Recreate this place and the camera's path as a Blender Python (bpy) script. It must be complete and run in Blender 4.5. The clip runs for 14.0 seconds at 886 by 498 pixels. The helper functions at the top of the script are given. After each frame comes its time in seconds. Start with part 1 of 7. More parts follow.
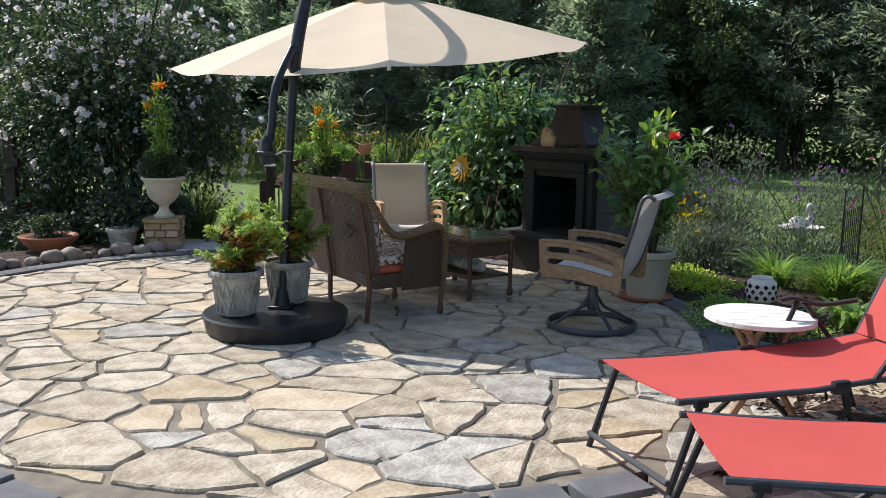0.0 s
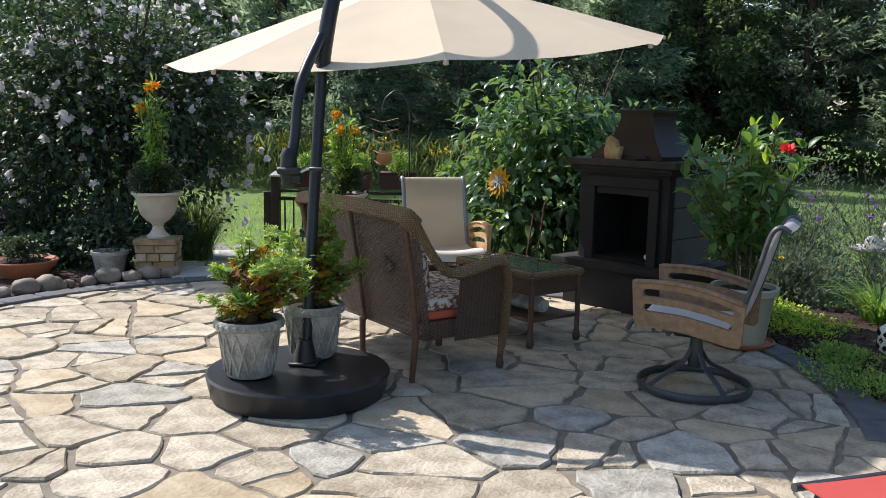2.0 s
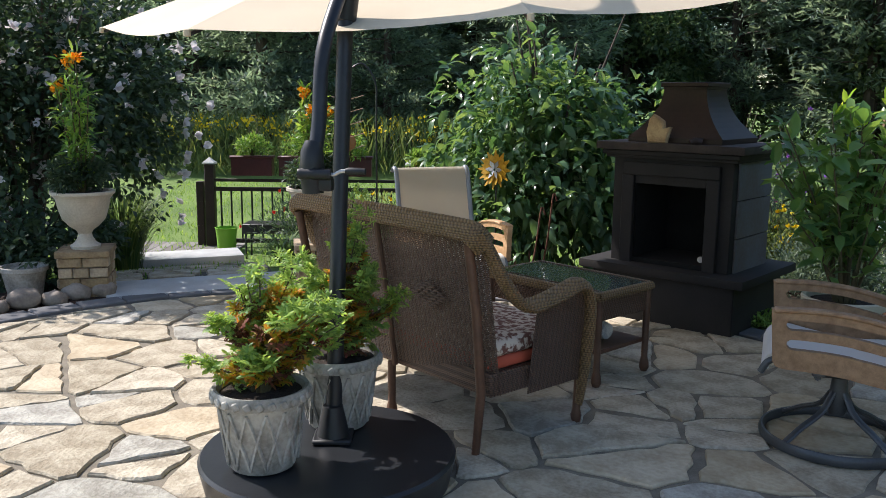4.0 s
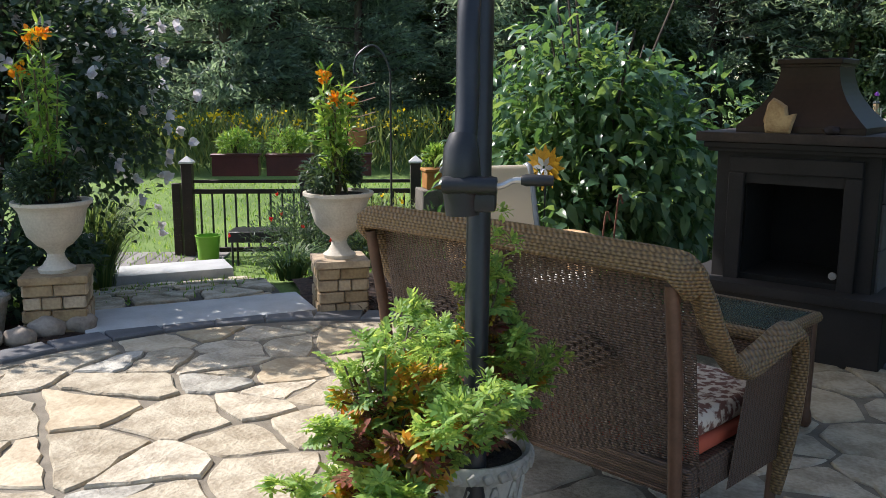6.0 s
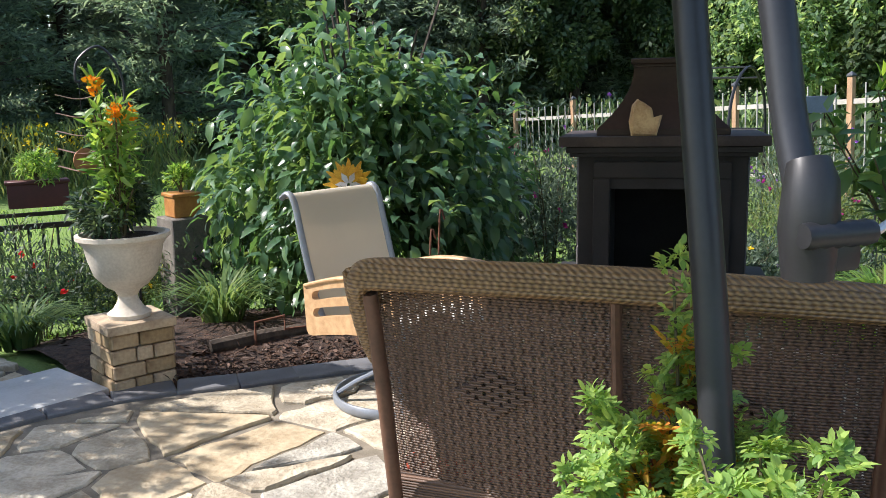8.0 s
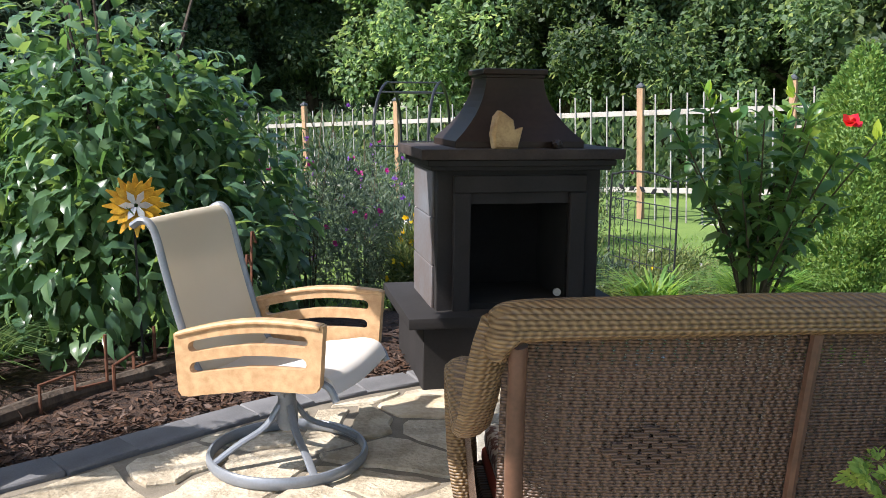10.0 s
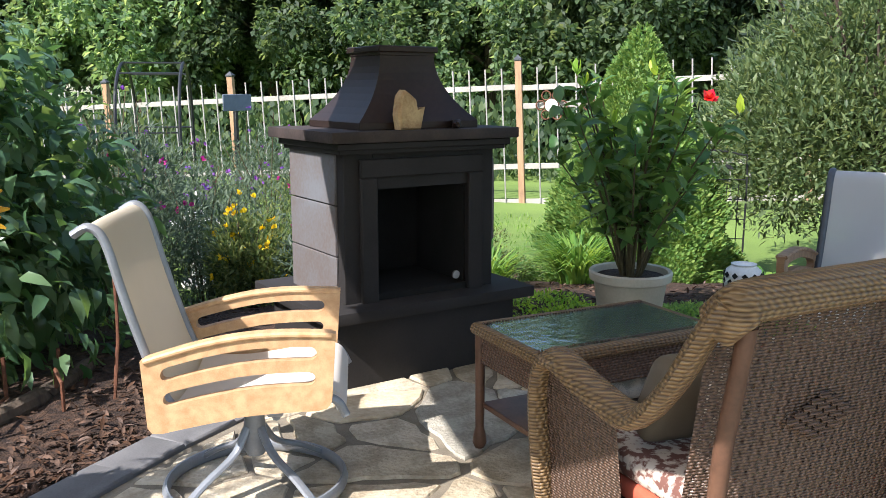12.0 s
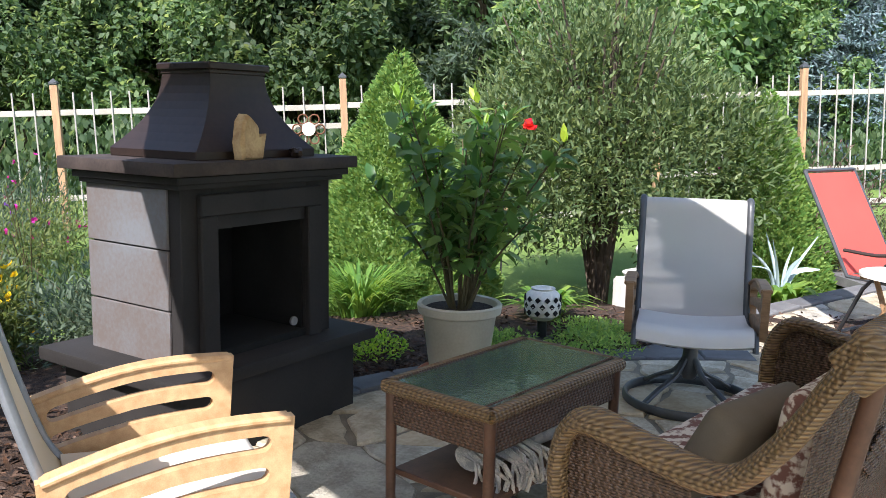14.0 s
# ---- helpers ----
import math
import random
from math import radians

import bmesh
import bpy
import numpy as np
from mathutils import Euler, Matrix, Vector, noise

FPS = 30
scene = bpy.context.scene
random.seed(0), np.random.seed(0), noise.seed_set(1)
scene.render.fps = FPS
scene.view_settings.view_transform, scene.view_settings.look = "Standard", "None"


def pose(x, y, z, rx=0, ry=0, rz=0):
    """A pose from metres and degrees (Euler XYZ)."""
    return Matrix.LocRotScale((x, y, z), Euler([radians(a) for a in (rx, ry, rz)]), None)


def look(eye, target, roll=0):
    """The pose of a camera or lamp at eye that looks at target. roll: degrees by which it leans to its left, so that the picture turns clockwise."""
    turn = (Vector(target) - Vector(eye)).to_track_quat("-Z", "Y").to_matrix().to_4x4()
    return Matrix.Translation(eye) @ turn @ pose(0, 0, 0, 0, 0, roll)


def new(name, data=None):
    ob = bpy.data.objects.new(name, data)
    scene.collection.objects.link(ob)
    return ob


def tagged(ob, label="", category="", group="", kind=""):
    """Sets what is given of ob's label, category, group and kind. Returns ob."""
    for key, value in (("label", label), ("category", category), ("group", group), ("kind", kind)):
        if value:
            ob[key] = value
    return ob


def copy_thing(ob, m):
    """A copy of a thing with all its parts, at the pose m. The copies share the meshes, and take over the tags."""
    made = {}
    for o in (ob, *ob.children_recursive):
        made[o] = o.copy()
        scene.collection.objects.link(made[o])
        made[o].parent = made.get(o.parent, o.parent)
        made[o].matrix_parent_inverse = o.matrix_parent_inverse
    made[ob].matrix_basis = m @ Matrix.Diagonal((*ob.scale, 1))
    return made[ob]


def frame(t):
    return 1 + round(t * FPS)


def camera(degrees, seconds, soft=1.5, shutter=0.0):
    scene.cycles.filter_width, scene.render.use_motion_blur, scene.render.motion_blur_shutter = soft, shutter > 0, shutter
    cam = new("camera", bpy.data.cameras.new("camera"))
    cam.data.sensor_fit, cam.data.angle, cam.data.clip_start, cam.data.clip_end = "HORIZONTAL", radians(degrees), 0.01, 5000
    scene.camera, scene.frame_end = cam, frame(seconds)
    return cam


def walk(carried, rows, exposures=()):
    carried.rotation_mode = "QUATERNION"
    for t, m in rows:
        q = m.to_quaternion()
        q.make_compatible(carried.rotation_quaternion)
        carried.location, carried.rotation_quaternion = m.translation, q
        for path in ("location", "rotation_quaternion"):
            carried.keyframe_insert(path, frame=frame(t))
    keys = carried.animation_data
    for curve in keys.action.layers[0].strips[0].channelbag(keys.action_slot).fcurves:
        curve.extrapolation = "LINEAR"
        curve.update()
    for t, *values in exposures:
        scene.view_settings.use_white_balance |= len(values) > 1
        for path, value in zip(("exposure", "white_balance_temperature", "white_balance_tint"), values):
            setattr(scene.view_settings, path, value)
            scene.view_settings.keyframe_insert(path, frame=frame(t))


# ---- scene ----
cam = camera(54.0, 14.0, 0.85)
PATH = [
    (0, (0.504, 0.744, 1.441), (0.314, 2.711, 1.132), 0.9),
    (0.5, (0.408, 1.058, 1.455), (0.172, 3.018, 1.139), 1.0),
    (1, (0.274, 1.379, 1.457), (0.038, 3.341, 1.149), 1.2),
    (1.5, (0.117, 1.653, 1.465), (-0.072, 3.621, 1.161), 0.9),
    (2, (0.003, 1.934, 1.442), (-0.177, 3.903, 1.144), 1.1),
    (2.5, (-0.133, 2.213, 1.443), (-0.268, 4.187, 1.153), 1.5),
    (4.8, (-0.982, 3.614, 1.422), (-0.896, 5.578, 1.051), -0.6),
    (5, (-1.005, 3.707, 1.406), (-0.914, 5.671, 1.039), -0.8),
    (5.5, (-1.152, 4.023, 1.394), (-1.074, 5.99, 1.036), 0.1),
    (6, (-1.352, 4.311, 1.369), (-1.218, 6.274, 1.01), 0.1),
    (6.5, (-1.568, 4.581, 1.38), (-1.299, 6.535, 1.046), -0.7),
    (7, (-1.791, 4.87, 1.363), (-1.386, 6.803, 1.044), -0.5),
    (7.5, (-2.016, 5.14, 1.363), (-1.369, 7.004, 1.033), -1.0),
    (8, (-2.268, 5.372, 1.377), (-1.329, 7.103, 1.026), -1.1),
    (8.2, (-2.319, 5.459, 1.378), (-1.279, 7.129, 1.018), -0.5),
    (10.5, (-3.008, 6.781, 1.346), (-1.297, 7.761, 1.013), 0.5),
    (11, (-3.109, 7.032, 1.335), (-1.303, 7.814, 0.978), 0.6),
    (11.5, (-3.175, 7.276, 1.352), (-1.315, 7.906, 0.974), -0.4),
    (12, (-3.154, 7.529, 1.341), (-1.251, 8.027, 0.977), 0.0),
    (12.5, (-3.096, 7.783, 1.338), (-1.148, 8.058, 0.978), 1.4),
    (13, (-3.044, 8.037, 1.35), (-1.076, 8.041, 0.994), 1.3),
    (13.5, (-2.978, 8.224, 1.341), (-1.013, 8.067, 1.004), 1.3),
    (14, (-2.856, 8.403, 1.35), (-0.899, 8.131, 1.042), 1.1),
]
walk(cam, [(t, look(eye, target, roll)) for t, eye, target, roll in PATH],
     [(0, 0.4), (1, 0.46), (2.5, 0.52), (5.5, 0.70), (7, 0.76), (8, 1.0), (11, 1.1), (12.5, 1.24), (14, 1.25)])

# ---- world, sun ----
SUN_DIR = Vector((-0.612, 0.374, 0.6965)).normalized()
world = bpy.data.worlds.new("sky")
world.use_nodes = True
scene.world = world
wn = world.node_tree
sky = wn.nodes.new("ShaderNodeTexSky")
sky.sky_type = "NISHITA"
sky.sun_disc = False
sky.sun_elevation = math.asin(SUN_DIR.z)
sky.sun_rotation = math.atan2(SUN_DIR.x, SUN_DIR.y)
wn.links.new(sky.outputs[0], wn.nodes["Background"].inputs[0])
wn.nodes["Background"].inputs[1].default_value = 0.15
sun_data = bpy.data.lights.new("sun", "SUN")
sun_data.energy, sun_data.angle, sun_data.color = 4.6, radians(0.55), (1.0, 0.94, 0.912)
sun = new("sun", sun_data)
sun.matrix_basis = look(SUN_DIR * 30, (0, 0, 0))


# ---- materials ----
def mat(name, col, col2=None, rough=0.7, metal=0.0, scale=8.0, fine=60.0, var=0.5, bump=0.2, depth=0.01,
        island=0.0, obrand=0.0, coords="Object", spec=0.4, stretch=(1, 1, 1), alpha=1.0):
    """Two scales of noise blend two colours; bump at both; optional change of tone per piece or object."""
    m = bpy.data.materials.new(name)
    m.use_nodes = True
    nt = m.node_tree
    b = nt.nodes["Principled BSDF"]
    L = nt.links.new
    col2 = col2 or tuple(c * 0.7 for c in col)
    tc = nt.nodes.new("ShaderNodeTexCoord")
    mp = nt.nodes.new("ShaderNodeMapping")
    mp.inputs["Scale"].default_value = stretch
    L(tc.outputs[coords], mp.inputs[0])
    n1, n2 = nt.nodes.new("ShaderNodeTexNoise"), nt.nodes.new("ShaderNodeTexNoise")
    n1.inputs["Scale"].default_value, n2.inputs["Scale"].default_value = scale, fine
    n1.inputs["Detail"].default_value = n2.inputs["Detail"].default_value = 4
    for n in (n1, n2):
        L(mp.outputs[0], n.inputs["Vector"])
    add = nt.nodes.new("ShaderNodeMath")
    add.operation = "MULTIPLY_ADD"
    L(n2.outputs[0], add.inputs[0])
    add.inputs[1].default_value = 0.45
    L(n1.outputs[0], add.inputs[2])
    rng = nt.nodes.new("ShaderNodeMapRange")
    rng.inputs[1].default_value, rng.inputs[2].default_value = 0.725 - 0.3 / max(var, 0.05) * 0.5, 0.725 + 0.3 / max(var, 0.05) * 0.5
    L(add.outputs[0], rng.inputs[0])
    mix = nt.nodes.new("ShaderNodeMix")
    mix.data_type = "RGBA"
    L(rng.outputs[0], mix.inputs[0])
    mix.inputs[6].default_value, mix.inputs[7].default_value = (*col2, 1), (*col, 1)
    out = mix.outputs[2]
    for amount, node, sock in ((island, "ShaderNodeNewGeometry", "Random Per Island"), (obrand, "ShaderNodeObjectInfo", "Random")):
        if amount:
            r = nt.nodes.new(node)
            hsv = nt.nodes.new("ShaderNodeHueSaturation")
            mr = nt.nodes.new("ShaderNodeMapRange")
            mr.inputs[3].default_value, mr.inputs[4].default_value = 1 - amount, 1 + amount
            L(r.outputs[sock], mr.inputs[0])
            L(mr.outputs[0], hsv.inputs["Value"])
            ms = nt.nodes.new("ShaderNodeMapRange")
            ms.inputs[3].default_value, ms.inputs[4].default_value = 1 + amount * 0.6, 1 - amount * 0.6
            L(r.outputs[sock], ms.inputs[0])
            L(ms.outputs[0], hsv.inputs["Saturation"])
            L(out, hsv.inputs["Color"])
            out = hsv.outputs[0]
    L(out, b.inputs["Base Color"])
    b.inputs["Roughness"].default_value, b.inputs["Metallic"].default_value = rough, metal
    b.inputs["Specular IOR Level"].default_value = spec
    b.inputs["Alpha"].default_value = alpha
    if bump:
        bp = nt.nodes.new("ShaderNodeBump")
        bp.inputs["Strength"].default_value, bp.inputs["Distance"].default_value = bump, depth
        L(add.outputs[0], bp.inputs["Height"])
        L(bp.outputs[0], b.inputs["Normal"])
    return m


def leaf_mat(name, col, trans=None, rough=0.45, glow=0.4, var=0.35, hue=0.03, tone=0.0):
    """A leaf: glossy skin above, light through the blade, tone changing leaf by leaf."""
    m = bpy.data.materials.new(name)
    m.use_nodes = True
    nt = m.node_tree
    L = nt.links.new
    b, o = nt.nodes["Principled BSDF"], nt.nodes["Material Output"]
    g = nt.nodes.new("ShaderNodeNewGeometry")
    cols = []
    for base in (col, trans or (col[0] * 1.6, col[1] * 1.5, col[2] * 0.7)):
        h = nt.nodes.new("ShaderNodeHueSaturation")
        h.inputs["Color"].default_value = (base[0], base[1], base[2] * 1.35 + 0.006 if base[1] > base[0] else base[2], 1)
        v, hu = nt.nodes.new("ShaderNodeMapRange"), nt.nodes.new("ShaderNodeMapRange")
        v.inputs[3].default_value, v.inputs[4].default_value = 1 - var, 1 + var
        hu.inputs[3].default_value, hu.inputs[4].default_value = 0.5 + hue, 0.5 - hue
        L(g.outputs["Random Per Island"], v.inputs[0])
        L(g.outputs["Random Per Island"], hu.inputs[0])
        if tone:
            oi, tv, mu = nt.nodes.new("ShaderNodeObjectInfo"), nt.nodes.new("ShaderNodeMapRange"), nt.nodes.new("ShaderNodeMath")
            tv.inputs[3].default_value, tv.inputs[4].default_value = 1 - tone, 1 + tone
            L(oi.outputs["Random"], tv.inputs[0])
            mu.operation = "MULTIPLY"
            L(v.outputs[0], mu.inputs[0])
            L(tv.outputs[0], mu.inputs[1])
            L(mu.outputs[0], h.inputs["Value"])
        else:
            L(v.outputs[0], h.inputs["Value"])
        L(hu.outputs[0], h.inputs["Hue"])
        cols.append(h.outputs[0])
    L(cols[0], b.inputs["Base Color"])
    b.inputs["Roughness"].default_value = rough
    b.inputs["Specular IOR Level"].default_value = 0.35
    t = nt.nodes.new("ShaderNodeBsdfTranslucent")
    L(cols[1], t.inputs[0])
    mix = nt.nodes.new("ShaderNodeMixShader")
    mix.inputs[0].default_value = glow
    L(b.outputs[0], mix.inputs[1])
    L(t.outputs[0], mix.inputs[2])
    L(mix.outputs[0], o.inputs[0])
    return m


def sheer_mat(name, col, glow=0.35, open_=0.0, rough=0.8, scale=900.0):
    """Cloth or sling mesh: diffuse, lets some light through, and a share of open weave."""
    m = mat(name, col, tuple(c * 0.86 for c in col), rough, scale=3, fine=scale, var=0.6, bump=0.1, depth=0.001)
    nt = m.node_tree
    L = nt.links.new
    b, o = nt.nodes["Principled BSDF"], nt.nodes["Material Output"]
    t = nt.nodes.new("ShaderNodeBsdfTranslucent")
    t.inputs[0].default_value = (*col, 1)
    mix = nt.nodes.new("ShaderNodeMixShader")
    mix.inputs[0].default_value = glow
    L(b.outputs[0], mix.inputs[1])
    L(t.outputs[0], mix.inputs[2])
    out = mix.outputs[0]
    if open_:
        tr = nt.nodes.new("ShaderNodeBsdfTransparent")
        mx = nt.nodes.new("ShaderNodeMixShader")
        mx.inputs[0].default_value = open_
        L(out, mx.inputs[1])
        L(tr.outputs[0], mx.inputs[2])
        out = mx.outputs[0]
    L(out, o.inputs[0])
    return m


def wicker_mat(name, col, dark, size=0.011, rough=0.5, axis="XZ", gap=0.0, rib=0.0):
    """Basket weave as relief: two sets of rounded strands, over and under; shade between them is put into the colour;
    gap leaves small holes.
    """
    m = bpy.data.materials.new(name)
    m.use_nodes = True
    nt = m.node_tree
    L = nt.links.new
    b, o = nt.nodes["Principled BSDF"], nt.nodes["Material Output"]
    tc = nt.nodes.new("ShaderNodeTexCoord")
    sep = nt.nodes.new("ShaderNodeSeparateXYZ")
    L(tc.outputs["Object"], sep.inputs[0])

    def calc(op, a, c=None):
        n = nt.nodes.new("ShaderNodeMath")
        n.operation = op
        for i, v in enumerate((a, c)):
            if v is not None:
                if isinstance(v, (int, float)):
                    n.inputs[i].default_value = v
                else:
                    L(v, n.inputs[i])
        return n.outputs[0]

    u = sep.outputs["X"] if axis[0] == "X" else (sep.outputs["Y"] if axis[0] == "Y" else calc("ADD", sep.outputs["X"], sep.outputs["Y"]))
    v = sep.outputs[axis[1]]
    k = math.pi / size
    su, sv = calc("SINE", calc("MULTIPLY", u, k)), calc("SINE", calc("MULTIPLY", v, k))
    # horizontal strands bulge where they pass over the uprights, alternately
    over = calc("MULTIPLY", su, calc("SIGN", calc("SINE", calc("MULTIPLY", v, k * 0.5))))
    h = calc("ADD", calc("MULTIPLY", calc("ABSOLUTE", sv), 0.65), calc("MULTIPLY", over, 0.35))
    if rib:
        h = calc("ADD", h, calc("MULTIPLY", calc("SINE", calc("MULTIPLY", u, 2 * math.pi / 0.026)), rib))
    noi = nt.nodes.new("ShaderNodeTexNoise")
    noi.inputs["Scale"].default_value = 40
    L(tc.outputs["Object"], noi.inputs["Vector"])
    # low spots take the dark colour as painted shade; noise varies the cane's tone
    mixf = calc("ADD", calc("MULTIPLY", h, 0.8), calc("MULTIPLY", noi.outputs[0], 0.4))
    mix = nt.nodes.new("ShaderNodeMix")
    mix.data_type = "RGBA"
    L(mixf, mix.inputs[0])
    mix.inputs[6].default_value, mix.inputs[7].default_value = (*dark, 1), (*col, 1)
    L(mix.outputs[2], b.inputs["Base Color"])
    b.inputs["Roughness"].default_value = rough
    bp = nt.nodes.new("ShaderNodeBump")
    bp.inputs["Strength"].default_value, bp.inputs["Distance"].default_value = 0.9, 0.006
    L(h, bp.inputs["Height"])
    L(bp.outputs[0], b.inputs["Normal"])
    if gap:
        tr = nt.nodes.new("ShaderNodeBsdfTransparent")
        mx = nt.nodes.new("ShaderNodeMixShader")
        L(calc("LESS_THAN", h, gap), mx.inputs[0])
        L(b.outputs[0], mx.inputs[1])
        L(tr.outputs[0], mx.inputs[2])
        L(mx.outputs[0], o.inputs[0])
    return m


STONE = mat("limestone", (0.50, 0.44, 0.335), (0.31, 0.26, 0.185), 0.88, scale=7, fine=60, var=1.15, bump=1.0, depth=0.016, obrand=0.14, coords="Object")
STONE_GREY = mat("grey_limestone", (0.45, 0.43, 0.37), (0.27, 0.25, 0.21), 0.88, scale=7, fine=60, var=1.15, bump=1.0, depth=0.016, obrand=0.14)
STONE_TAN = mat("tan_limestone", (0.52, 0.44, 0.31), (0.36, 0.28, 0.18), 0.88, scale=5, fine=42, var=0.9, bump=0.8, depth=0.016, obrand=0.14)
JOINT_DARK = mat("dark_gravel_joint", (0.11, 0.095, 0.075), (0.06, 0.052, 0.042), 0.95, scale=9, fine=160, var=0.9, bump=0.6, depth=0.006)
JOINT = mat("joint_sand", (0.235, 0.205, 0.158), (0.15, 0.13, 0.10), 0.95, scale=9, fine=160, var=0.9, bump=0.6, depth=0.006)
PAVER = mat("grey_paver", (0.155, 0.155, 0.16), (0.10, 0.10, 0.105), 0.9, scale=6, fine=150, var=0.8, bump=0.3, depth=0.004, obrand=0.16)
SLABM = mat("cut_bluestone", (0.50, 0.50, 0.49), (0.38, 0.38, 0.37), 0.8, scale=5, fine=90, var=0.7, bump=0.25, depth=0.005)
MULCH = mat("bark_mulch", (0.075, 0.042, 0.027), (0.022, 0.013, 0.01), 0.95, scale=26, fine=120, var=1.0, bump=1.0, depth=0.03)
CHIP = mat("bark_chip", (0.11, 0.06, 0.038), (0.04, 0.024, 0.017), 0.95, scale=30, fine=150, var=1.0, bump=0.4, island=0.5)
LAWN = mat("lawn", (0.155, 0.235, 0.05), (0.095, 0.155, 0.034), 0.95, scale=0.7, fine=45, var=0.9, bump=0.8, depth=0.04, coords="Object")
BLACK_IRON = mat("black_powder_coat", (0.022, 0.023, 0.026), (0.012, 0.012, 0.014), 0.42, 0.0, 20, 200, 0.5, 0.08, 0.002)
POLE_GREY = mat("charcoal_aluminium", (0.035, 0.037, 0.043), (0.022, 0.023, 0.027), 0.38, 0.3, 6, 90, 0.5, 0.05, 0.001)
BASE_PLASTIC = mat("black_moulded_plastic", (0.022, 0.024, 0.028), (0.012, 0.013, 0.015), 0.36, 0.0, 5, 120, 0.6, 0.1, 0.002)
CANVAS = sheer_mat("cream_canvas", (0.71, 0.59, 0.425), 0.15)
SLING = sheer_mat("cream_sling", (0.66, 0.60, 0.49), 0.30, 0.0)
SLING_B = sheer_mat("white_grey_sling", (0.58, 0.57, 0.56), 0.30, 0.26)
SEAT_FAB = sheer_mat("white_seat_fabric", (0.72, 0.69, 0.65), 0.1)
RED_SLING = sheer_mat("red_sling", (0.68, 0.115, 0.095), 0.28)
TEAK = mat("oiled_teak", (0.56, 0.37, 0.205), (0.42, 0.25, 0.125), 0.5, 0, 5, 60, 0.8, 0.12, 0.002, stretch=(1, 6, 6))
TEAK_DK = mat("dark_teak", (0.33, 0.20, 0.11), (0.20, 0.115, 0.06), 0.55, 0, 5, 60, 0.8, 0.12, 0.002, stretch=(1, 6, 6))
STEEL = mat("grey_enamelled_steel", (0.26, 0.28, 0.31), (0.18, 0.195, 0.22), 0.35, 0.25, 10, 120, 0.5, 0.05, 0.001)
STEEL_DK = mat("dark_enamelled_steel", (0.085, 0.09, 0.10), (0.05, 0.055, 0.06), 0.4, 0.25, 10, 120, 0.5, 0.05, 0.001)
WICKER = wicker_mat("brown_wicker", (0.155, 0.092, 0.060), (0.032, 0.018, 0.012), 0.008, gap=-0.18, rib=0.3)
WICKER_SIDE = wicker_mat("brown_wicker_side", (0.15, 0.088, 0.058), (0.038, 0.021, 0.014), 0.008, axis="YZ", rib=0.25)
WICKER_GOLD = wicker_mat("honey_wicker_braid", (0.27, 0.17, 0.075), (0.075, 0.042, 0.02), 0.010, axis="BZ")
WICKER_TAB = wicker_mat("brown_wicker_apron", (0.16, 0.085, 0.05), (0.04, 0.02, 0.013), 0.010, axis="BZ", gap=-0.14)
WICKER_WOOD = mat("brown_cane", (0.13, 0.065, 0.04), (0.07, 0.035, 0.022), 0.45, 0, 12, 90, 0.7, 0.2, 0.002)
CHARCOAL = mat("charcoal_stucco", (0.021, 0.0185, 0.0185), (0.012, 0.0105, 0.0105), 0.8, 0, 4, 110, 0.8, 0.25, 0.003)
BLOCKM = mat("stained_grey_block", (0.125, 0.132, 0.148), (0.105, 0.088, 0.083), 0.85, 0, 3, 60, 0.8, 0.25, 0.004)
HOODM = mat("rusted_bronze_steel", (0.034, 0.020, 0.017), (0.019, 0.012, 0.011), 0.5, 0.25, 3, 40, 0.9, 0.1, 0.002)
MANTEL = mat("brown_stone_mantel", (0.052, 0.038, 0.034), (0.026, 0.019, 0.018), 0.75, 0, 7, 90, 0.9, 0.3, 0.004)
SOOT_SHADE = mat("soot_and_shade_black", (0.010, 0.010, 0.010), (0.004, 0.004, 0.004), 0.95, 0, 6, 60, 0.8, 0.2, 0.004)
URNM = mat("cast_stone_urn", (0.62, 0.56, 0.47), (0.44, 0.39, 0.32), 0.8, 0, 5, 80, 0.8, 0.2, 0.003)
LEDGE = mat("tan_ledge_stone", (0.40, 0.30, 0.18), (0.22, 0.15, 0.09), 0.85, 0, 7, 60, 0.9, 0.5, 0.008, obrand=0.3)
ROCKM = mat("tan_fieldstone", (0.50, 0.36, 0.20), (0.30, 0.19, 0.10), 0.85, 0, 14, 80, 0.9, 0.5, 0.01)
COBBLE = mat("river_cobble", (0.34, 0.28, 0.22), (0.20, 0.16, 0.13), 0.75, 0, 8, 60, 0.8, 0.2, 0.004, obrand=0.35)
TERRA = mat("terracotta", (0.42, 0.16, 0.08), (0.30, 0.11, 0.06), 0.75, 0, 6, 60, 0.7, 0.15, 0.003)
POT_GREY = mat("whitewashed_resin_pot", (0.44, 0.42, 0.38), (0.22, 0.205, 0.18), 0.8, 0, 9, 70, 0.9, 0.3, 0.004)
POT_CREAM = mat("cream_resin_pot", (0.50, 0.47, 0.37), (0.40, 0.37, 0.29), 0.6, 0, 5, 80, 0.6, 0.1, 0.002)
SOIL = mat("potting_soil", (0.04, 0.028, 0.02), (0.018, 0.012, 0.009), 0.95, 0, 40, 160, 1, 0.9, 0.01)
WHITE_PAINT = mat("weathered_white_paint", (0.74, 0.72, 0.68), (0.58, 0.55, 0.50), 0.7, 0, 7, 70, 0.8, 0.2, 0.003)
FENCE_WOOD = mat("cedar_post", (0.42, 0.26, 0.15), (0.26, 0.16, 0.10), 0.8, 0, 3, 50, 0.8, 0.3, 0.004, stretch=(6, 6, 1))
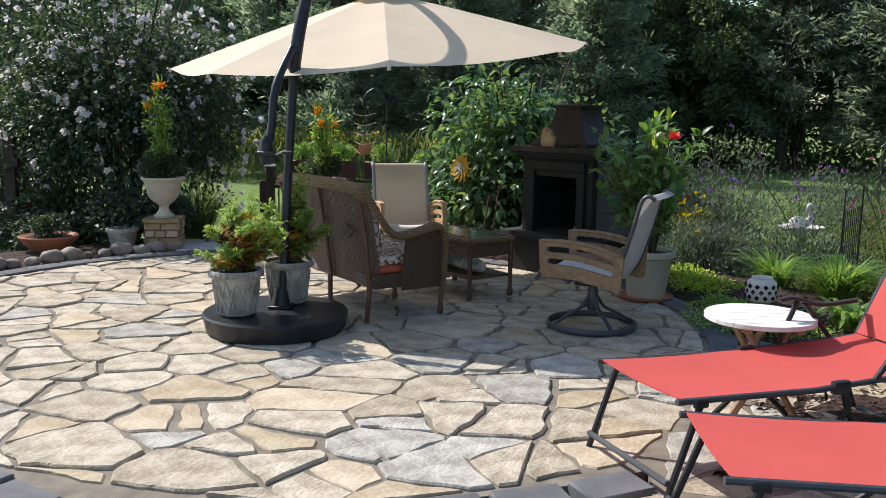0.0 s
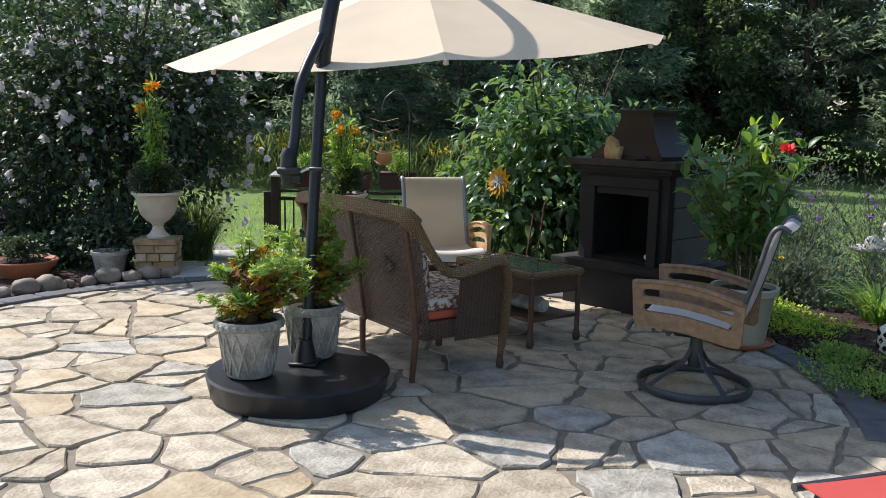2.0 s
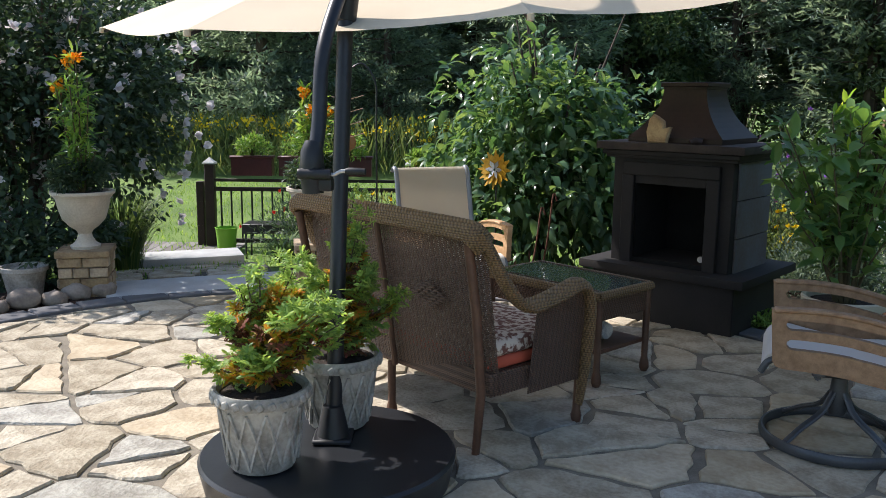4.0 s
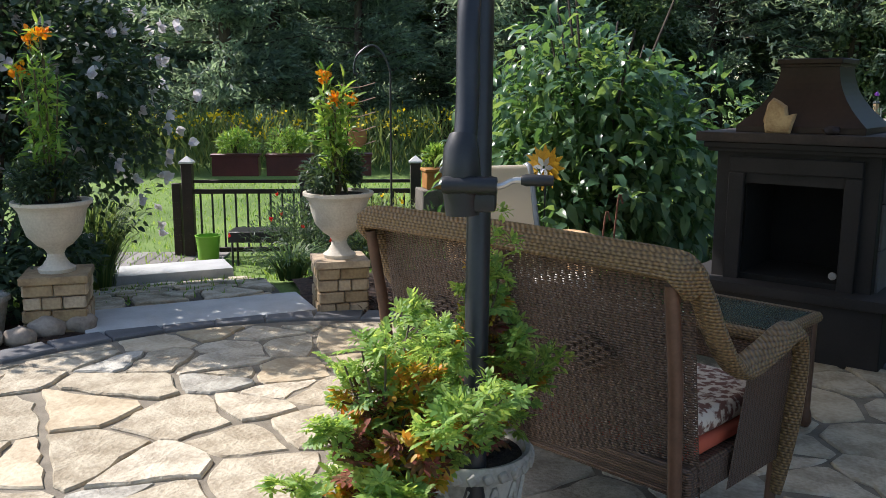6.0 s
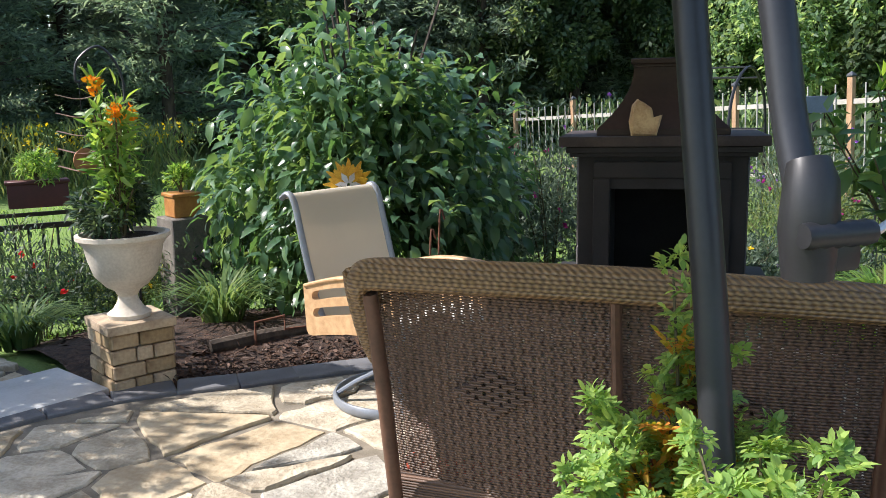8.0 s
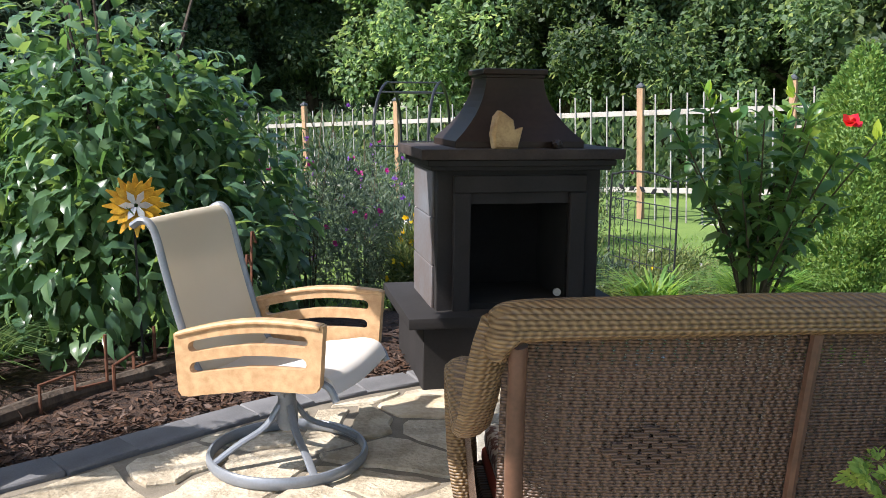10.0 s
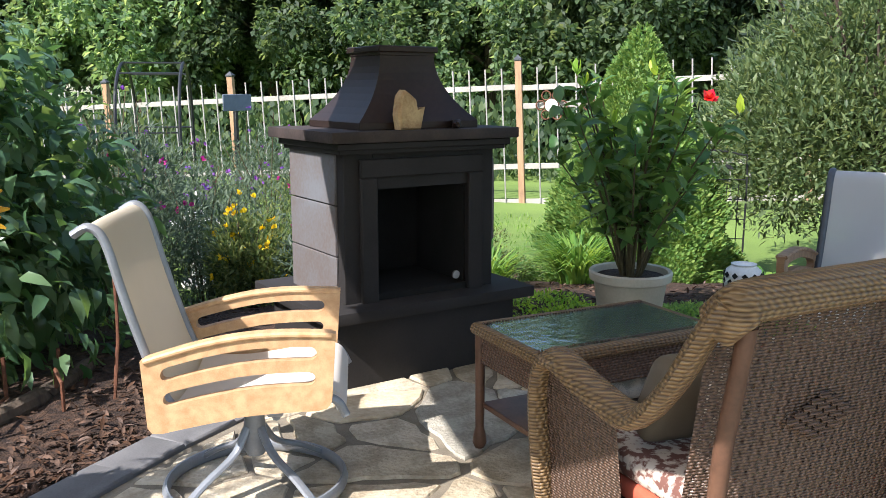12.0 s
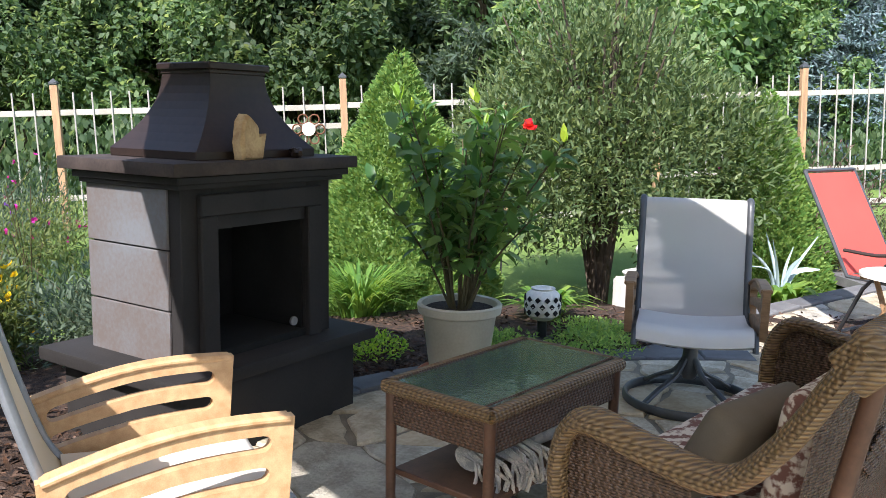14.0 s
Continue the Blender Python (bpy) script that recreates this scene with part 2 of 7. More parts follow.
RAIL_WHITE = mat("bleached_rail", (0.43, 0.405, 0.37), (0.30, 0.275, 0.245), 0.8, 0, 3, 50, 0.8, 0.2, 0.003)
PICKET = mat("grey_weathered_picket", (0.36, 0.345, 0.33), (0.24, 0.225, 0.21), 0.8, 0, 3, 50, 0.8, 0.2, 0.003)
DARK_WOOD = mat("dark_stained_timber", (0.045, 0.026, 0.02), (0.022, 0.013, 0.010), 0.6, 0, 4, 60, 0.8, 0.2, 0.003)
BURGUNDY = mat("burgundy_planter", (0.10, 0.022, 0.02), (0.06, 0.014, 0.013), 0.5, 0, 5, 70, 0.6, 0.1, 0.002)
BARK = mat("bark", (0.10, 0.075, 0.055), (0.045, 0.034, 0.026), 0.95, 0, 12, 60, 0.9, 0.8, 0.02, stretch=(1, 1, 0.3))
TWIG = mat("green_brown_stem", (0.10, 0.085, 0.04), (0.06, 0.05, 0.025), 0.8, 0, 20, 80, 0.7, 0.2, 0.002)
CUSHION = mat("paisley_cushion", (0.60, 0.53, 0.46), (0.16, 0.075, 0.06), 0.9, 0, 34, 60, 2.6, 0.15, 0.003)
CUSH_RED = mat("rust_red_cushion", (0.50, 0.105, 0.06), (0.40, 0.08, 0.045), 0.9, 0, 8, 300, 0.6, 0.1, 0.001)
PILLOW = mat("taupe_pillow", (0.15, 0.125, 0.095), (0.115, 0.095, 0.07), 0.95, 0, 8, 300, 0.6, 0.1, 0.001)
BLANKET = mat("woven_throw", (0.58, 0.54, 0.48), (0.30, 0.30, 0.29), 0.95, 0, 16, 200, 1.6, 0.3, 0.004)
RUST = mat("rusty_iron", (0.17, 0.07, 0.04), (0.09, 0.038, 0.022), 0.8, 0.2, 20, 100, 0.9, 0.3, 0.002)
COPPER = mat("copper_sheet", (0.48, 0.24, 0.13), (0.36, 0.17, 0.09), 0.35, 0.9, 8, 60, 0.5, 0.05, 0.001)
PETAL_YEL = mat("yellow_enamel", (0.62, 0.36, 0.03), (0.42, 0.22, 0.02), 0.4, 0.2, 30, 120, 0.8, 0.1, 0.001)
SILVER = mat("brushed_silver", (0.55, 0.55, 0.55), (0.42, 0.42, 0.42), 0.35, 0.7, 30, 120, 0.5, 0.05, 0.001)
GLASSY_BLUE = mat("blue_glass_blade", (0.50, 0.62, 0.66), (0.36, 0.48, 0.54), 0.2, 0.0, 10, 90, 0.6, 0.05, 0.001)
LIME = mat("lime_bucket", (0.24, 0.50, 0.05), (0.20, 0.42, 0.04), 0.5, 0, 5, 60, 0.5, 0.05, 0.001)
YELLOW = mat("yellow_paint", (0.62, 0.42, 0.05), (0.5, 0.33, 0.04), 0.6, 0, 8, 60, 0.6, 0.1, 0.001)

GLASS = bpy.data.materials.new("wet_table_glass")
GLASS.use_nodes = True
gb = GLASS.node_tree.nodes["Principled BSDF"]
gb.inputs["Base Color"].default_value = (0.50, 0.66, 0.61, 1)
gb.inputs["Roughness"].default_value = 0.02
gb.inputs["Transmission Weight"].default_value = 0.9
gb.inputs["IOR"].default_value = 1.5
gn = GLASS.node_tree.nodes.new("ShaderNodeTexNoise")
gn.inputs["Scale"].default_value = 26
gp = GLASS.node_tree.nodes.new("ShaderNodeBump")
gp.inputs["Strength"].default_value, gp.inputs["Distance"].default_value = 0.25, 0.006
gt = GLASS.node_tree.nodes.new("ShaderNodeTexCoord")
GLASS.node_tree.links.new(gt.outputs["Object"], gn.inputs["Vector"])
GLASS.node_tree.links.new(gn.outputs[0], gp.inputs["Height"])
GLASS.node_tree.links.new(gp.outputs[0], gb.inputs["Normal"])

LEAF_VIB = leaf_mat("viburnum_leaf", (0.078, 0.150, 0.050), (0.24, 0.40, 0.06), 0.27, 0.32)
LEAF_DARK = leaf_mat("dark_leaf", (0.042, 0.075, 0.028), (0.10, 0.16, 0.035), 0.5, 0.3)
LEAF_TREE = leaf_mat("tree_leaf", (0.095, 0.155, 0.055), (0.30, 0.44, 0.10), 0.55, 0.45, 0.45, 0.035, 0.4)
LEAF_PINE = leaf_mat("pine_needle", (0.12, 0.175, 0.10), (0.34, 0.46, 0.18), 0.6, 0.5, 0.4, 0.03, 0.35)
LEAF_BLUE = leaf_mat("blue_spruce_needle", (0.15, 0.215, 0.175), (0.22, 0.30, 0.22), 0.6, 0.25)
LEAF_SPRUCE = leaf_mat("dwarf_spruce_needle", (0.145, 0.25, 0.042), (0.26, 0.39, 0.05), 0.6, 0.35, 0.25)
LEAF_WILLOW = leaf_mat("grey_willow_leaf", (0.10, 0.145, 0.042), (0.23, 0.30, 0.06), 0.5, 0.35, 0.45)
LEAF_GER = leaf_mat("geranium_leaf", (0.205, 0.33, 0.06), (0.47, 0.64, 0.09), 0.5, 0.45, 0.3, 0.025)
LEAF_OLD = leaf_mat("yellowed_leaf", (0.42, 0.28, 0.03), (0.62, 0.42, 0.03), 0.5, 0.4, 0.4, 0.06)
LEAF_BROWN = leaf_mat("withered_leaf", (0.16, 0.065, 0.03), (0.2, 0.09, 0.03), 0.8, 0.15, 0.5, 0.04)
LEAF_HIB = leaf_mat("hibiscus_leaf", (0.10, 0.195, 0.042), (0.24, 0.40, 0.04), 0.35, 0.36, 0.35)
LEAF_LIME = leaf_mat("new_lime_leaf", (0.26, 0.40, 0.03), (0.45, 0.62, 0.04), 0.4, 0.5, 0.3)
GRASSY = leaf_mat("strap_leaf", (0.13, 0.24, 0.034), (0.32, 0.50, 0.045), 0.45, 0.42, 0.35)
GRASS_ORN = leaf_mat("ornamental_grass", (0.095, 0.16, 0.035), (0.24, 0.34, 0.06), 0.5, 0.42, 0.35)
MEADOW = leaf_mat("meadow_green", (0.11, 0.15, 0.035), (0.24, 0.30, 0.05), 0.6, 0.4, 0.4, 0.04)
SAGE = leaf_mat("sage_green", (0.09, 0.13, 0.06), (0.17, 0.23, 0.08), 0.6, 0.35, 0.4)
PURPLE_LEAF = leaf_mat("purple_shrub_leaf", (0.085, 0.055, 0.045), (0.14, 0.08, 0.05), 0.6, 0.3, 0.4)
FL_WHITE = leaf_mat("white_petal", (0.78, 0.72, 0.74), (0.8, 0.74, 0.74), 0.6, 0.4, 0.1, 0.01)
FL_ORANGE = leaf_mat("marigold_petal", (0.85, 0.30, 0.01), (0.9, 0.40, 0.01), 0.6, 0.35, 0.2, 0.02)
FL_YEL = leaf_mat("goldenrod_petal", (0.80, 0.58, 0.02), (0.85, 0.62, 0.02), 0.6, 0.35, 0.2, 0.01)
FL_PURPLE = leaf_mat("purple_petal", (0.28, 0.10, 0.45), (0.35, 0.12, 0.5), 0.6, 0.35, 0.3, 0.04)
FL_PINK = leaf_mat("magenta_petal", (0.55, 0.03, 0.28), (0.6, 0.05, 0.3), 0.6, 0.3, 0.25, 0.03)
FL_RED = leaf_mat("red_petal", (0.65, 0.015, 0.02), (0.7, 0.03, 0.02), 0.5, 0.3, 0.15, 0.01)


# ---- builders ----
def thing(name, x, y, z=0, rz=0, label="", category="", group="", kind=""):
    e = new(name)
    e.empty_display_size = 0.1
    e.matrix_basis = pose(x, y, z, 0, 0, rz)
    return tagged(e, label, category, group, kind)


def link_mesh(name, me, material, parent=None, label=""):
    me.materials.append(material)
    ob = new(name, me)
    if parent is not None:
        ob.parent = parent
    if label:
        tagged(ob, label)
    return ob


def part(name, bm, material, parent=None, label="", smooth=True):
    bmesh.ops.recalc_face_normals(bm, faces=bm.faces)
    me = bpy.data.meshes.new(name)
    bm.to_mesh(me)
    bm.free()
    if smooth:
        me.polygons.foreach_set("use_smooth", [True] * len(me.polygons))
        me.set_sharp_from_angle(angle=radians(38))
    return link_mesh(name, me, material, parent, label)


def cuboid(bm, sx, sy, sz, m=None, bevel=0.0, seg=1):
    """A box of that size round the middle of m, its edges rounded."""
    r = bmesh.ops.create_cube(bm, size=1, matrix=(m or Matrix()) @ Matrix.Diagonal((sx, sy, sz, 1)))
    if bevel:
        es = list({e for v in r["verts"] for e in v.link_edges})
        bmesh.ops.bevel(bm, geom=es, offset=bevel, segments=seg, affect="EDGES", profile=0.6)
    return bm


def at(x, y, z, rx=0, ry=0, rz=0):
    return pose(x, y, z, rx, ry, rz)


def lathe(bm, prof, n=28, m=None, wobble=None):
    rings = []
    for r, z in prof:
        ring = []
        for i in range(n):
            a = 2 * math.pi * i / n
            rr = r * (wobble(a, z) if wobble else 1)
            v = Vector((rr * math.cos(a), rr * math.sin(a), z))
            ring.append(bm.verts.new(m @ v if m else v))
        rings.append(ring)
    for a, b in zip(rings, rings[1:]):
        for i in range(n):
            bm.faces.new((a[i], a[(i + 1) % n], b[(i + 1) % n], b[i]))
    for ring, flip in ((rings[0], True), (rings[-1], False)):
        bm.faces.new(ring[::-1] if flip else ring)
    return bm


def sweep(bm, pts, r, n=8, closed=False, flat=1.0):
    """A tube along pts; r one radius or one each; flat squeezes it along its second axis."""
    pts = [Vector(p) for p in pts]
    rs = r if hasattr(r, "__len__") else [r] * len(pts)
    rings, up = [], None
    for i, p in enumerate(pts):
        if closed:
            d = (pts[(i + 1) % len(pts)] - pts[i - 1]).normalized()
        else:
            d = (pts[min(i + 1, len(pts) - 1)] - pts[max(i - 1, 0)]).normalized()
        if up is None:
            up = Vector((0, 0, 1)) if abs(d.z) < 0.9 else Vector((0, 1, 0))
        side = d.cross(up).normalized()
        up = side.cross(d).normalized()
        rings.append([bm.verts.new(p + rs[i] * (math.cos(a) * side + flat * math.sin(a) * up))
                      for a in (2 * math.pi * k / n for k in range(n))])
    pairs = list(zip(rings, rings[1:])) + ([(rings[-1], rings[0])] if closed else [])
    for a, b in pairs:
        for k in range(n):
            bm.faces.new((a[k], a[(k + 1) % n], b[(k + 1) % n], b[k]))
    if not closed:
        bm.faces.new(rings[0][::-1])
        bm.faces.new(rings[-1])
    return bm


def smooth_path(ctrl, n=24):
    """Points along a smooth curve through ctrl."""
    c = [Vector(p) for p in ctrl]
    c = [2 * c[0] - c[1]] + c + [2 * c[-1] - c[-2]]
    out, k = [], len(c) - 3
    for i in range(n + 1):
        s = min(i / n * k, k - 1e-6)
        j, t = int(s), s - int(s)
        a, b, d, e = c[j:j + 4]
        out.append(0.5 * (2 * b + (d - a) * t + (2 * a - 5 * b + 4 * d - e) * t * t + (3 * b - a - 3 * d + e) * t ** 3))
    return out


def prism(bm, poly, z0, z1, bevel=0.0, m=None, top_in=0.0):
    """A flat piece with the outline poly; top_in draws its top edge in."""
    c = sum((Vector(p[:2]) for p in poly), Vector((0, 0))) / len(poly)
    def ring(z, f):
        out = []
        for p in poly:
            q = Vector(p[:2])
            d = q - c
            q = c + d * (1 - f / max(d.length, 1e-6))
            v = Vector((q.x, q.y, z))
            out.append(bm.verts.new(m @ v if m else v))
        return out
    rings = [ring(z0, 0), ring(z1 - top_in, 0), ring(z1, top_in)] if top_in else [ring(z0, 0), ring(z1, 0)]
    n = len(poly)
    for a, b in zip(rings, rings[1:]):
        for i in range(n):
            bm.faces.new((a[i], a[(i + 1) % n], b[(i + 1) % n], b[i]))
    bm.faces.new(rings[0][::-1])
    bm.faces.new(rings[-1])
    return bm


def sheet(bm, rows, thick=0.0):
    """A skin over a grid of points; given a thickness it becomes a closed pad."""
    g = [[bm.verts.new(Vector(p)) for p in row] for row in rows]
    fs = []
    for a, b in zip(g, g[1:]):
        for i in range(len(a) - 1):
            fs.append(bm.faces.new((a[i], a[i + 1], b[i + 1], b[i])))
    if thick:
        bmesh.ops.recalc_face_normals(bm, faces=fs)
        bmesh.ops.solidify(bm, geom=fs, thickness=thick)
    return bm


rng = np.random.default_rng(7)


def leaf_mesh(name, P, D, U, length, width, fold=0.25, droop=0.25, simple=False):
    """Leaves at P, growing along D with their faces towards U."""
    n = len(P)
    D = D / np.linalg.norm(D, axis=1)[:, None]
    S = np.cross(D, U)
    S /= np.linalg.norm(S, axis=1)[:, None] + 1e-9
    N = np.cross(S, D)
    Ln = (length * rng.uniform(0.65, 1.3, n))[:, None]
    W = Ln * width / length * 0.5
    if simple:
        mid = P + D * Ln * 0.5
        tip = P + D * Ln - N * Ln * droop
        V = np.stack([P, mid - S * W, tip, mid + S * W], 1).reshape(-1, 3)
        F = (np.arange(n)[:, None] * 4 + np.arange(4)[None]).astype(np.int32)
        corners, sizes = F.reshape(-1), np.full(n, 4)
    else:
        c1 = P + D * Ln * 0.30
        c2 = P + D * Ln * 0.68 - N * Ln * droop * 0.4
        tip = P + D * Ln * 0.97 - N * Ln * droop
        up = N * W * fold
        V = np.stack([P, c1 - S * W * 0.95 + up, c1, c1 + S * W * 0.95 + up, c2 - S * W * 0.82 + up, c2, c2 + S * W * 0.82 + up, tip], 1).reshape(-1, 3)
        base = np.arange(n)[:, None] * 8
        tri = np.array([0, 2, 1, 0, 3, 2, 1, 2, 5, 1, 5, 4, 2, 3, 6, 2, 6, 5, 4, 5, 7, 5, 6, 7])
        corners, sizes = (base + tri[None]).reshape(-1).astype(np.int32), np.full(n * 8, 3)
    me = bpy.data.meshes.new(name)
    me.vertices.add(len(V))
    me.vertices.foreach_set("co", V.reshape(-1).astype(np.float32))
    me.loops.add(len(corners))
    me.loops.foreach_set("vertex_index", corners.astype(np.int32))
    me.polygons.add(len(sizes))
    me.polygons.foreach_set("loop_start", np.concatenate([[0], np.cumsum(sizes)[:-1]]).astype(np.int32))
    me.update(calc_edges=True)
    return me


def unit(n):
    v = rng.normal(size=(n, 3))
    return v / np.linalg.norm(v, axis=1)[:, None]


def lumpy(n, r, h, lumps=9, lump=0.42, inner=0.35, seed=0, z0=0.0, taper=0.0):
    """Points in an uneven crown made of many overlapping lumps, with the way out at each."""
    g = np.random.default_rng(seed)
    c = g.normal(size=(lumps, 3))
    c /= np.linalg.norm(c, axis=1)[:, None]
    c *= g.uniform(0.45, 0.8, (lumps, 1))
    c[:, 2] = np.abs(c[:, 2]) * 1.25 - 0.35
    k = g.integers(0, lumps, n)
    d = unit(n)
    rad = lump * g.uniform(0.75, 1.25, lumps)[k] * (inner + (1 - inner) * rng.uniform(0, 1, n) ** 0.35)
    p = c[k] + d * rad[:, None]
    q = p.copy()
    q[:, :2] *= (1 - taper * np.clip(p[:, 2:3], 0, 1))
    P = np.stack([q[:, 0] * r, q[:, 1] * r, z0 + (q[:, 2] + 0.75) / 1.9 * h], 1)
    return P, d + p * 0.6


# ---- ground, patio ----
PX, PY, PR = -1.2, 6.7, 2.9


def smoothstep(a, b, v):
    t = min(max((v - a) / (b - a), 0), 1)
    return t * t * (3 - 2 * t)


def ground_z(x, y):
    d = math.hypot(x - PX, y - PY)
    side = smoothstep(4.5, 7.0, y + 0.35 * max(x, 0))
    return -0.06 - 0.40 * smoothstep(3.7, 6.6, d) * side


bm = bmesh.new()
axis = [-400, -150, -60, -40] + [x * 1.0 for x in range(-30, -8, 2)] + [x * 0.4 for x in range(-20, 41)] + [x * 1.0 for x in range(18, 42, 2)] + [60, 150, 400]
sheet(bm, [[(x, y + 6, ground_z(x, y + 6)) for x in axis] for y in axis])
lawn = tagged(part("ground", bm, LAWN), "mown green lawn falling away from the patio", "lawn", kind="structure")


FRONT = [(0, 2.9), (45, 2.85), (60, 2.75), (72, 2.675), (80, 2.645), (89, 2.66), (101, 2.82), (114, 2.9), (200, 2.9), (250, 2.83), (261, 2.83), (272, 3.08), (298, 3.18), (316, 3.34), (330, 3.1), (345, 2.9), (361, 2.9)]


def patio_r(a):
    """Reach of the flags from the patio's centre: a circle that swells towards the walk."""
    a %= 360
    for (a0, r0), (a1, r1) in zip(FRONT, FRONT[1:]):
        if a0 <= a <= a1:
            return r0 + (r1 - r0) * (a - a0) / (a1 - a0)
    return PR


def bed_reach(a):
    """How far the planting bed reaches from the patio's middle, by compass angle in degrees."""
    pts = [(-45, 3.6), (-25, 5.4), (0, 6.8), (20, 6.6), (40, 6.4), (60, 5.6), (90, 5.2), (104, 4.6), (108, 3.7), (124, 3.7), (128, 4.8), (160, 5.2), (200, 4.6)]
    for (a0, r0), (a1, r1) in zip(pts, pts[1:]):
        if a <= a1:
            return r0 + (r1 - r0) * (a - a0) / (a1 - a0)
    return 3.6


for a0, a1 in ((-45, 102), (126, 201)):
  bm = bmesh.new()
  rows = []
  for a in range(a0, a1 + 1, 3):
    reach = bed_reach(a)
    row = []
    for k in range(22):
        r0 = patio_r(a) + 0.18
        r = r0 + (reach - r0) * k / 21
        x, y = PX + r * math.cos(radians(a)), PY + r * math.sin(radians(a))
        lift = 0.045 * math.sin(math.pi * min(k / 21 * 1.15, 1)) + 0.025 * noise.noise((x * 3, y * 3, 0))
        row.append((x, y, ground_z(x, y) + 0.03 + lift))
    rows.append(row)
  sheet(bm, rows)
  tagged(part("mulch_bed", bm, MULCH), "dark shredded bark mulch bed round the patio", "ground", kind="structure")


def clip_poly(poly, p, n):
    out = []
    for a, b in zip(poly, poly[1:] + poly[:1]):
        da, db = (a - p).dot(n), (b - p).dot(n)
        if da <= 0:
            out.append(a)
        if da * db < 0:
            out.append(a + (b - a) * (da / (da - db)))
    return out


def crazy_paving(seeds, outline_ok, bound, stretch=1.0):
    """Irregular cells round scattered seeds, cut square to one another."""
    cells = []
    for i, s in enumerate(seeds):
        poly = [Vector(v) for v in ((s.x - 1.2, s.y - 1.2), (s.x + 1.2, s.y - 1.2), (s.x + 1.2, s.y + 1.2), (s.x - 1.2, s.y + 1.2))]
        for j, o in enumerate(seeds):
            if i == j or (o - s).length > 2.8:
                continue
            d = o - s
            n = Vector((d.x, d.y * stretch * stretch))
            poly = clip_poly(poly, (s + o) / 2, n)
            if len(poly) < 3:
                break
        if len(poly) >= 3:
            poly = bound(poly)
            if len(poly) >= 3:
                cells.append(poly)
    return cells


def inset(poly, d):
    n = len(poly)
    area = sum(poly[i].x * poly[(i + 1) % n].y - poly[(i + 1) % n].x * poly[i].y for i in range(n))
    out = [p for p in poly]
    sgn = 1 if area > 0 else -1
    for i in range(n):
        e = poly[(i + 1) % n] - poly[i]
        if e.length < 1e-4:
            continue
        nrm = Vector((e.y, -e.x)).normalized() * sgn
        out = clip_poly(out, poly[i] - nrm * d, nrm)
        if len(out) < 3:
            return []
    return out


def rough_outline(poly, g, amp=0.015, step=0.06):
    """Broken stone edges: each side split up and knocked about."""
    out = []
    for a, b in zip(poly, poly[1:] + poly[:1]):
        k = max(1, int((b - a).length / step))
        nrm = Vector((b.y - a.y, a.x - b.x))
        nrm = nrm.normalized() if nrm.length else nrm
        for i in range(k):
            t = i / k
            out.append(a + (b - a) * t + nrm * g.uniform(-amp, amp) * (0.35 if i == 0 else 1))
    return out


patio = tagged(new("patio"), "patio of irregular cream limestone flags with sandy joints", "patio", kind="structure")
bm = bmesh.new()
prism(bm, [(PX + (patio_r(5 * k) + 0.02) * math.cos(radians(5 * k)), PY + (patio_r(5 * k) + 0.02) * math.sin(radians(5 * k))) for k in range(72)], -0.10, -0.011)
part("joint_bed", bm, JOINT, patio, smooth=False)
bm = bmesh.new()
prism(bm, [(1.0, 3.75), (3.62, 3.75), (3.3, 4.3), (2.9, 5.0), (2.45, 5.72), (1.85, 6.4), (1.2, 6.4)], -0.09, -0.0085)
part("joint_bed", bm, JOINT, patio, smooth=False)
bm = bmesh.new()
cuboid(bm, 9, 6.2, 0.08, at(0.2, 0.75, -0.058))
tagged(part("paved_walk", bm, PAVER, smooth=False), "sand bed of the grey paver walk", "pavement", kind="structure")

g = random.Random(11)


def shatter(poly, limit, out):
    """Break a slab by lines across its longer way, on and on, until the pieces are small enough to lay."""
    n = len(poly)
    area = abs(sum(poly[i].x * poly[(i + 1) % n].y - poly[(i + 1) % n].x * poly[i].y for i in range(n))) / 2
    if area < 0.012:
        return
    if area < limit:
        out.append(poly)
        return
    a, b = max(((p, q) for p in poly for q in poly), key=lambda pq: (pq[0] - pq[1]).length)
    d = (b - a).normalized()
    turn = radians(g.uniform(-42, 42))
    nrm = Vector((d.x * math.cos(turn) - d.y * math.sin(turn), d.x * math.sin(turn) + d.y * math.cos(turn)))
    p = a.lerp(b, g.uniform(0.33, 0.67))
    for half in (clip_poly(poly, p, nrm), clip_poly(poly, p, -nrm)):
        if len(half) >= 3:
            shatter(half, g.choice((0.12, 0.2, 0.28)), out)


seeds = []
tries = 0
while len(seeds) < 260 and tries < 1500:
    tries += 1
    p = Vector((g.uniform(-4.3, 4.7), g.uniform(3.6, 9.7)))
    inside = (p - Vector((PX, PY))).length < PR + 0.35
    spread = g.choice((0.17, 0.25, 0.4, 0.55, 0.7))
    lobe = p.x > 1.2 and 3.7 < p.y < 6.4 and p.x < 3.9 - 0.6 * (p.y - 3.7)
    if (inside or lobe) and all((q - p).length > spread for q in seeds):
        seeds.append(p)


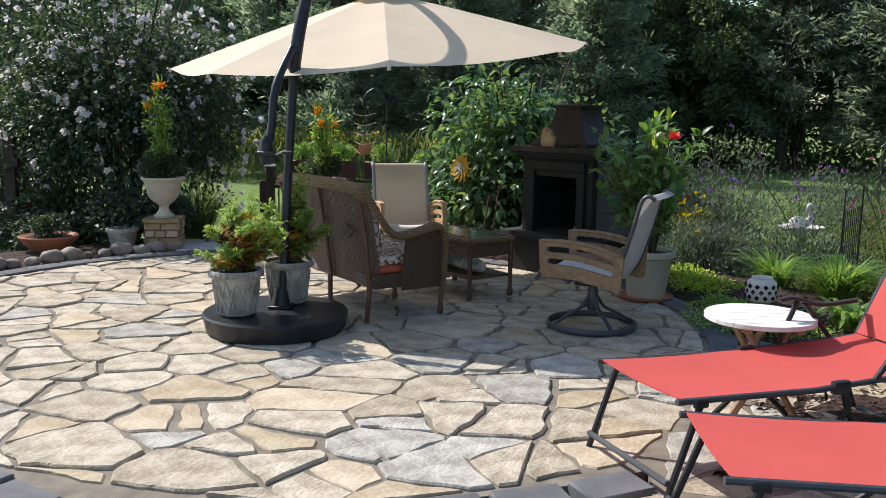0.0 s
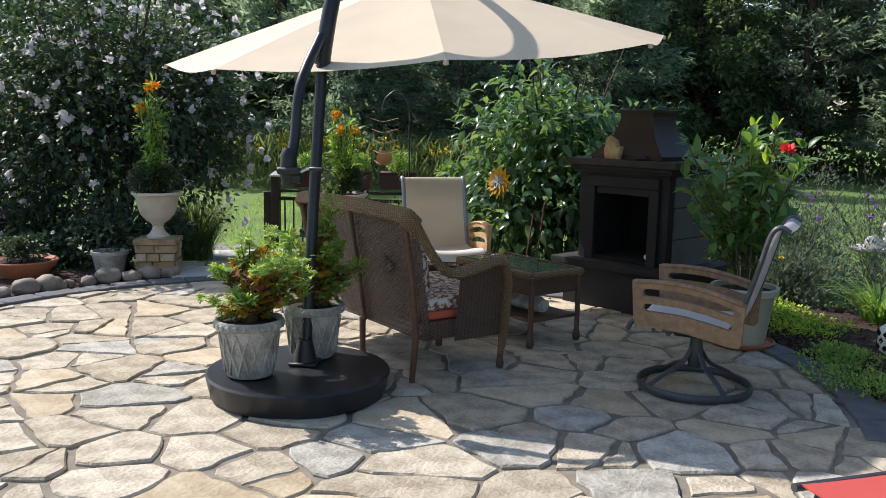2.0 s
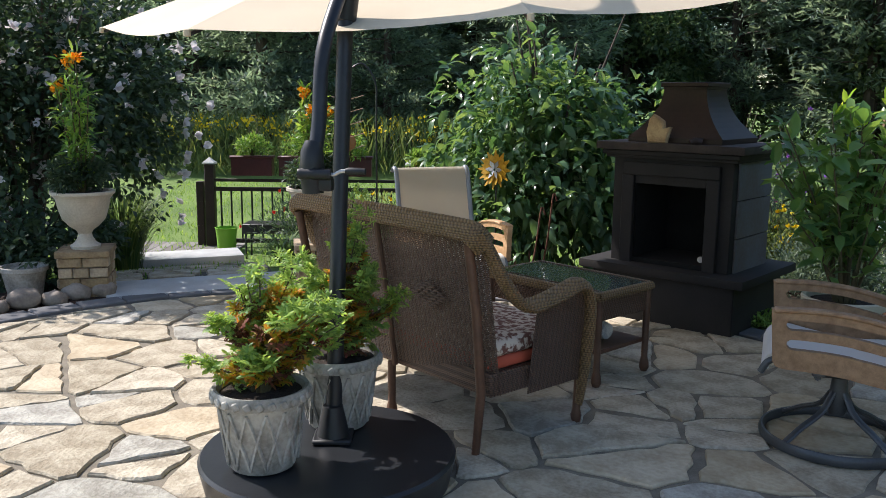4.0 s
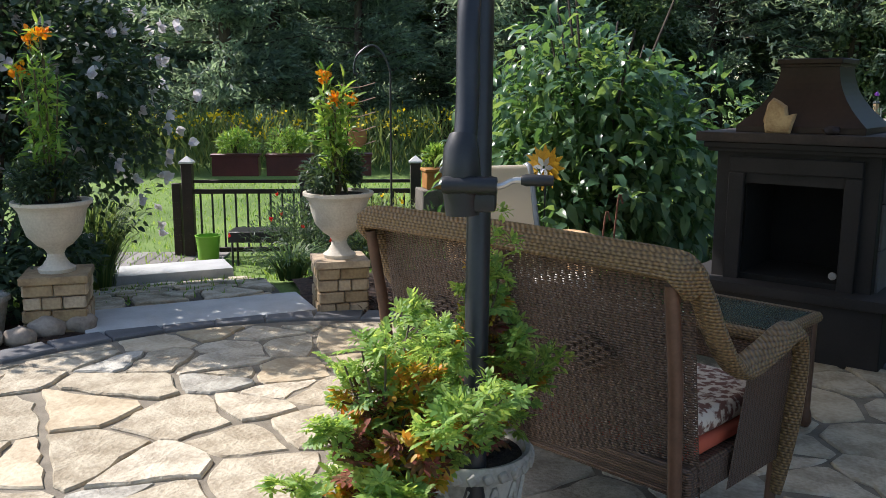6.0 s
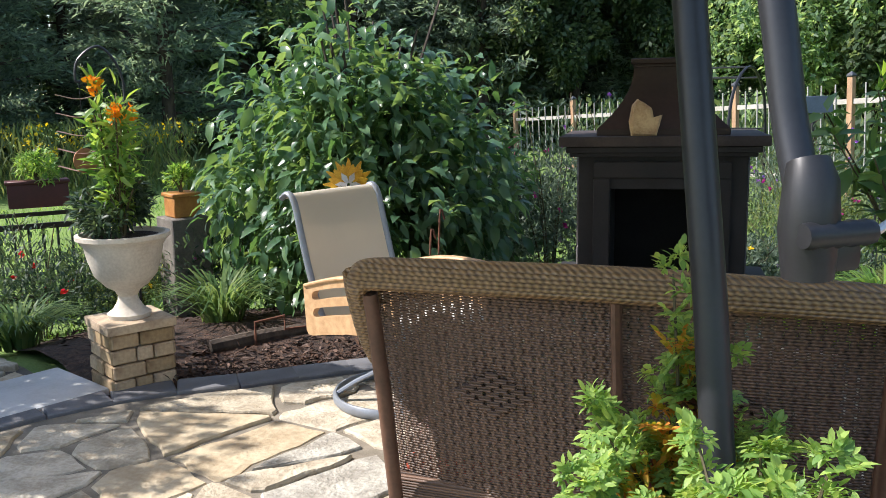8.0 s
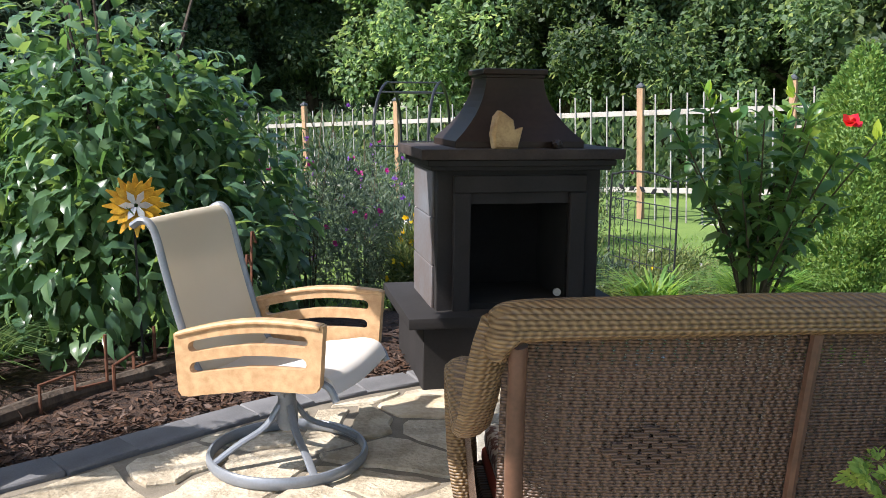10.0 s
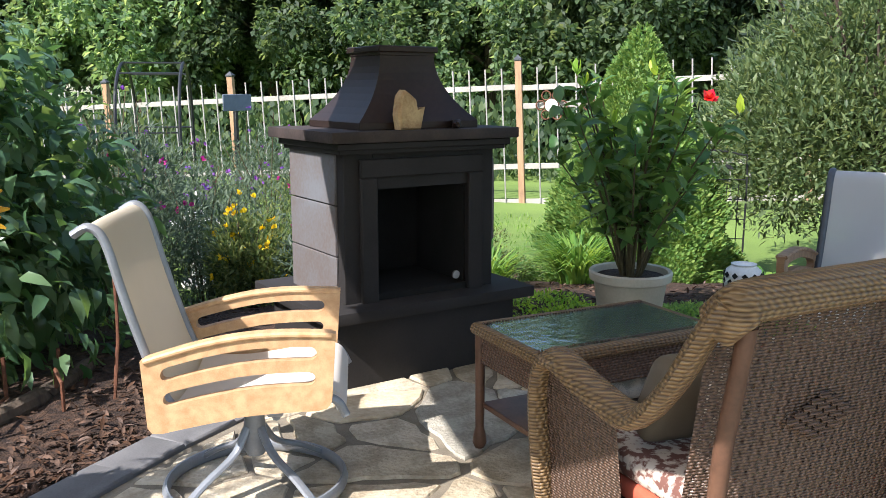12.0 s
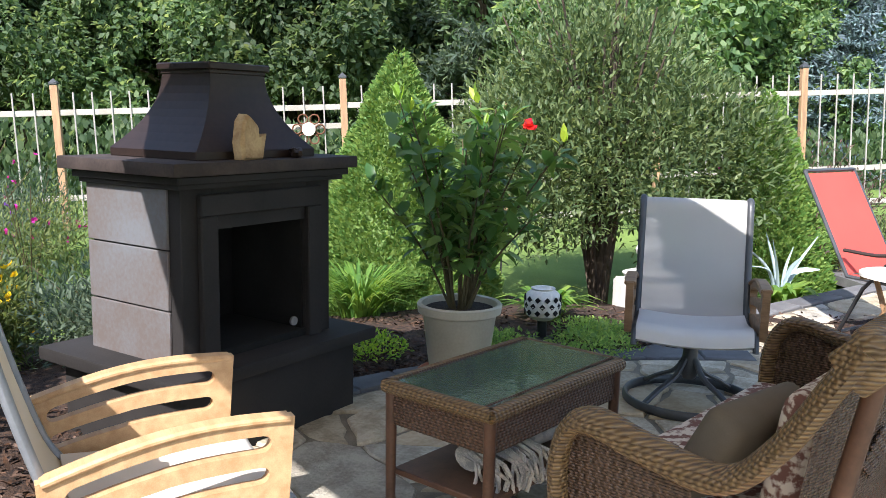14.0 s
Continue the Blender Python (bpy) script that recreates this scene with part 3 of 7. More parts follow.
def bound_patio(poly):
    c = sum(poly, Vector((0, 0))) / len(poly)
    if c.x > 1.2 and c.y < 6.3 and (c - Vector((PX, PY))).length > patio_r(math.degrees(math.atan2(c.y - PY, c.x - PX))) - 0.05:
        poly = clip_poly(poly, Vector((1, 3.78)), Vector((0, -1)))
        poly = clip_poly(poly, Vector((2.43, 5.70)), Vector((0.75, 0.66)))
        return clip_poly(poly, Vector((2.90, 4.97)), Vector((0.85, 0.5))) if len(poly) > 2 else poly
    for k in range(60):
        a = 2 * math.pi * k / 60
        nrm = Vector((math.cos(a), math.sin(a)))
        poly = clip_poly(poly, Vector((PX, PY)) + nrm * (patio_r(6 * k) - 0.012), nrm)
        if len(poly) < 3:
            return []
    return poly


def knock_corners(poly):
    """Blunt most corners of a stone by a different amount each."""
    out = []
    n = len(poly)
    for i, p in enumerate(poly):
        a, b = poly[i - 1], poly[(i + 1) % n]
        if g.random() < 0.5 and min((a - p).length, (b - p).length) > 0.08:
            out.append(p.lerp(a, g.uniform(0.06, 0.26)))
            out.append(p.lerp(b, g.uniform(0.06, 0.26)))
        else:
            out.append(p)
    return out


def lay_flags(cells, parent, z=0.0, tilt=None, gap=(0.005, 0.022)):
    for poly in cells:
        poly = inset(poly, g.uniform(*gap))
        if len(poly) < 3:
            continue
        poly = knock_corners(poly)
        poly = rough_outline(poly, g, 0.015, 0.075)
        c = sum(poly, Vector((0, 0))) / len(poly)
        bm = bmesh.new()
        prism(bm, [p - c for p in poly], -0.045, g.uniform(-0.006, 0.008), top_in=0.008)
        m = g.choices((STONE, STONE_GREY, STONE_TAN), (0.70, 0.15, 0.15))[0]
        ob = part("flagstone", bm, m, parent, smooth=False)
        ob.location = (c.x, c.y, z if tilt is None else tilt(c))
        sx, sy = (0, 0) if tilt is None else ((tilt(c + Vector((0.2, 0))) - tilt(c - Vector((0.2, 0)))) / 0.4, (tilt(c + Vector((0, 0.2))) - tilt(c - Vector((0, 0.2)))) / 0.4)
        ob.rotation_euler = (math.atan(sy) + radians(g.uniform(-0.5, 0.5)), -math.atan(sx) + radians(g.uniform(-0.5, 0.5)), 0)


PATIO_CELLS = []
for cell in crazy_paving(seeds, None, bound_patio, 1.1):
    shatter(cell, g.choice((0.1, 0.2, 0.34)), PATIO_CELLS)

# ---- cut stone steps and landing to the gate ----
STEP_N, STEP_T = Vector((-0.345, 0.938)), Vector((0.938, 0.345))
mid1 = Vector((-2.37, 9.32))


def step_slab(centre, z, length, depth, label):
    bm = bmesh.new()
    cuboid(bm, length, depth, 0.12, None, 0.012, 2)
    ob = part("stone_step", bm, SLABM)
    ob.matrix_basis = pose(centre.x, centre.y, z - 0.06, 0, 0, math.degrees(math.atan2(STEP_T.y, STEP_T.x)))
    return tagged(ob, label, "step", "stone steps to the gate")


step_slab(mid1 + STEP_N * 0.40, 0.012, 1.36, 0.54, "pale cut bluestone step at the patio edge")
step_slab(mid1 + STEP_N * 3.40 - STEP_T * 0.06, -0.29, 1.55, 0.5, "pale cut bluestone step below the gate")
landing = tagged(new("landing"), "sloping landing of irregular flagstones between two steps", "landing", kind="structure")
la, lb = mid1 + STEP_N * 0.66, mid1 + STEP_N * 3.13
land_poly = [la - STEP_T * 0.68, la + STEP_T * 0.6, lb + STEP_T * 0.85, lb - STEP_T * 0.65]


def land_z(p):
    return ground_z(p.x, p.y) + 0.045


bm = bmesh.new()
g2 = [[land_poly[0].lerp(land_poly[1], i / 4).lerp(land_poly[3].lerp(land_poly[2], i / 4), j / 8) for i in range(5)] for j in range(9)]
sheet(bm, [[(p.x, p.y, land_z(p) - 0.022) for p in row] for row in g2])
part("joint_bed", bm, JOINT_DARK, landing, smooth=False)
lseeds = []
while len(lseeds) < 24:
    p = la.lerp(lb, g.random()) + STEP_T * g.uniform(-0.75, 0.9)
    if all((q - p).length > 0.27 for q in lseeds):
        lseeds.append(p)


def bound_land(poly):
    n = 4
    for i in range(n):
        e = land_poly[(i + 1) % n] - land_poly[i]
        poly = clip_poly(poly, land_poly[i], Vector((e.y, -e.x)))
        if len(poly) < 3:
            return []
    return poly


LAND_CELLS = []
for cell in crazy_paving(lseeds, None, bound_land):
    shatter(cell, 0.12, LAND_CELLS)


# ---- fireplace ----
def fireplace():
    f = thing("outdoor_fireplace", 0.958, 8.872, -0.012, 137.6, "charcoal stucco outdoor fireplace with a bronze metal hood", "fireplace")
    bm = bmesh.new()
    cuboid(bm, 0.98, 0.75, 0.325, at(0, 0, 0.1625), 0.006)
    part("base", bm, CHARCOAL, f)
    bm = bmesh.new()
    cuboid(bm, 1.14, 0.87, 0.055, at(0, 0.005, 0.3525), 0.008, 2)
    part("hearth_slab", bm, CHARCOAL, f)
    # body: two cheeks, back, lintel and sill round the firebox
    zt = 1.065
    for sx, nm in ((1, "left"), (-1, "right")):
        bm = bmesh.new()
        cuboid(bm, 0.15, 0.55, zt - 0.355, at(sx * 0.335, 0.02, (zt + 0.355) / 2), 0.004)
        part("cheek", bm, CHARCOAL, f)
        for k in range(3):
            bm = bmesh.new()
            h = (zt - 0.355) / 3
            cuboid(bm, 0.014, 0.50, h - 0.006, at(sx * 0.4165, -0.02, 0.355 + h * (k + 0.5)), 0.003)
            part("block", bm, BLOCKM, f)
    bm = bmesh.new()
    cuboid(bm, 0.52, 0.08, zt - 0.355, at(0, -0.215, (zt + 0.355) / 2))
    part("back_wall", bm, SOOT_SHADE, f)
    bm = bmesh.new()
    cuboid(bm, 0.52, 0.47, zt - 0.90, at(0, 0.06, (zt + 0.90) / 2))
    part("lintel", bm, CHARCOAL, f)
    bm = bmesh.new()
    cuboid(bm, 0.52, 0.47, 0.055, at(0, 0.06, 0.3825))
    part("firebox_floor", bm, SOOT_SHADE, f)
    bm = bmesh.new()
    for sx in (1, -1):
        cuboid(bm, 0.012, 0.44, 0.48, at(sx * 0.252, 0.055, 0.65))
    part("firebox_lining", bm, SOOT_SHADE, f)
    for nm, sx, sz, x, z in (("surround_side", 0.085, 0.60, 0.2925, 0.655), ("surround_side", 0.085, 0.60, -0.2925, 0.655), ("surround_top", 0.67, 0.085, 0, 0.9975)):
        bm = bmesh.new()
        cuboid(bm, sx, 0.03, sz, at(x, 0.308, z), 0.006)
        part(nm, bm, CHARCOAL, f)
    bm = bmesh.new()
    for w, d, z, h in ((0.90, 0.62, 1.075, 0.022), (0.935, 0.66, 1.10, 0.03)):
        cuboid(bm, w, d, h, at(0, 0.03, z), 0.004)
    part("cornice", bm, CHARCOAL, f)
    bm = bmesh.new()
    cuboid(bm, 1.005, 0.725, 0.05, at(0, 0.02, 1.142), 0.006, 2)
    part("mantel", bm, MANTEL, f, "chipped dark brown stone mantel")
    # hood: four concave sides
    bm = bmesh.new()
    rows = []
    for k in range(11):
        t = k / 10
        c = (1 - t) ** 2.1
        w, d = 0.145 + 0.175 * c, 0.148 + 0.118 * c
        z = 1.167 + 0.035 + 0.315 * t
        rows.append([(sx * w, 0.02 + sy * d, z) for sx, sy in ((1, 1), (-1, 1), (-1, -1), (1, -1), (1, 1))])
    sheet(bm, rows)
    cuboid(bm, 0.645, 0.535, 0.035, at(0, 0.02, 1.1845), 0.003)
    part("hood", bm, HOODM, f, smooth=False)
    bm = bmesh.new()
    cuboid(bm, 0.325, 0.33, 0.03, at(0, 0.02, 1.532), 0.005)
    cuboid(bm, 0.30, 0.305, 0.02, at(0, 0.02, 1.512), 0.003)
    part("hood_cap", bm, HOODM, f)
    bm = bmesh.new()
    lathe(bm, [(0.004, -0.006), (0.02, -0.006), (0.02, 0.006), (0.004, 0.006)], 14, at(-0.215, 0.26, 0.445, 90))
    part("gas_key", bm, SILVER, f, "small chrome gas key")


def rock(name, x, y, z, sx, sy, sz, material, label, seed, rz=0, jag=0.35, category="rock", group=""):
    bm = bmesh.new()
    bmesh.ops.create_icosphere(bm, subdivisions=3, radius=1)
    for v in bm.verts:
        k = 1 + jag * noise.noise(v.co * 1.6 + Vector((seed, seed * 2, 0))) + jag * 0.4 * noise.noise(v.co * 4 + Vector((0, seed, 0)))
        v.co = Vector((v.co.x * sx * k, v.co.y * sy * k, v.co.z * sz * k))
    low = min(v.co.z for v in bm.verts)
    for v in bm.verts:
        v.co.z = max(v.co.z, low * 0.85) - low * 0.85
    ob = part(name, bm, material)
    ob.matrix_basis = pose(x, y, z, 0, 0, rz)
    return tagged(ob, label, category, group)


fireplace()
MT = Matrix.Translation((0.958, 8.872, 0)) @ Euler((0, 0, radians(137.6))).to_matrix().to_4x4()
p = MT @ Vector((0.09, 0.325, 1.155))
bm = bmesh.new()
prism(bm, [(-0.062, 0), (0.06, 0), (0.07, 0.045), (0.085, 0.10), (0.045, 0.085), (0.035, 0.135), (-0.005, 0.165), (-0.03, 0.18), (-0.058, 0.15), (-0.07, 0.07)], -0.025, 0.025, top_in=0.012)
for v in bm.verts:
    v.co += Vector((noise.noise(v.co * 30), noise.noise(v.co * 33 + Vector((5, 0, 0))), 0)) * 0.006
ob = part("fieldstone", bm, ROCKM, smooth=False)
ob.matrix_basis = Matrix.Translation(p) @ Euler((radians(90), 0, radians(137.6 + 180 + 8))).to_matrix().to_4x4()
tagged(ob, "jagged tan fieldstone standing on the mantel", "rock")
p = MT @ Vector((-0.17, 0.325, 1.155))
rock("pine_cone", p.x, p.y, p.z, 0.05, 0.025, 0.022, DARK_WOOD, "dark pine cone lying on the mantel", 4, 20, 0.5, "pine cone")


# ---- wicker loveseat ----
def loveseat():
    s = thing("wicker_loveseat", -0.72, 7.15, 0, -49.7, "brown wicker loveseat with a honey braided rim", "loveseat")
    H = 0.625

    def back_y(z):
        return -0.265 - 0.095 * (z - 0.3) / 0.65 - 0.012 * max(0, (z - 0.75) / 0.2)

    bm = bmesh.new()
    rows = []
    for k in range(14):
        z = 0.24 + (0.90 - 0.24) * k / 13
        rows.append([(-H + 2 * H * i / 30, back_y(z) + 0.05 * (abs(i - 15) / 15) ** 3, z) for i in range(31)])
    sheet(bm, rows)
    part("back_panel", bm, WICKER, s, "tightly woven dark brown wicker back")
    # diamond of raised strands on the back
    strand = None
    for cx in (-0.3, 0.3):
        for a in range(-4, 5):
            for b in range(-4, 5):
                if abs(a) + abs(b) <= 4 and (a + b) % 2 == 0:
                    z = 0.62 + b * 0.013
                    ob = new("woven_strand", strand) if strand else None
                    if ob is None:
                        bm = bmesh.new()
                        cuboid(bm, 0.036, 0.006, 0.015, None, 0.0025)
                        ob = part("woven_strand", bm, WICKER_SIDE, s)
                        strand = ob.data
                    ob.parent = s
                    ob.location = (cx + a * 0.022, back_y(z) - 0.001, z)
    for sx in (-1, 1):
        side = smooth_path([(sx * 0.64, back_y(0.95) + 0.01, 0.93), (sx * 0.655, -0.315, 0.85), (sx * 0.665, -0.23, 0.71), (sx * 0.67, -0.12, 0.61), (sx * 0.665, 0.06, 0.625),
                            (sx * 0.665, 0.19, 0.655), (sx * 0.66, 0.26, 0.63), (sx * 0.655, 0.295, 0.53), (sx * 0.645, 0.295, 0.36), (sx * 0.63, 0.295, 0.20), (sx * 0.62, 0.29, 0.09)], 44)
        bm = bmesh.new()
        sweep(bm, side, [0.046 if i < 36 else 0.044 - 0.0025 * (i - 36) for i in range(45)], 10, flat=0.55)
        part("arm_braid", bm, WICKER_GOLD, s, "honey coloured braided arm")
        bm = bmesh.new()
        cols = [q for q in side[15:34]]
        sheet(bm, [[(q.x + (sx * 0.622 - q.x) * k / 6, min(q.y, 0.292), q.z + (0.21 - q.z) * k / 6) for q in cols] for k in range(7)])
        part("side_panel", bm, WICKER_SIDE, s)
        bm = bmesh.new()
        sweep(bm, [(sx * 0.58, -0.30, 0.0), (sx * 0.59, -0.285, 0.25), (sx * 0.60, back_y(0.6) - 0.018, 0.6), (sx * 0.605, back_y(0.9) - 0.018, 0.88)], [0.017, 0.02, 0.021, 0.02], 10)
        part("rear_leg", bm, WICKER_WOOD, s)
        bm = bmesh.new()
        sweep(bm, [(sx * 0.60, 0.30, 0.0), (sx * 0.60, 0.30, 0.03), (sx * 0.60, 0.30, 0.06), (sx * 0.605, 0.305, 0.24)], [0.02, 0.026, 0.018, 0.02], 10)
        part("front_leg", bm, WICKER_WOOD, s)
    for x, y in ((0.0, 0.28), (0.0, -0.28)):
        bm = bmesh.new()
        sweep(bm, [(x, y, 0), (x, y, 0.03), (x, y, 0.06), (x, y, 0.25)], [0.02, 0.026, 0.018, 0.02], 10)
        part("centre_leg", bm, WICKER_WOOD, s)
    bm = bmesh.new()
    sweep(bm, [(0.02, back_y(0.24) - 0.02, 0.24), (0.02, back_y(0.6) - 0.02, 0.6), (0.02, back_y(0.9) - 0.02, 0.9)], 0.014, 8)
    part("back_post", bm, WICKER_WOOD, s)
    top = smooth_path([(-0.645, back_y(0.93) + 0.035, 0.875), (-0.635, back_y(0.95), 0.915), (-0.58, back_y(0.95), 0.93), (-0.3, back_y(0.97), 0.936), (0, back_y(0.97), 0.94), (0.3, back_y(0.97), 0.936), (0.58, back_y(0.95), 0.93), (0.635, back_y(0.95), 0.915), (0.645, back_y(0.93) + 0.035, 0.875)], 50)
    bm = bmesh.new()
    sweep(bm, top, 0.034, 12, flat=1.5)
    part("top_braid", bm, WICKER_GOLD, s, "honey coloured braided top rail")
    bm = bmesh.new()
    cuboid(bm, 1.24, 0.56, 0.10, at(0, 0.02, 0.285), 0.012)
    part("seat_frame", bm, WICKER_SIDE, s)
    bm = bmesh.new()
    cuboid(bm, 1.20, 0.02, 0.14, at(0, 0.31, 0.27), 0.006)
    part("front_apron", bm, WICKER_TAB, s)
    c = thing("seat_cushion", 0, 0, 0, 0, "paisley seat cushion with a rust red underside on the loveseat", "cushion")
    c.matrix_basis = s.matrix_basis @ at(0, 0.04, 0.335)
    bm = bmesh.new()
    cuboid(bm, 1.17, 0.54, 0.075, at(0, 0, 0.085), 0.035, 3)
    part("cushion_top", bm, CUSHION, c)
    bm = bmesh.new()
    cuboid(bm, 1.18, 0.55, 0.05, at(0, 0, 0.026), 0.02, 3)
    part("cushion_underside", bm, CUSH_RED, c, "rust red piping and underside")
    for sx in (-0.265, 0.265):
        bm = bmesh.new()
        cuboid(bm, 0.51, 0.10, 0.31, None, 0.05, 4)
        ob = part("back_cushion", bm, CUSHION)
        ob.matrix_basis = s.matrix_basis @ at(sx, -0.195, 0.62, 9)
        tagged(ob, "plump paisley back cushion in red and cream", "cushion", "loveseat back cushions")
    bm = bmesh.new()
    cuboid(bm, 0.37, 0.10, 0.25, None, 0.046, 4)
    ob = part("throw_pillow", bm, PILLOW)
    ob.matrix_basis = s.matrix_basis @ at(-0.36, -0.03, 0.59, 28, 0, -8)
    tagged(ob, "plain taupe throw pillow leaning on the cushions", "pillow")


loveseat()


# ---- coffee table ----
def coffee_table():
    t = thing("coffee_table", -0.016, 7.77, 0, -48.5, "wicker coffee table with a wet glass top", "coffee table")
    L, W, Z = 0.80, 0.47, 0.487
    for sy in (-1, 1):
        bm = bmesh.new()
        sweep(bm, [(-L / 2 + 0.012, sy * (W / 2 - 0.02), Z - 0.022), (L / 2 - 0.012, sy * (W / 2 - 0.02), Z - 0.022)], 0.024, 10)
        part("rim", bm, WICKER_GOLD, t, "honey coloured braided rim")
        bm = bmesh.new()
        cuboid(bm, L - 0.08, 0.012, 0.11, at(0, sy * (W / 2 - 0.028), Z - 0.095), 0.003)
        part("apron", bm, WICKER_TAB, t)
    for sx in (-1, 1):
        bm = bmesh.new()
        sweep(bm, [(sx * (L / 2 - 0.02), -W / 2 + 0.012, Z - 0.022), (sx * (L / 2 - 0.02), W / 2 - 0.012, Z - 0.022)], 0.024, 10)
        part("rim", bm, WICKER_GOLD, t, "honey coloured braided rim")
        bm = bmesh.new()
        cuboid(bm, 0.012, W - 0.08, 0.11, at(sx * (L / 2 - 0.028), 0, Z - 0.095), 0.003)
        part("apron", bm, WICKER_TAB, t)
        for sy in (-1, 1):
            bm = bmesh.new()
            x, y = sx * (L / 2 - 0.03), sy * (W / 2 - 0.03)
            sweep(bm, [(x, y, 0), (x, y, 0.02), (x, y, 0.05), (x, y, 0.08), (x, y, Z - 0.04)], [0.018, 0.027, 0.024, 0.017, 0.02], 12)
            part("leg", bm, WICKER_WOOD, t)
    bm = bmesh.new()
    cuboid(bm, L - 0.06, W - 0.06, 0.006, at(0, 0, Z - 0.004), 0.002)
    gl = part("glass_top", bm, GLASS, t, "rain-spotted tinted glass top")
    gl.visible_shadow = False
    bm = bmesh.new()
    cuboid(bm, L - 0.07, W - 0.07, 0.022, at(0, 0, 0.17), 0.004)
    part("lower_shelf", bm, WICKER_WOOD, t)
    for sy in (-1, 1):
        bm = bmesh.new()
        for k in range(60):
            x = -L / 2 + 0.03 + (L - 0.06) * k / 59
            cuboid(bm, 0.004, 0.008, 0.006, at(x, sy * (W / 2 - 0.045), Z + 0.001))
        part("lacing", bm, WICKER_WOOD, t)
    b = thing("throw_blanket", 0, 0, 0, 0, "rolled woven throw with white fringe under the table", "blanket")
    b.matrix_basis = t.matrix_basis @ at(0.02, -0.03, 0.182)
    bm = bmesh.new()
    sweep(bm, [(-0.27, 0, 0.06), (-0.2, 0.005, 0.066), (0, 0, 0.068), (0.2, -0.005, 0.064), (0.28, 0, 0.058)], [0.055, 0.07, 0.072, 0.07, 0.05], 14, flat=0.8)
    part("roll", bm, BLANKET, b)
    bm = bmesh.new()
    q = random.Random(3)
    for k in range(34):
        x = -0.26 - 0.03 * q.random() if k < 12 else -0.24 + 0.2 * q.random()
        y = -0.13 - 0.02 * q.random() if k >= 12 else q.uniform(-0.14, -0.02)
        z = 0.08 + 0.02 * q.random()
        sweep(bm, [(x, y + 0.06, z), (x + q.uniform(-.02, .02), y - 0.01, z - 0.02), (x + q.uniform(-.03, .03), y - 0.03, z - 0.06), (x + q.uniform(-.03, .03), y - 0.03, z - 0.11)], [0.007, 0.008, 0.006, 0.008], 5)
    part("fringe", bm, BLANKET, b, "knotted white fringe")


coffee_table()


# ---- swivel chairs ----
def board(bm, pts, high, thick):
    """A bent board with softened edges along pts, standing in the y-z plane."""
    e = 0.006
    prof = [(-thick / 2 + e, -high / 2), (thick / 2 - e, -high / 2), (thick / 2, -high / 2 + e), (thick / 2, high / 2 - e), (thick / 2 - e, high / 2), (-thick / 2 + e, high / 2), (-thick / 2, high / 2 - e), (-thick / 2, -high / 2 + e)]
    rings = []
    for i, p in enumerate(pts):
        d = (pts[min(i + 1, len(pts) - 1)] - pts[max(i - 1, 0)]).normalized()
        up = Vector((1, 0, 0)).cross(d)
        rings.append([bm.verts.new(p + Vector((a, 0, 0)) + up * b) for a, b in prof])
    for a, b in zip(rings, rings[1:]):
        for k in range(8):
            bm.faces.new((a[k], a[(k + 1) % 8], b[(k + 1) % 8], b[k]))
    bm.faces.new(rings[0][::-1])
    bm.faces.new(rings[-1])


def arm_point(u, v):
    """A point of the arm's side, u from back to front, v from its foot to its top."""
    y = -0.285 + 0.575 * u + (0.012 * (1 - v) if u < 0.5 else -0.018 * (1 - v))
    top = 0.55 + 0.07 * u + 0.034 * math.sin(math.pi * u)
    foot = 0.315 + 0.065 * u + 0.018 * math.sin(math.pi * u)
    return Vector((y, foot + (top - foot) * v))


def arm_panel(bm, x, thick):
    """One plank with two long round-ended slots, bent upwards in the middle."""
    loops = [[(0.0, 0.12), (0.02, 0.03), (0.07, 0.0)] + [(0.07 + 0.86 * i / 10, 0.0) for i in range(1, 10)] + [(0.93, 0.0), (0.98, 0.03), (1.0, 0.12), (1.0, 0.98)] + [(1.0 - i / 12, 1.0) for i in range(13)]]
    for low, high in ((0.335, 0.505), (0.655, 0.825)):
        mid, half = (low + high) / 2, (high - low) / 2
        ring = [(0.13 + 0.74 * i / 10, low) for i in range(11)]
        ring += [(0.87 + 0.038 * math.cos(a), mid + half * math.sin(a)) for a in (radians(-60 + 30 * i) for i in range(5))]
        ring += [(0.87 - 0.74 * i / 10, high) for i in range(11)]
        ring += [(0.13 - 0.038 * math.cos(a), mid + half * math.sin(a)) for a in (radians(60 - 30 * i) for i in range(5))]
        loops.append(ring)
    edges = []
    for ring in loops:
        vs = [bm.verts.new((x - thick / 2, q.x, q.y)) for q in (arm_point(u, v) for u, v in ring)]
        edges += [bm.edges.new((p, q)) for p, q in zip(vs, vs[1:] + vs[:1])]
    fill = bmesh.ops.triangle_fill(bm, use_beauty=True, use_dissolve=False, edges=edges)
    faces = [f for f in fill["geom"] if isinstance(f, bmesh.types.BMFace)]
    out = bmesh.ops.extrude_face_region(bm, geom=faces)
    for v in out["geom"]:
        if isinstance(v, bmesh.types.BMVert):
            v.co.x += thick


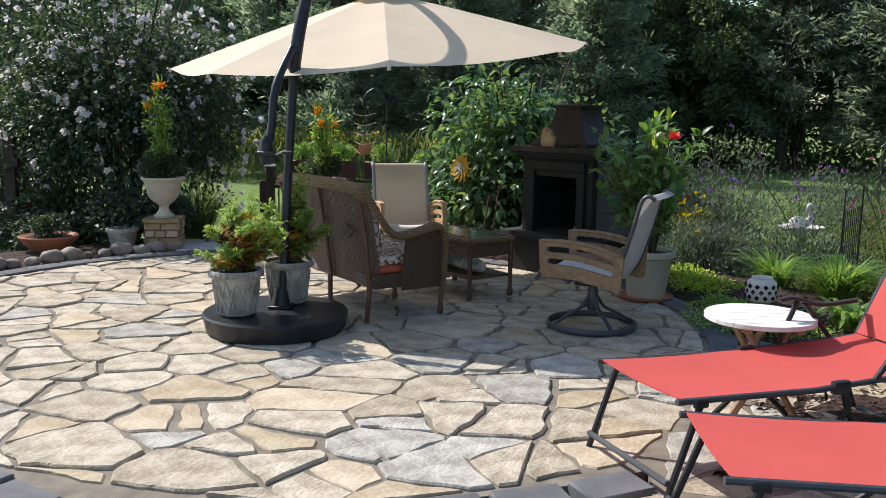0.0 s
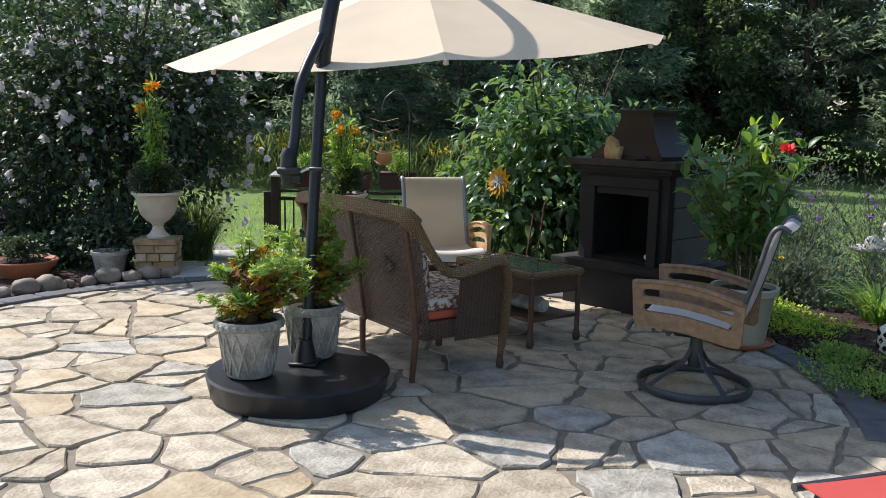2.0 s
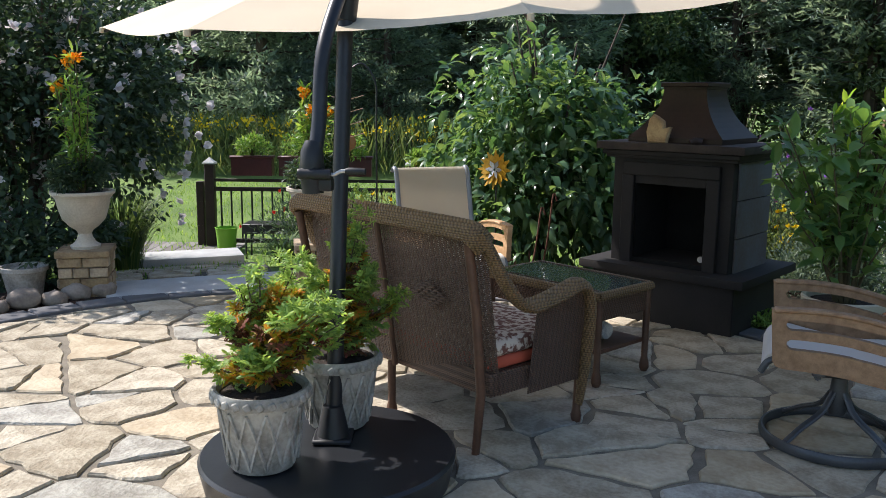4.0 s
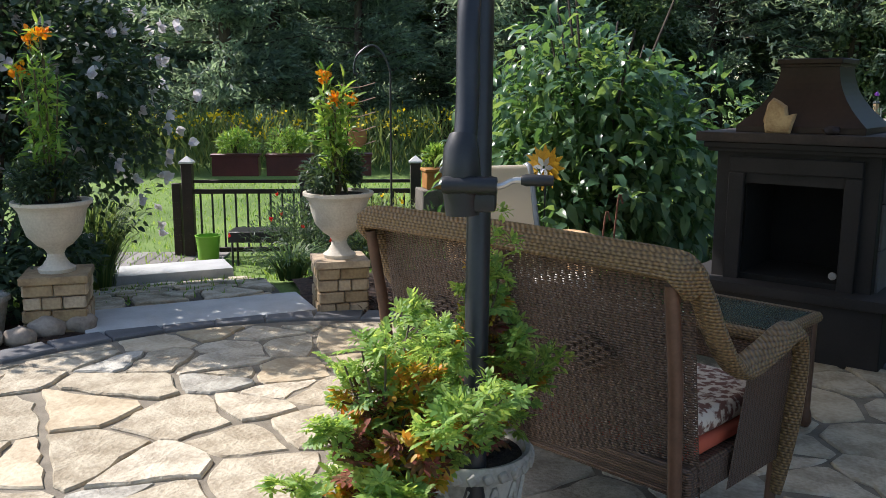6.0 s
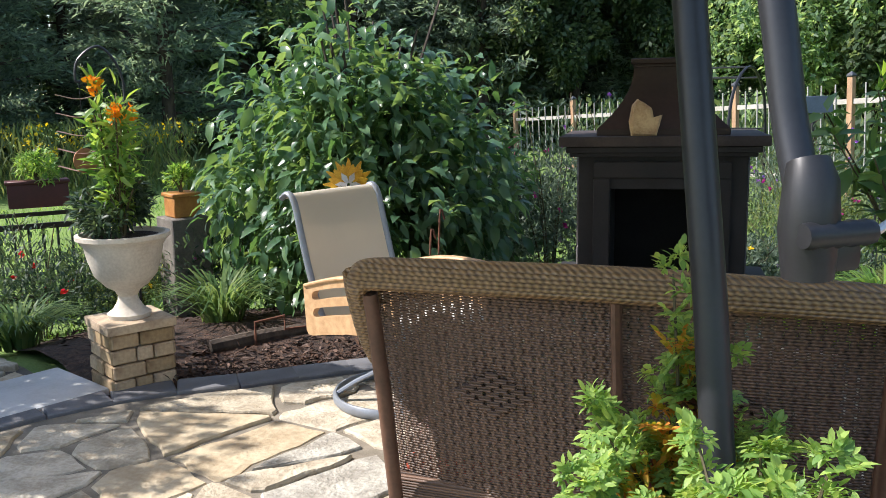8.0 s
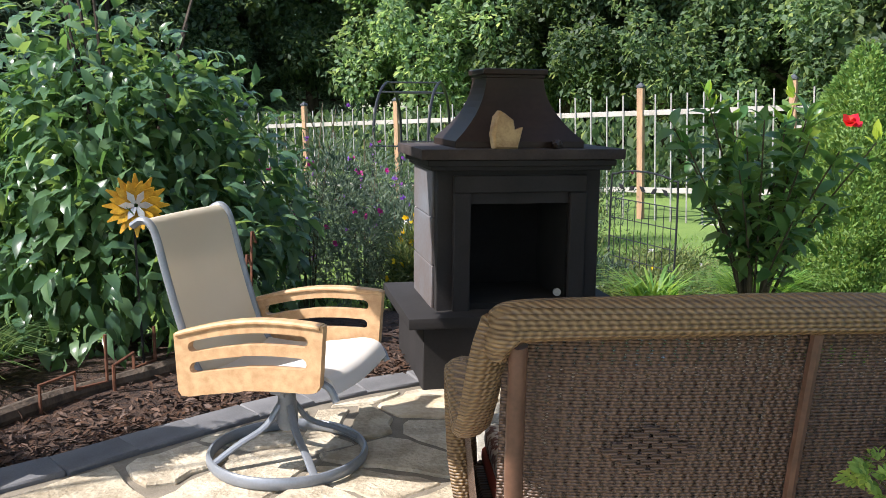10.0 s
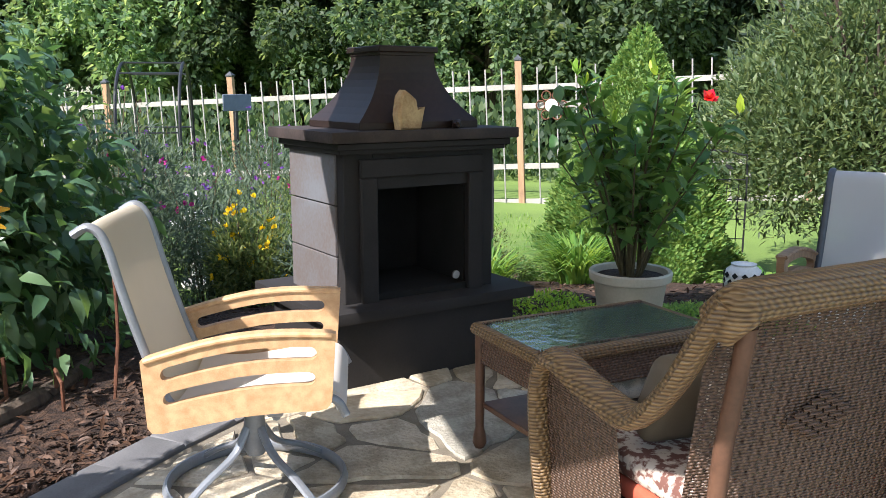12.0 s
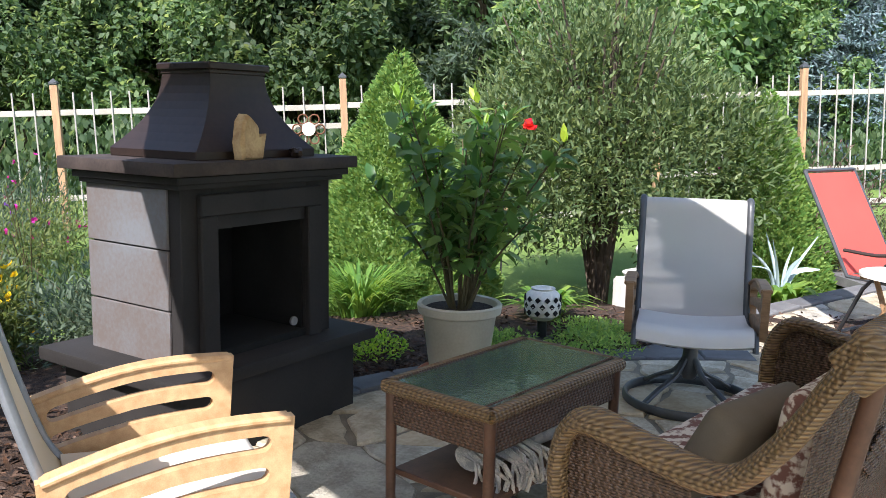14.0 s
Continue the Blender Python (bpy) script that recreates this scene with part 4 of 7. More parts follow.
def swivel_chair(x, y, rz, sling, steel, wood, label):
    c = thing("swivel_chair", x, y, 0, rz, label, "chair", "chairs round the table")
    bm = bmesh.new()
    sweep(bm, [(0.297 * math.cos(a), 0.297 * math.sin(a), 0.024) for a in (2 * math.pi * k / 48 for k in range(48))], 0.013, 10, closed=True, flat=1.8)
    part("base_ring", bm, steel, c)
    for k in range(4):
        a = math.pi / 4 + k * math.pi / 2
        bm = bmesh.new()
        sweep(bm, smooth_path([(0.29 * math.cos(a), 0.29 * math.sin(a), 0.03), (0.2 * math.cos(a), 0.2 * math.sin(a), 0.085), (0.09 * math.cos(a), 0.09 * math.sin(a), 0.14), (0.03 * math.cos(a), 0.03 * math.sin(a), 0.22)], 10), 0.016, 8, flat=0.7)
        part("base_leg", bm, steel, c)
    bm = bmesh.new()
    lathe(bm, [(0.03, 0.12), (0.042, 0.15), (0.036, 0.23), (0.03, 0.30)], 18)
    part("swivel_post", bm, steel, c)
    bm = bmesh.new()
    cuboid(bm, 0.17, 0.22, 0.045, at(0, 0, 0.318), 0.01)
    part("rocker_plate", bm, BLACK_IRON, c)
    bp = smooth_path([(0, -0.17, 0.345), (0, -0.235, 0.44), (0, -0.29, 0.60), (0, -0.335, 0.76), (0, -0.362, 0.87), (0, -0.385, 0.925), (0, -0.42, 0.945), (0, -0.462, 0.922)], 26)
    w = 0.252
    bm = bmesh.new()
    rows = []
    for q in bp:
        rows.append([(-w + 2 * w * i / 10, q.y - 0.012 * (1 - ((i - 5) / 5) ** 2), q.z) for i in range(11)])
    sheet(bm, rows, 0.006)
    part("back_sling", bm, sling, c)
    for sx in (-1, 1):
        bm = bmesh.new()
        sweep(bm, [(sx * (w + 0.010), q.y, q.z) for q in bp], 0.017, 10, flat=0.8)
        part("back_tube", bm, steel, c)
    sp = smooth_path([(0, -0.20, 0.385), (0, -0.05, 0.378), (0, 0.12, 0.40), (0, 0.22, 0.418), (0, 0.285, 0.405), (0, 0.315, 0.355)], 18)
    bm = bmesh.new()
    sheet(bm, [[(-w + 2 * w * i / 10, q.y, q.z + 0.016 - 0.02 * (1 - ((i - 5) / 5) ** 2)) for i in range(11)] for q in sp], 0.03)
    part("seat", bm, SEAT_FAB, c, "white padded sling seat")
    bm = bmesh.new()
    for sx in (-1, 1):
        sweep(bm, [(sx * (w + 0.008), q.y, q.z - 0.01) for q in sp], 0.014, 8)
    sweep(bm, [(-w, 0.10, 0.345), (w, 0.10, 0.345)], 0.014, 8)
    sweep(bm, [(-w, -0.12, 0.345), (w, -0.12, 0.345)], 0.014, 8)
    part("seat_frame", bm, steel, c)
    for sx in (-1, 1):
        bm = bmesh.new()
        arm_panel(bm, sx * 0.29, 0.034)
        part("arm_panel", bm, wood, c, "slotted curved wooden arm")
        bm = bmesh.new()
        board(bm, [Vector((sx * 0.29, q.x, q.y - 0.006)) for q in (arm_point(0.02 + 0.96 * i / 14, 1.0) for i in range(15))], 0.018, 0.052)
        part("arm_rest", bm, wood, c)
        bm = bmesh.new()
        cuboid(bm, 0.04, 0.05, 0.03, at(sx * 0.272, 0.10, 0.372), 0.006)
        part("arm_bracket", bm, steel, c)
        bm = bmesh.new()
        cuboid(bm, 0.04, 0.05, 0.03, at(sx * 0.272, -0.13, 0.362), 0.006)
        part("arm_bracket", bm, steel, c)
    return c


swivel_chair(-0.622, 8.85, -160, SLING, STEEL, TEAK, "cream sling swivel chair with golden teak arms")
swivel_chair(0.97, 6.67, 68, SLING_B, STEEL_DK, TEAK_DK, "pale grey sling swivel chair with dark teak arms")


# ---- cantilever umbrella ----
def umbrella():
    u = thing("cantilever_umbrella", -1.14, 6.27, 0, 0, "cream canvas cantilever umbrella on a black weighted base", "umbrella")

    def loc(x, y, z):
        return (x + 1.14, y - 6.27, z)

    bm = bmesh.new()
    lathe(bm, [(0.44, 0.0), (0.455, 0.01), (0.475, 0.10), (0.478, 0.118), (0.468, 0.13), (0.44, 0.128), (0.30, 0.122), (0.01, 0.124)], 56,
          None, lambda a, z: 1 - (0.016 if (math.degrees(a) % 45) < 7 and z < 0.11 else 0))
    part("base", bm, BASE_PLASTIC, u, "round black moulded plastic base tank")
    foot = loc(-1.134, 6.37, 0.12)
    bm = bmesh.new()
    cuboid(bm, 0.15, 0.15, 0.02, at(foot[0], foot[1], 0.135), 0.006)
    lathe(bm, [(0.065, 0.14), (0.06, 0.16), (0.045, 0.23), (0.038, 0.26)], 20, at(foot[0], foot[1], 0))
    part("foot_socket", bm, BLACK_IRON, u)
    bm = bmesh.new()
    sweep(bm, [foot, loc(-1.113, 6.49, 1.0), loc(-1.092, 6.62, 1.78)], 0.031, 16)
    part("pole", bm, POLE_GREY, u)
    joint = loc(-1.092, 6.62, 1.77)
    bm = bmesh.new()
    lathe(bm, [(0.036, -0.06), (0.046, -0.05), (0.046, 0.05), (0.036, 0.06)], 16, at(*joint, 0, 8))
    part("pivot_collar", bm, BLACK_IRON, u)
    arm = smooth_path([joint, loc(-1.05, 6.66, 2.05), loc(-0.99, 6.80, 2.42), loc(-0.92, 7.12, 2.72), loc(-0.83, 7.58, 2.84), loc(-0.75, 7.98, 2.70), loc(-0.74, 8.10, 2.54)], 30)
    bm = bmesh.new()
    sweep(bm, arm, [0.045 - 0.012 * i / 30 for i in range(31)], 14)
    part("arm", bm, POLE_GREY, u)
    ck = loc(-1.18, 6.235, 1.18)
    bm = bmesh.new()
    sweep(bm, smooth_path([ck, loc(-1.162, 6.295, 1.33), loc(-1.15, 6.37, 1.6), loc(-1.095, 6.59, 1.86)], 14), 0.027, 14)
    part("strut", bm, POLE_GREY, u)
    bm = bmesh.new()
    sweep(bm, [(ck[0] + 0.004, ck[1] + 0.01, 1.27), (ck[0], ck[1], 1.24), (ck[0], ck[1], 1.17), (ck[0] + 0.003, ck[1], 1.095)], [0.031, 0.04, 0.045, 0.038], 16)
    cuboid(bm, 0.075, 0.045, 0.05, at(ck[0] + 0.04, ck[1] - 0.012, 1.128, 0, 0, -12), 0.014, 2)
    crank = part("crank_box", bm, BLACK_IRON, u)
    ax = Vector((0.978, -0.208, 0.0))
    hub0 = Vector((ck[0], ck[1] - 0.035, 1.165))
    bm = bmesh.new()
    ridges = [hub0 + ax * (-0.045 + 0.012 * i) for i in range(11)]
    sweep(bm, ridges, [0.021 if i % 2 else 0.0185 for i in range(11)], 14)
    part("crank_drum", bm, BLACK_IRON, crank, "ribbed black crank drum")
    bm = bmesh.new()
    rod = smooth_path([hub0 + ax * 0.07, hub0 + ax * 0.085, hub0 + ax * 0.11 + Vector((0, 0, 0.012)), hub0 + ax * 0.135 + Vector((0, 0, 0.013))], 8)
    sweep(bm, rod, 0.007, 8)
    part("crank_rod", bm, SILVER, crank, "bright steel crank rod")
    bm = bmesh.new()
    sweep(bm, [rod[-1] - ax * 0.008, rod[-1] + ax * 0.004, rod[-1] + ax * 0.04, rod[-1] + ax * 0.062], [0.010, 0.0135, 0.0125, 0.011], 12)
    part("crank_handle", bm, BLACK_IRON, crank)
    # canopy of eight panels, tilted a little
    C = Vector(loc(-0.74, 8.10, 0))
    R = 1.74

    def rim(a, r, z0):
        x, y = r * math.cos(a), r * math.sin(a)
        return Vector((C.x + x, C.y + y, z0 + 0.02 + 0.062 * x + 0.1157 * y))

    apex = 2.40
    canopy = None
    for k in range(8):
        a0, a1 = radians(281 + 45 * k), radians(281 + 45 * (k + 1))
        bm = bmesh.new()
        rows = []
        for i in range(9):
            t = 0.06 + 0.94 * i / 8
            z = apex - 0.51 * t ** 1.06
            p0, p1 = rim(a0, R * t, z), rim(a1, R * t, z)
            rows.append([p0.lerp(p1, j / 6) - Vector((0, 0, 0.035 * t * math.sin(math.pi * j / 6))) for j in range(7)])
        sheet(bm, rows)
        part("canopy_panel", bm, CANVAS, u)
        bm = bmesh.new()
        sweep(bm, [rim(a0, 0.08, apex - 0.045), rim(a0, R * 0.5, apex - 0.285), rim(a0, R * 0.995, apex - 0.532)], 0.009, 6)
        rib = part("rib", bm, POLE_GREY, u)
        bm = bmesh.new()
        lathe(bm, [(0.004, -0.015), (0.014, -0.012), (0.014, 0.012), (0.004, 0.015)], 8, Matrix.Translation(rim(a0, R, apex - 0.525)))
        part("rib_tip", bm, CANVAS, rib)
    bm = bmesh.new()
    rows = []
    for i in range(3):
        t = 0.015 + 0.15 * i / 2
        rows.append([rim(radians(281 + 45 * j), R * t, apex + 0.06 - 0.45 * t) for j in range(9)])
    sheet(bm, rows)
    part("vent_cap", bm, CANVAS, u)
    bm = bmesh.new()
    sweep(bm, [(C.x, C.y, apex - 0.25), (C.x, C.y, apex + 0.2)], 0.03, 12)
    part("hub", bm, BLACK_IRON, u)


umbrella()


# ---- pots on the umbrella base ----
def geranium(x, y, seed, label, lean=(0, 0), tall=0.0):
    g3 = np.random.default_rng(seed)
    pot = thing("lattice_pot", x, y, 0.13, seed * 30, label, "plant pot", "lattice pots on the umbrella base")
    bm = bmesh.new()
    lathe(bm, [(0.112, 0.0), (0.118, 0.01), (0.150, 0.24), (0.152, 0.245), (0.17, 0.25), (0.174, 0.285), (0.168, 0.295), (0.155, 0.292), (0.148, 0.262), (0.01, 0.258)], 32)
    body = part("pot_body", bm, POT_GREY, pot)
    bm = bmesh.new()
    for k in range(14):
        for d in (-1, 1):
            pts = []
            for i in range(7):
                z = 0.02 + 0.21 * i / 6
                a = 2 * math.pi * k / 14 + d * 0.45 * i / 6
                r = 0.119 + 0.031 * z / 0.24 + 0.002
                pts.append((r * math.cos(a), r * math.sin(a), z))
            sweep(bm, pts, 0.007, 5)
    part("lattice_relief", bm, POT_GREY, body)
    bm = bmesh.new()
    for k in range(26):
        a = 2 * math.pi * k / 26
        cuboid(bm, 0.012, 0.028, 0.03, at(0.173 * math.cos(a), 0.173 * math.sin(a), 0.268, 25, 0, math.degrees(a)), 0.005)
    part("rope_rim", bm, POT_GREY, body)
    bm = bmesh.new()
    lathe(bm, [(0.01, 0.262), (0.147, 0.262), (0.145, 0.272), (0.01, 0.276)], 24)
    part("soil", bm, SOIL, pot)
    plant = thing("geranium_plant", x, y, 0.40, 0, "bushy scented geranium with yellowing lower leaves", "plant", "geraniums in pots")
    bm = bmesh.new()
    tips, olds = [], []
    for k in range(34):
        a = g3.uniform(0, 6.28)
        r = g3.uniform(0.04, 0.26)
        h = g3.uniform(0.08, 0.42) * (1.3 - r * 2)
        if tall and k < 3:
            r, h = 0.05, tall * (1 - 0.15 * k)
        e = Vector((r * math.cos(a) + lean[0] * h, r * math.sin(a) + lean[1] * h, h))
        mid = Vector((e.x * 0.35, e.y * 0.35, h * 0.55))
        pts = smooth_path([(0.03 * math.cos(a), 0.03 * math.sin(a), 0), mid, e], 7)
        bm = bmesh.new()
        sweep(bm, pts, [0.006 - 0.0005 * i for i in range(8)], 5)
        part("stem", bm, TWIG, plant)
        for j, p in enumerate(pts):
            if j > 1:
                (olds if (j < 6 and g3.random() < 0.7) else tips).append((p, (p - Vector((0, 0, -0.05))).normalized()))

    def palmate(src, per, mt, nm, size):
        P, D, U = [], [], []
        for p, d in src:
            for _ in range(per):
                o = Vector(g3.normal(size=3)).normalized()
                o = (o + d * 0.6 + Vector((0, 0, 0.15))).normalized()
                root = p + o * g3.uniform(0.015, 0.05)
                nrm = (Vector((0, 0, 1)) + Vector(g3.normal(size=3)) * 0.35 + o * 0.4).normalized()
                s1 = o.cross(nrm).normalized()
                for ang in (-100, -50, 0, 50, 100):
                    dd = o * math.cos(radians(ang)) + s1 * math.sin(radians(ang))
                    dn = s1 * math.cos(radians(ang)) - o * math.sin(radians(ang))
                    P.append(root)
                    D.append(dd)
                    U.append(nrm)
                    for sg in (-1, 1):
                        for along, turn in ((0.35, 1.0), (0.7, 0.6)):
                            P.append(root + dd * size * along)
                            D.append((dd + dn * sg * turn).normalized())
                            U.append(nrm)
        me = leaf_mesh(nm, np.array(P), np.array(D), np.array(U), size * 0.8, size * 0.36, 0.2, 0.15)
        link_mesh(nm, me, mt, plant)

    palmate(tips, 4, LEAF_GER, "leaves", 0.028)
    palmate(olds[: len(olds) * 2 // 3], 4, LEAF_OLD, "yellow_leaves", 0.028)
    palmate(olds[len(olds) // 2:], 3, LEAF_BROWN, "withered_leaves", 0.03)


geranium(-1.36, 6.13, 1, "whitewashed pot with a lattice relief holding a geranium", (0.22, 0.12))
geranium(-1.13, 6.53, 2, "whitewashed lattice pot behind the umbrella pole", (0.10, 0.08), 0.62)


# ---- urns on stone pedestals ----
def pedestal(x, y, rz, w, courses, label):
    p = thing("stone_pedestal", x, y, -0.02, rz, label, "pedestal", "stone pedestals by the steps")
    h = 0.0745
    top = h * courses
    bm = bmesh.new()
    cuboid(bm, w - 0.05, w - 0.05, top, at(0, 0, top / 2))
    part("core", bm, JOINT, p)
    q = random.Random(int(w * 1000))
    for k in range(courses):
        for side in range(4):
            n = 2 if (k + side) % 2 else 3
            cuts = sorted([0, 1] + [(i + 1) / n + q.uniform(-0.07, 0.07) for i in range(n - 1)])
            for c0, c1 in zip(cuts, cuts[1:]):
                bm = bmesh.new()
                cuboid(bm, (c1 - c0) * w - 0.006, 0.05, h - 0.006, None, 0.007)
                ob = part("ledge_stone", bm, LEDGE, p, smooth=False)
                ob.matrix_basis = at(0, 0, 0, 0, 0, 90 * side) @ at(((c0 + c1) / 2 - 0.5) * w, -w / 2 + 0.02 + q.uniform(-.006, .006), h * (k + 0.5))
    bm = bmesh.new()
    cuboid(bm, w + 0.03, w + 0.03, 0.045, at(0, 0, top + 0.0225), 0.008, 2)
    part("cap_stone", bm, LEDGE, p)


def urn(x, y, z, label):
    u = thing("garden_urn", x, y, z, 0, label, "urn", "urns on pedestals")
    bm = bmesh.new()
    lathe(bm, [(0.10, 0.0), (0.105, 0.02), (0.075, 0.04), (0.052, 0.075), (0.046, 0.10), (0.06, 0.125), (0.10, 0.15), (0.148, 0.20), (0.172, 0.27), (0.186, 0.335), (0.205, 0.36), (0.222, 0.372), (0.222, 0.39), (0.20, 0.392), (0.18, 0.37), (0.01, 0.365)], 40, Matrix.Diagonal((1, 1, 1.07, 1)))
    part("urn_body", bm, URNM, u)
    bm = bmesh.new()
    lathe(bm, [(0.01, 0.392), (0.18, 0.392), (0.17, 0.402), (0.01, 0.406)], 24)
    part("soil", bm, SOIL, u)


def spray(name, x, y, z, r, h, n, mt, size, width, seed, label, category, stems=14, flowers=(), group="", up=0.5, droop=0.3, lumps=10, kind="", taper=0.2, stem_mat=None, simple=False, rot=0, z0=0.0, thin=1.0):
    """A leafy plant: stems from one foot, lumps of leaves, and blossoms at the outside."""
    pl = thing(name, x, y, z, rot, label, category, group, kind)
    q = random.Random(seed)
    if stems:
        for k in range(stems):
            bm = bmesh.new()
            a, rr, hh = q.uniform(0, 6.28), r * q.uniform(0.15, 0.75), h * q.uniform(0.55, 0.95)
            sweep(bm, smooth_path([(0.04 * r * math.cos(a), 0.04 * r * math.sin(a), 0), (rr * 0.35 * math.cos(a), rr * 0.35 * math.sin(a), hh * 0.5), (rr * math.cos(a), rr * math.sin(a), hh)], 6),
                  [0.012 * thin * (h ** 0.6) * (1 - 0.12 * i) + 0.002 for i in range(7)], 5)
            part("limb" if stem_mat else "stem", bm, stem_mat or TWIG, pl)
    P, O = lumpy(n, r, h - z0, lumps, 0.42, 0.3, seed, z0, taper)
    D = unit(n) * 0.8 + O * 0.5 + np.array([0, 0, up])
    U = unit(n) * 0.6 + np.array([0, 0, 1.0])
    link_mesh("leaves", leaf_mesh("leaves", P, D, U, size, width, 0.25, droop, simple), mt, pl)
    for fm, fn, fs, top in flowers:
        P, O = lumpy(fn * 6, r * 1.07, h * 1.05 - z0, lumps, 0.45, 0.97, seed, z0, taper)
        keep = np.argsort(-(P[:, 2] * top + rng.uniform(0, 1, len(P)) * h))[:fn]
        P, O = P[keep], O[keep]
        k = 7
        PP = np.repeat(P, k, 0)
        DD = unit(len(PP)) + np.repeat(O, k, 0) * 0.7
        UU = unit(len(PP))
        link_mesh("blossoms", leaf_mesh("blossoms", PP, DD, UU, fs, fs * 0.75, 0.3, 0.1), fm, pl)
    return pl


def blades(name, x, y, z, r, h, n, mt, seed, label, category, width=0.018, arch=0.5, group="", kind=""):
    """A tussock of long arching leaves."""
    pl = thing(name, x, y, z, 0, label, category, group, kind)
    q = np.random.default_rng(seed)
    V, F = [], []
    for k in range(n):
        a = q.uniform(0, 6.28)
        d = np.array([math.cos(a), math.sin(a), 0])
        s = np.array([-math.sin(a), math.cos(a), 0])
        r0, hh, out = r * 0.3 * q.random(), h * q.uniform(0.6, 1.1), r * q.uniform(0.5, 1.2)
        b = len(V)
        for i in range(5):
            t = i / 4
            p = d * (r0 + out * t ** 1.7) + np.array([0, 0, hh * (t - arch * t ** 3.0 * 0.75)])
            w = width * (1 - t ** 2) * 0.5 + 0.0008
            V += [p - s * w, p + s * w]
        for i in range(4):
            F.append((b + 2 * i, b + 2 * i + 1, b + 2 * i + 3, b + 2 * i + 2))
    me = bpy.data.meshes.new("blades")
    me.from_pydata([tuple(v) for v in V], [], F)
    link_mesh("leaf_tuft", me, mt, pl)
    return pl


def marigold(x, y, z, h, seed, label):
    pl = spray("marigold_plant", x, y, z, 0.24, 0.32, 1500, LEAF_DARK, 0.055, 0.016, seed, label, "plant", 10, (), "plants in urns", 0.5, 0.4)
    q = np.random.default_rng(seed)
    P, D = [], []
    heads = []
    for k in range(9):
        a = q.uniform(0, 6.28)
        top = h * q.uniform(0.7, 1.0) if k else h
        e = Vector((0.16 * math.cos(a) * q.uniform(0.2, 1), 0.16 * math.sin(a) * q.uniform(0.2, 1), top))
        pts = smooth_path([(0, 0, 0), (e.x * 0.6, e.y * 0.6, top * 0.5), e], 10)
        bm = bmesh.new()
        sweep(bm, pts, 0.005, 5)
        part("tall_stem", bm, TWIG, pl)
        if k < 3:
            heads.append(e)
        for j in range(2, 11):
            for _ in range(7):
                o = q.normal(size=3)
                P.append(np.array(pts[j]) + o * 0.016)
                D.append(o / np.linalg.norm(o) + np.array([0, 0, 0.35]))
    P, D = np.array(P), np.array(D)
    link_mesh("stem_leaves", leaf_mesh("stem_leaves", P, D, unit(len(P)) + np.array([0, 0, 1]), 0.085, 0.02, 0.2, 0.3), GRASSY, pl)
    PP = np.repeat(np.array([tuple(e) for e in heads]), 46, 0) + q.normal(size=(46 * len(heads), 3)) * 0.018
    DD = unit(len(PP)) + np.array([0, 0, 0.3])
    link_mesh("blossoms", leaf_mesh("blossoms", PP, DD, unit(len(PP)), 0.03, 0.024, 0.2, 0.1), FL_ORANGE, pl)


pedestal(-3.27, 9.45, 12, 0.34, 4, "squat pedestal of tan ledge stone")
pedestal(-1.64, 9.80, 11, 0.31, 4, "squat pedestal of tan ledge stones with a flat cap")
urn(-3.27, 9.45, 0.323, "cast stone urn on a pedestal holding tall flowers")
urn(-1.64, 9.80, 0.323, "cast stone urn on a pedestal with orange marigolds")
marigold(-3.27, 9.45, 0.725, 0.95, 5, "tall marigold with dark leaves in an urn")
marigold(-1.64, 9.80, 0.725, 0.72, 6, "orange marigold rising above dark leaves in an urn")

# terracotta bowl, small pot, cobbles beside the first pedestal
bowl = thing("terracotta_bowl", -4.28, 8.98, 0.0, 0, "wide terracotta bowl with a small dark plant", "plant pot")
bm = bmesh.new()
lathe(bm, [(0.15, 0), (0.2, 0.05), (0.27, 0.13), (0.285, 0.16), (0.275, 0.17), (0.25, 0.15), (0.01, 0.14)], 32)
part("bowl_body", bm, TERRA, bowl)
bm = bmesh.new()
lathe(bm, [(0.01, 0.14), (0.25, 0.142), (0.2, 0.155), (0.01, 0.16)], 20)
part("soil", bm, SOIL, bowl)
spray("bowl_plant", -4.28, 8.98, 0.15, 0.17, 0.3, 500, LEAF_DARK, 0.05, 0.025, 8, "small dark leafy plant in the terracotta bowl", "plant", 6)
pot2 = thing("stone_pot", -3.66, 9.30, -0.02, 0, "small grey-brown pot half hidden among leaves", "plant pot")
bm = bmesh.new()
lathe(bm, [(0.11, 0), (0.13, 0.1), (0.15, 0.2), (0.165, 0.205), (0.165, 0.235), (0.145, 0.235), (0.14, 0.21), (0.01, 0.205)], 24)
part("pot_body", bm, POT_GREY, pot2)
q = random.Random(5)
for k in range(17):
    a = radians(126 + 3.1 * k) if k < 15 else radians(128 + k)
    rr = 3.26 + q.uniform(-0.04, 0.06)
    s = q.uniform(0.05, 0.095)
    rock("cobble", PX + rr * math.cos(a), PY + rr * math.sin(a), -0.03, s * 1.3, s, s * 0.85, COBBLE, "rounded river cobble edging the bed", k, q.uniform(0, 180), 0.18, "stone", "cobbles edging the bed")


